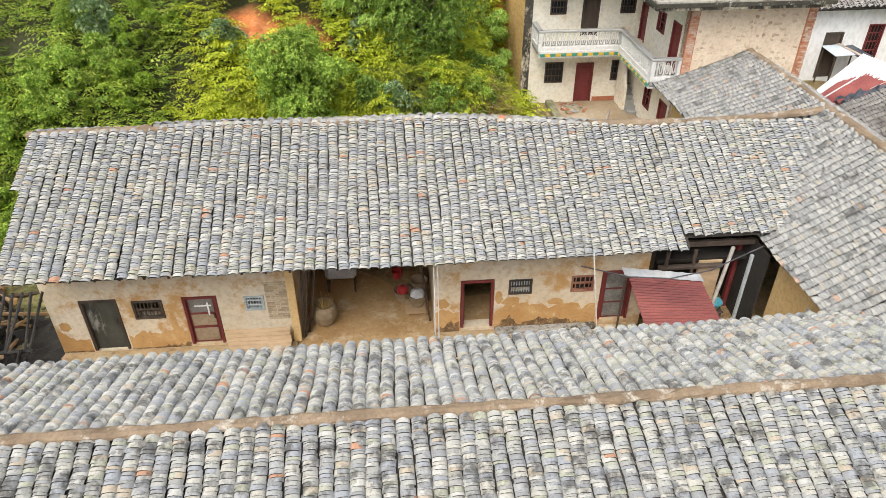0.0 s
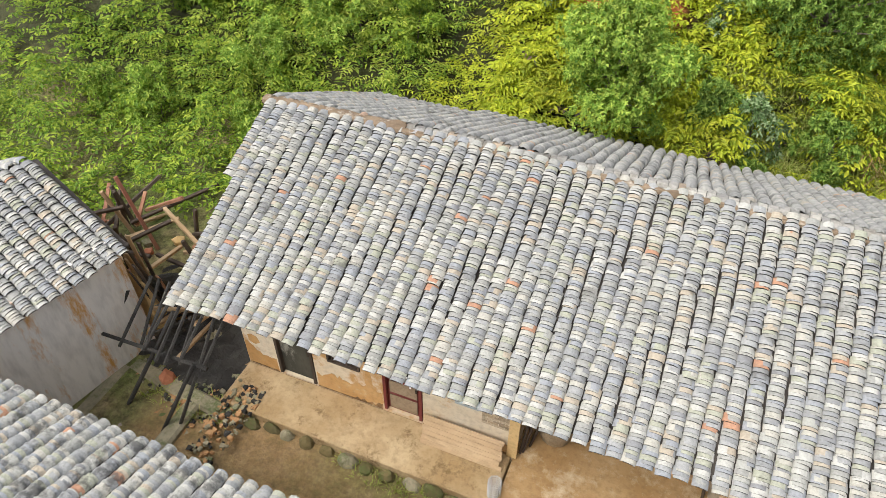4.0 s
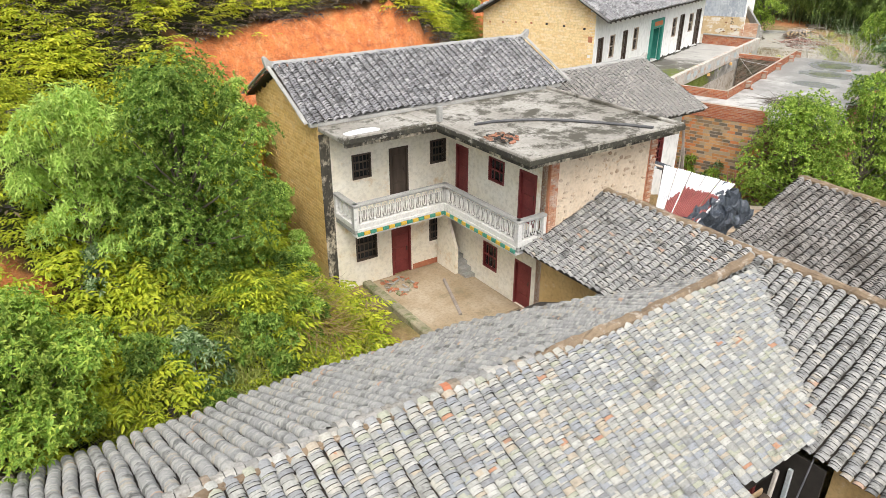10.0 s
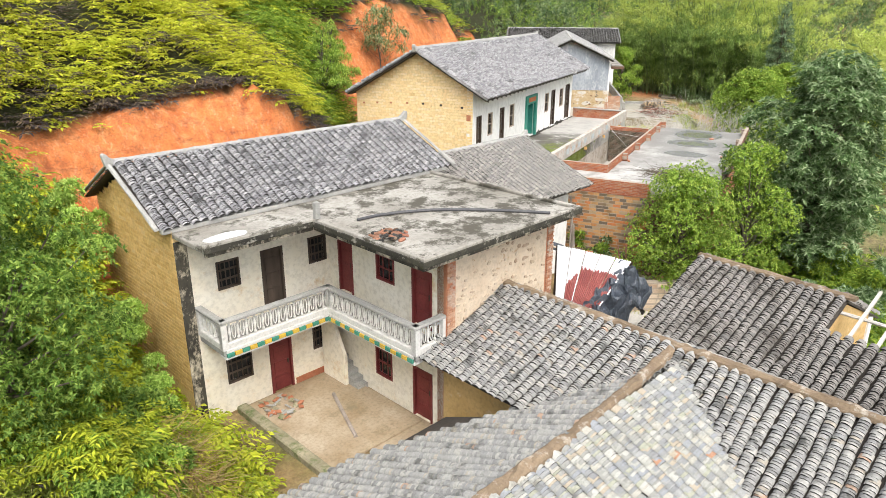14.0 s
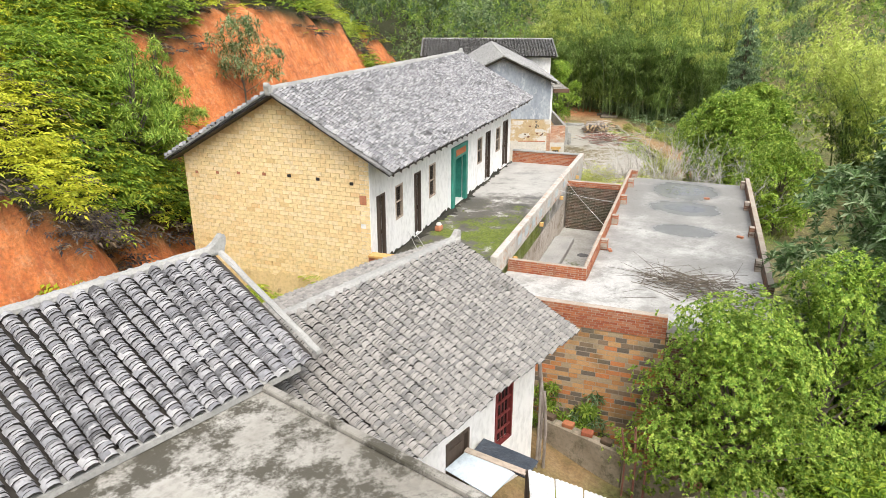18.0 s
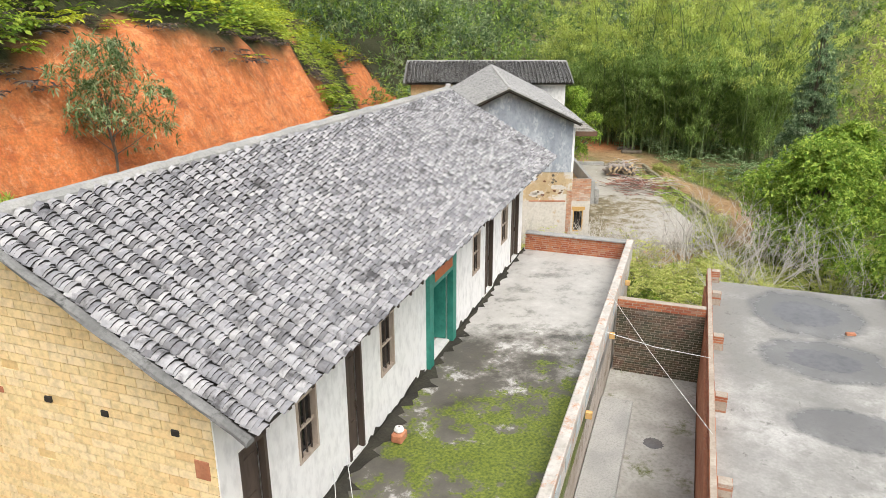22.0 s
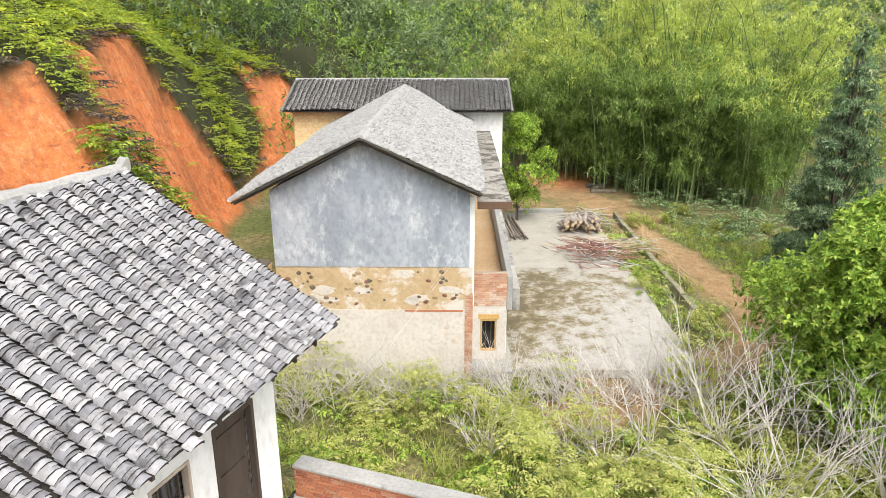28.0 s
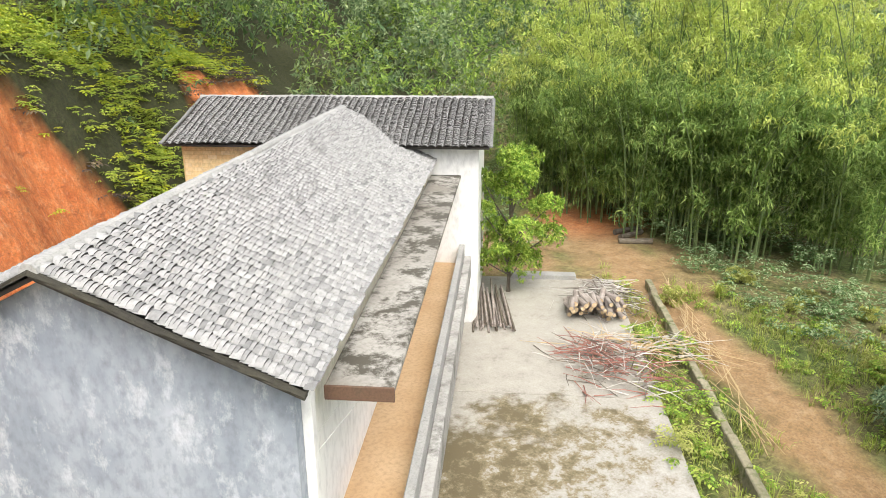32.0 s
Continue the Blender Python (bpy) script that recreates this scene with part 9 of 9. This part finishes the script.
bw = thing("boundary_wall", "low old stone boundary wall with mossy top", "wall", pose(19.3, 29.6, 0, 0, 0, -38))
masonry(bw, along_u(0), 0, 6.4, 0.4, 2.3, 0, 0.35, 0.42, 0.24, M_RUBBLE, "core", "", 120, joint=0.05, name="stone", wild=0.3)

# ---- flat roof and forecourt ----
def puddle(u, v, a, b, seed, z=5.384):
    g = random.Random(seed)
    bm = bmesh.new()
    ring = [bm.verts.new((u + a * math.cos(q) * g.uniform(0.88, 1.08), v + b * math.sin(q) * g.uniform(0.88, 1.08), z)) for q in np.linspace(0, math.tau, 60)[:-1]]
    bm.faces.new(ring)
    tagged(part("puddle", bm, M_WATER, None, "", FW), "shallow grey puddle on the flat roof", "puddle", "roof puddles")


puddle(14.4, -9.2, 0.95, 0.95, 1), puddle(11.3, -9.3, 0.6, 0.9, 2), puddle(9.0, -5.4, 0.25, 0.25, 4, 3.504)


def twig_heap(name, label, m, n, sx, sy, sz, ln, r, material, seed, category="brushwood"):
    g = random.Random(seed)
    t = thing(name, label, category, m)
    for k in range(n):
        a = g.gauss(0, 0.8) + (math.pi if g.random() < 0.5 else 0)
        p = Vector((g.gauss(0, sx * 0.45), g.gauss(0, sy * 0.45), 0))
        p.z = 0.02 + sz * max(0, 1 - (p.x / sx) ** 2 - (p.y / sy) ** 2) * g.uniform(0.2, 1)
        l = ln * g.uniform(0.5, 1.2)
        d = Vector((math.cos(a), math.sin(a), g.uniform(-0.12, 0.2)))
        q = p + d * l * 0.5 + Vector((g.uniform(-0.1, 0.1), g.uniform(-0.1, 0.1), g.uniform(0, 0.08)))
        e = p + d * l
        q.z, e.z = max(q.z, 0.015), max(e.z, 0.01)
        part("twig", tube(bmesh.new(), [p, q, e], [r, r * 0.7, r * 0.35], 4), material if not isinstance(material, tuple) else material[k % len(material)], t)
    return t


twig_heap("branch_heap", "dry grey branches lying on the flat roof", FW @ pose(1.9, -9.9, 5.39, 0, 0, 75), 190, 1.9, 1.1, 0.16, 1.5, 0.012, M_BARK, 41)
for k, (u, v) in enumerate(((4.6, -6.95), (7.8, -11.4), (13.2, -10.2))):
    tagged(part("brick", boxes((-0.12, 0.12, -0.06, 0.06, 0, 0.07), r=0.008), M_BRICKW, None, "", FW @ pose(u, v, 5.385, 0, 0, 20 + 40 * k)), "loose red brick on the flat roof", "brick")
pot = thing("clay_pot", "small red clay pot with a white lid", "pot", FW @ pose(4.2, -0.55, 5.555))
part("body", boxes((-0.16, 0.16, -0.12, 0.12, 0, 0.2), r=0.03), M_BRICKW, pot)
part("lid", lathe([(0.08, 0.2), (0.11, 0.24), (0.08, 0.3), (0.02, 0.31)], 10), M_WHITE, pot, "white lid")
for a, b in (((2.4, -0.05, 6.0), (-0.7, -1.9, 6.25)), ((2.9, -0.05, 5.9), (-0.7, -2.3, 6.25)), ((12.0, -3.7, 6.3), (6.0, -6.5, 5.9)), ((9.2, -3.9, 6.3), (9.5, -6.5, 5.85))):
    cord("cord", "thin white cord across the forecourt", [FW @ Vector(a), FW @ ((Vector(a) + Vector(b)) / 2 - Vector((0, 0, 0.08))), FW @ Vector(b)], 0.008)
# faded writing on the parapet: plain bars
for k, (u, w) in enumerate(((3.0, 0.5), (4.0, 0.5), (5.2, 0.45), (6.4, 0.5), (8.0, 0.5), (9.6, 0.5), (11.4, 0.5))):
    part("faded_mark", boxes((u, u + w, -3.962, -3.952, 5.75, 6.05)), M_PALEBLUE, None, "", FW)
    tagged(bpy.context.scene.collection.objects[-1], "faded blue painted mark on the parapet", "mark", "parapet marks")
for u in (2.3, 6.5, 10.7, 14.9):
    tagged(part("bracket", boxes((u, u + 0.12, -4.1, -3.952, 5.4, 5.56), r=0.01), M_COPING, None, "", FW), "orange clay spout under the parapet", "spout", "parapet spouts")

# ---- yard by the grey house ----
part("yard_far", boxes((10.9, 21.4, -7.9, -1.55, 2.302, 2.325)), M_YARD, yard)
kerb = thing("kerb", "mossy cement kerb along the drying yard", "kerb", FG, kind="structure")
part("kerb_end", boxes((21.2, 21.7, -6.3, -3.3, 2.1, 2.55), r=0.03), M_CEMENT, kerb)
for k in range(10):
    part("kerb_piece", boxes((6.0 + k * 1.55, 7.5 + k * 1.55, -9.72 + 0.02 * (k % 3), -9.45 + 0.02 * (k % 3), 1.7, 2.36 + 0.03 * (k % 2)), r=0.03), M_ROCK, kerb)


def logs():
    g = random.Random(51)
    me = None
    for k in range(58):
        ln, r = g.uniform(0.8, 1.35), g.uniform(0.07, 0.13)
        layer = k // 12
        m = FG @ pose(17.6 - 0.2 * layer + g.uniform(-0.25, 0.25) + (0.5 if k % 2 else 0), -5.7 - (k % 12) * 0.18, 2.42 + layer * 0.17, 0, g.uniform(-8, 8), g.uniform(-15, 25))
        t = thing("log", "cut grey log in the firewood stack", "log", m, "firewood")
        part("bark", tube(bmesh.new(), [(-ln / 2, 0, 0), (0, 0, g.uniform(-0.02, 0.02)), (ln / 2, 0, 0)], [r, r * 0.97, r * 0.92], 8), M_LOG, t)
        for s in (-1, 1):
            bm = bmesh.new()
            tube(bm, [(s * (ln / 2 + 0.001), 0, 0), (s * (ln / 2 + 0.006), 0, 0)], r * 0.88, 8)
            part("sawn_end", bm, M_LOGEND, t)


logs()
twig_heap("brushwood_heap", "tangled grey brushwood beside the firewood", FG @ pose(18.6, -7.2, 2.33, 0, 0, 10), 150, 1.7, 1.5, 0.9, 1.5, 0.02, (M_TWIG, M_BARK, M_LOG), 52)
twig_heap("brushwood_heap", "heap of reddish and grey brushwood on the yard", FG @ pose(12.8, -6.6, 2.33, 0, 0, 60), 220, 2.1, 1.7, 0.75, 1.3, 0.022, (M_REDTWIG, M_REDTWIG, M_TWIG, M_BARK), 53)
twig_heap("brushwood_heap", "pale brushwood spilling off the yard edge", FG @ pose(14.5, -8.4, 2.3, 0, 0, 80), 120, 2.4, 0.9, 0.4, 1.8, 0.018, (M_TWIG, M_CANE), 54)
g = random.Random(55)
for k in range(22):
    a, b = FG @ Vector((15.6 + g.uniform(-0.4, 0.2), -1.9 - k * 0.075, 2.38 + 0.09 * (k % 4))), FG @ Vector((19.8 + g.uniform(-1, 0.5), -1.75 - k * 0.06 + g.uniform(-0.1, 0.1), 2.40 + 0.09 * (k % 4)))
    tagged(part("pole", tube(bmesh.new(), [a, (a + b) / 2, b], 0.048, 6), M_LOG if k % 3 else M_BARK), "grey timber pole in a stack by the wall", "pole", "pole stack")
for k in range(40):
    u = g.uniform(8, 20)
    a = FG @ Vector((u, -9.9 - g.uniform(0, 0.9), 2.25 + g.uniform(0, 0.12)))
    b = FG @ Vector((u + g.uniform(1.5, 3.0), -9.8 - g.uniform(0, 0.9), 2.25 + g.uniform(0, 0.12)))
    tagged(part("cane", tube(bmesh.new(), [a, b], 0.014, 4), M_CANE), "dry yellow cane lying beside the kerb", "cane", "canes")
for k, (x, y, r) in enumerate(((76.5, 62.0, 20), (76.0, 61.4, 28), (75.2, 60.6, -10))):
    tagged(part("log", tube(bmesh.new(), [(-0.9, 0, 0), (0.9, 0, 0)], 0.16, 9), M_BARK, None, "", pose(x, y, base(x, y) + 0.15, 0, 0, -35 + r)), "thick brown log lying by the bamboo", "log")
cyc = thing("cycad", "low spiky rosette plant by the path", "plant", pose(71.8, 54.2, base(71.8, 54.2)))
v, f = blades(np.zeros((1, 3)), 60, 1.0, 0.06, 0.05)
quads("leaves", v, f, M_GRASS, cyc)
bk = random.Random(61)
for k in range(2):
    cord("wire", "thin white wire from the porch to the ground", [FG @ Vector((1.5, -0.6 - 0.3 * k, 7.9)), FG @ Vector((-2.0, 2.0, 5.0)), FG @ Vector((-5.5, 5.5 - k, 2.6))], 0.003)
flow = thing("yellow_bush", "small bush with yellow leaves", "bush", pose(52.5, 44.0, base(52.5, 44.0)))
v, f = rosettes(rng.normal(0, 0.4, (160, 3)) * (1, 1, 0.6) + (0, 0, 0.7), rng.normal(0, 1, (160, 3)) + (0, 0, 1), 0.16, 0.06, 6)
quads("leaves", v, f, M_FERN, flow)
M_EARTHFACE = mottled("stained earth face", (0.40, 0.24, 0.10), (0.52, 0.34, 0.16), 0.9, 8, (0.16, 0.11, 0.06), (0.5, 0.62), relief=0.9, third=1.4)
M_DARKROCK = mottled("dark weathered stone", (0.07, 0.06, 0.05), (0.16, 0.14, 0.11), 2, 12, (0.26, 0.22, 0.16), (0.6, 0.7))
bank = thing("retaining_wall", "crumbling earth and stone retaining wall beside the grey house", "wall", FG)
bm = bmesh.new()
prism(bm, [(-0.02, 1.2), (-0.02, 6.4), (-0.8, 6.2), (-1.4, 5.6), (-2.0, 4.9), (-2.6, 4.1), (-3.4, 3.1), (-4.1, 2.2), (-4.1, 1.2)], lambda s, n, z: (s, 6.35 + n, z), 0, 0.5)
part("earth_wall", bm, M_EARTHFACE, bank, "stained ochre earth face")
for k in range(44):
    bm = bmesh.new()
    r = bk.uniform(0.12, 0.27)
    bmesh.ops.create_icosphere(bm, subdivisions=1, radius=r)
    for q in bm.verts:
        q.co *= bk.uniform(0.65, 1.3)
        q.co.z *= 0.7
    s = -4.0 * k / 44 - bk.uniform(0, 0.1)
    part("stone", bm, (M_DARKROCK, M_DARKROCK, M_OLDBRICK)[k % 3], bank, "", pose(s, 6.6 + bk.uniform(-0.25, 0.25), min(6.42, 7.12 + 1.17 * s) + bk.uniform(-0.08, 0.06)))

M_STAINWALL = mottled("mossy plastered stone", (0.26, 0.22, 0.16), (0.42, 0.36, 0.28), 1.0, 10, (0.10, 0.10, 0.06), (0.5, 0.64), relief=0.6, third=1.5)

# ---- garden behind the kitchen house ----
garden = thing("garden_wall", "low crumbling stone and brick wall with mossy plaster", "wall", pose(0, 0, 0))


def wall_run(a, b, z0, z1, th, mat, name):
    d = Vector(b) - Vector(a)
    return part(name, boxes((0, d.length, -th / 2, th / 2, z0, z1), r=0.04), mat, garden, "", pose(a[0], a[1], 0, 0, 0, math.degrees(math.atan2(d.y, d.x))))


wall_run((23.05, 32.2), (23.15, 29.6), 0.4, 2.25, 0.3, M_STAINWALL, "wall_section")
wall_run((23.15, 29.58), (23.3, 26.0), 0.4, 2.1, 0.3, M_STAINWALL, "wall_section")
for k in range(9):
    q = k / 9
    part("coping_brick", boxes((-0.16, 0.16, -0.12, 0.12, 0, 0.13), r=0.015), M_BRICK if k % 3 else M_OLDBRICK, garden, "", pose(23.07 + 0.2 * q, 32.0 - 5.6 * q, 2.25 - 0.15 * (q > 0.45), 0, 0, -88 + 9 * (k % 3)))
for k, (x, y, h, r) in enumerate(((22.0, 31.6, 3.6, 0.07), (21.8, 31.3, 2.4, 0.05), (21.6, 31.4, 2.7, 0.035), (22.8, 29.4, 2.2, 0.03), (22.8, 29.1, 2.3, 0.035), (22.8, 28.8, 2.1, 0.03))):
    tagged(part("pole", tube(bmesh.new(), [(0, 0, 0), (0.05, 0.02, h / 2), (0.16 * (k % 3 - 1), 0.1, h)], [r, r * 0.95, r * 0.85], 7), M_LOG if k < 3 else M_REDTWIG, None, "", pose(x, y, base(x, y))), "weathered pole leaning by the garden wall", "pole", "garden poles")
for k in range(10):
    x, y = grown.uniform(23.7, 26.0), grown.uniform(29.6, 32.6)
    r = grown.uniform(0.5, 0.9)
    plant("shrub", "dark green garden shrub against the brick wall", x, y, r * 2.0, r, M_DGREEN if k % 2 else M_GREEN, (0.22, 0.05), int(420 * r), seed=300 + k, lobes=8, cat="shrub", trunk=0.03, crown0=0.05, group="garden shrubs", limbs=False)
for k in range(9):
    x, y = 71.0 + grown.uniform(-2.0, 3.5), 50.5 + grown.uniform(-6, 5)
    r = grown.uniform(0.5, 1.0)
    plant("shrub", "low bright green shrub on the path bank", x, y, r * 0.75, r, M_SCRUB, (0.13, 0.045), int(300 * r), seed=330 + k, lobes=8, cat="shrub", trunk=0.03, crown0=0.05, group="bank shrubs", limbs=False)

scrub = scatter(700, 41.0, 47, 56.2, 64, lambda x, y, z, up, clay: (up > 0.4) & (up < 3.6) & (fuzz(x, y, 1.5) > -0.35))
for rows, mat, text in ((scrub[::2], M_SHADE, "green scrub hanging on the red bank"), (scrub[1::3], M_LIMEFERN, "light green ferns on the red bank"), (scrub[2::4], M_DRY, "dead grey scrub on the red bank")):
    v, f = fronds(rows, 7, 0.75, 4, wide=0.13, lift=0.6)
    stuff("bank_ferns", text, "ferns", v, f, mat)
strip = scatter(1500, -12.5, 6, 12, 15, lambda x, y, z, up, clay: (fuzz(x, y, 0.9) > -0.2) & (np.abs(y - 13.25 - (x + 12.6) * 0.095) < 0.32))
v, f = blades(strip, 12, 0.16, 0.02, 0.2)
stuff("weeds", "low green weeds along the courtyard gutter", "weeds", v, f, M_GRASS)

ash = bmesh.new()
bmesh.ops.create_grid(ash, x_segments=26, y_segments=22, size=0.5)
for q in ash.verts:
    x, y = q.co.x * 5.6, q.co.y * 4.6
    edge = max(0.0, 1 - (abs(q.co.x) * 2) ** 4 - (abs(q.co.y) * 2) ** 4)
    q.co = Vector((x, y, -0.25 + 0.42 * edge * ruin.uniform(0.7, 1.2)))
tagged(part("ash_mound", ash, M_CHAR, None, "", pose(-13.1, 15.3, 0.2, 0, 0, 4)), "heap of black ash and charred debris in the ruin", "ash mound")
for k in range(16):
    x, y = ruin.uniform(-13.6, -11.9), ruin.uniform(14.6, 15.6)
    tagged(part("beam", boxes((-1.1, 1.1, -0.045, 0.045, -0.045, 0.045), r=0.01), M_CHAR if k % 3 else M_PLANK, None, "", pose(x, y, ruin.uniform(0.7, 1.5), ruin.uniform(-10, 10), ruin.uniform(25, 60), ruin.uniform(60, 120))), "charred rafter leaning in the ruin", "beam", "ruin timbers")

for k in range(12):
    x, y = grown.uniform(25.5, 32), grown.uniform(20.5, 25.5)
    r = grown.uniform(0.7, 1.3)
    plant("shrub", "dark green undergrowth shrub beneath the evergreen", x, y, r * 1.5, r, M_DGREEN if k % 2 else M_SHADE, (0.20, 0.06), int(420 * r), seed=500 + k, lobes=8, cat="shrub", trunk=0.03, crown0=0.05, group="undergrowth shrubs", limbs=False)
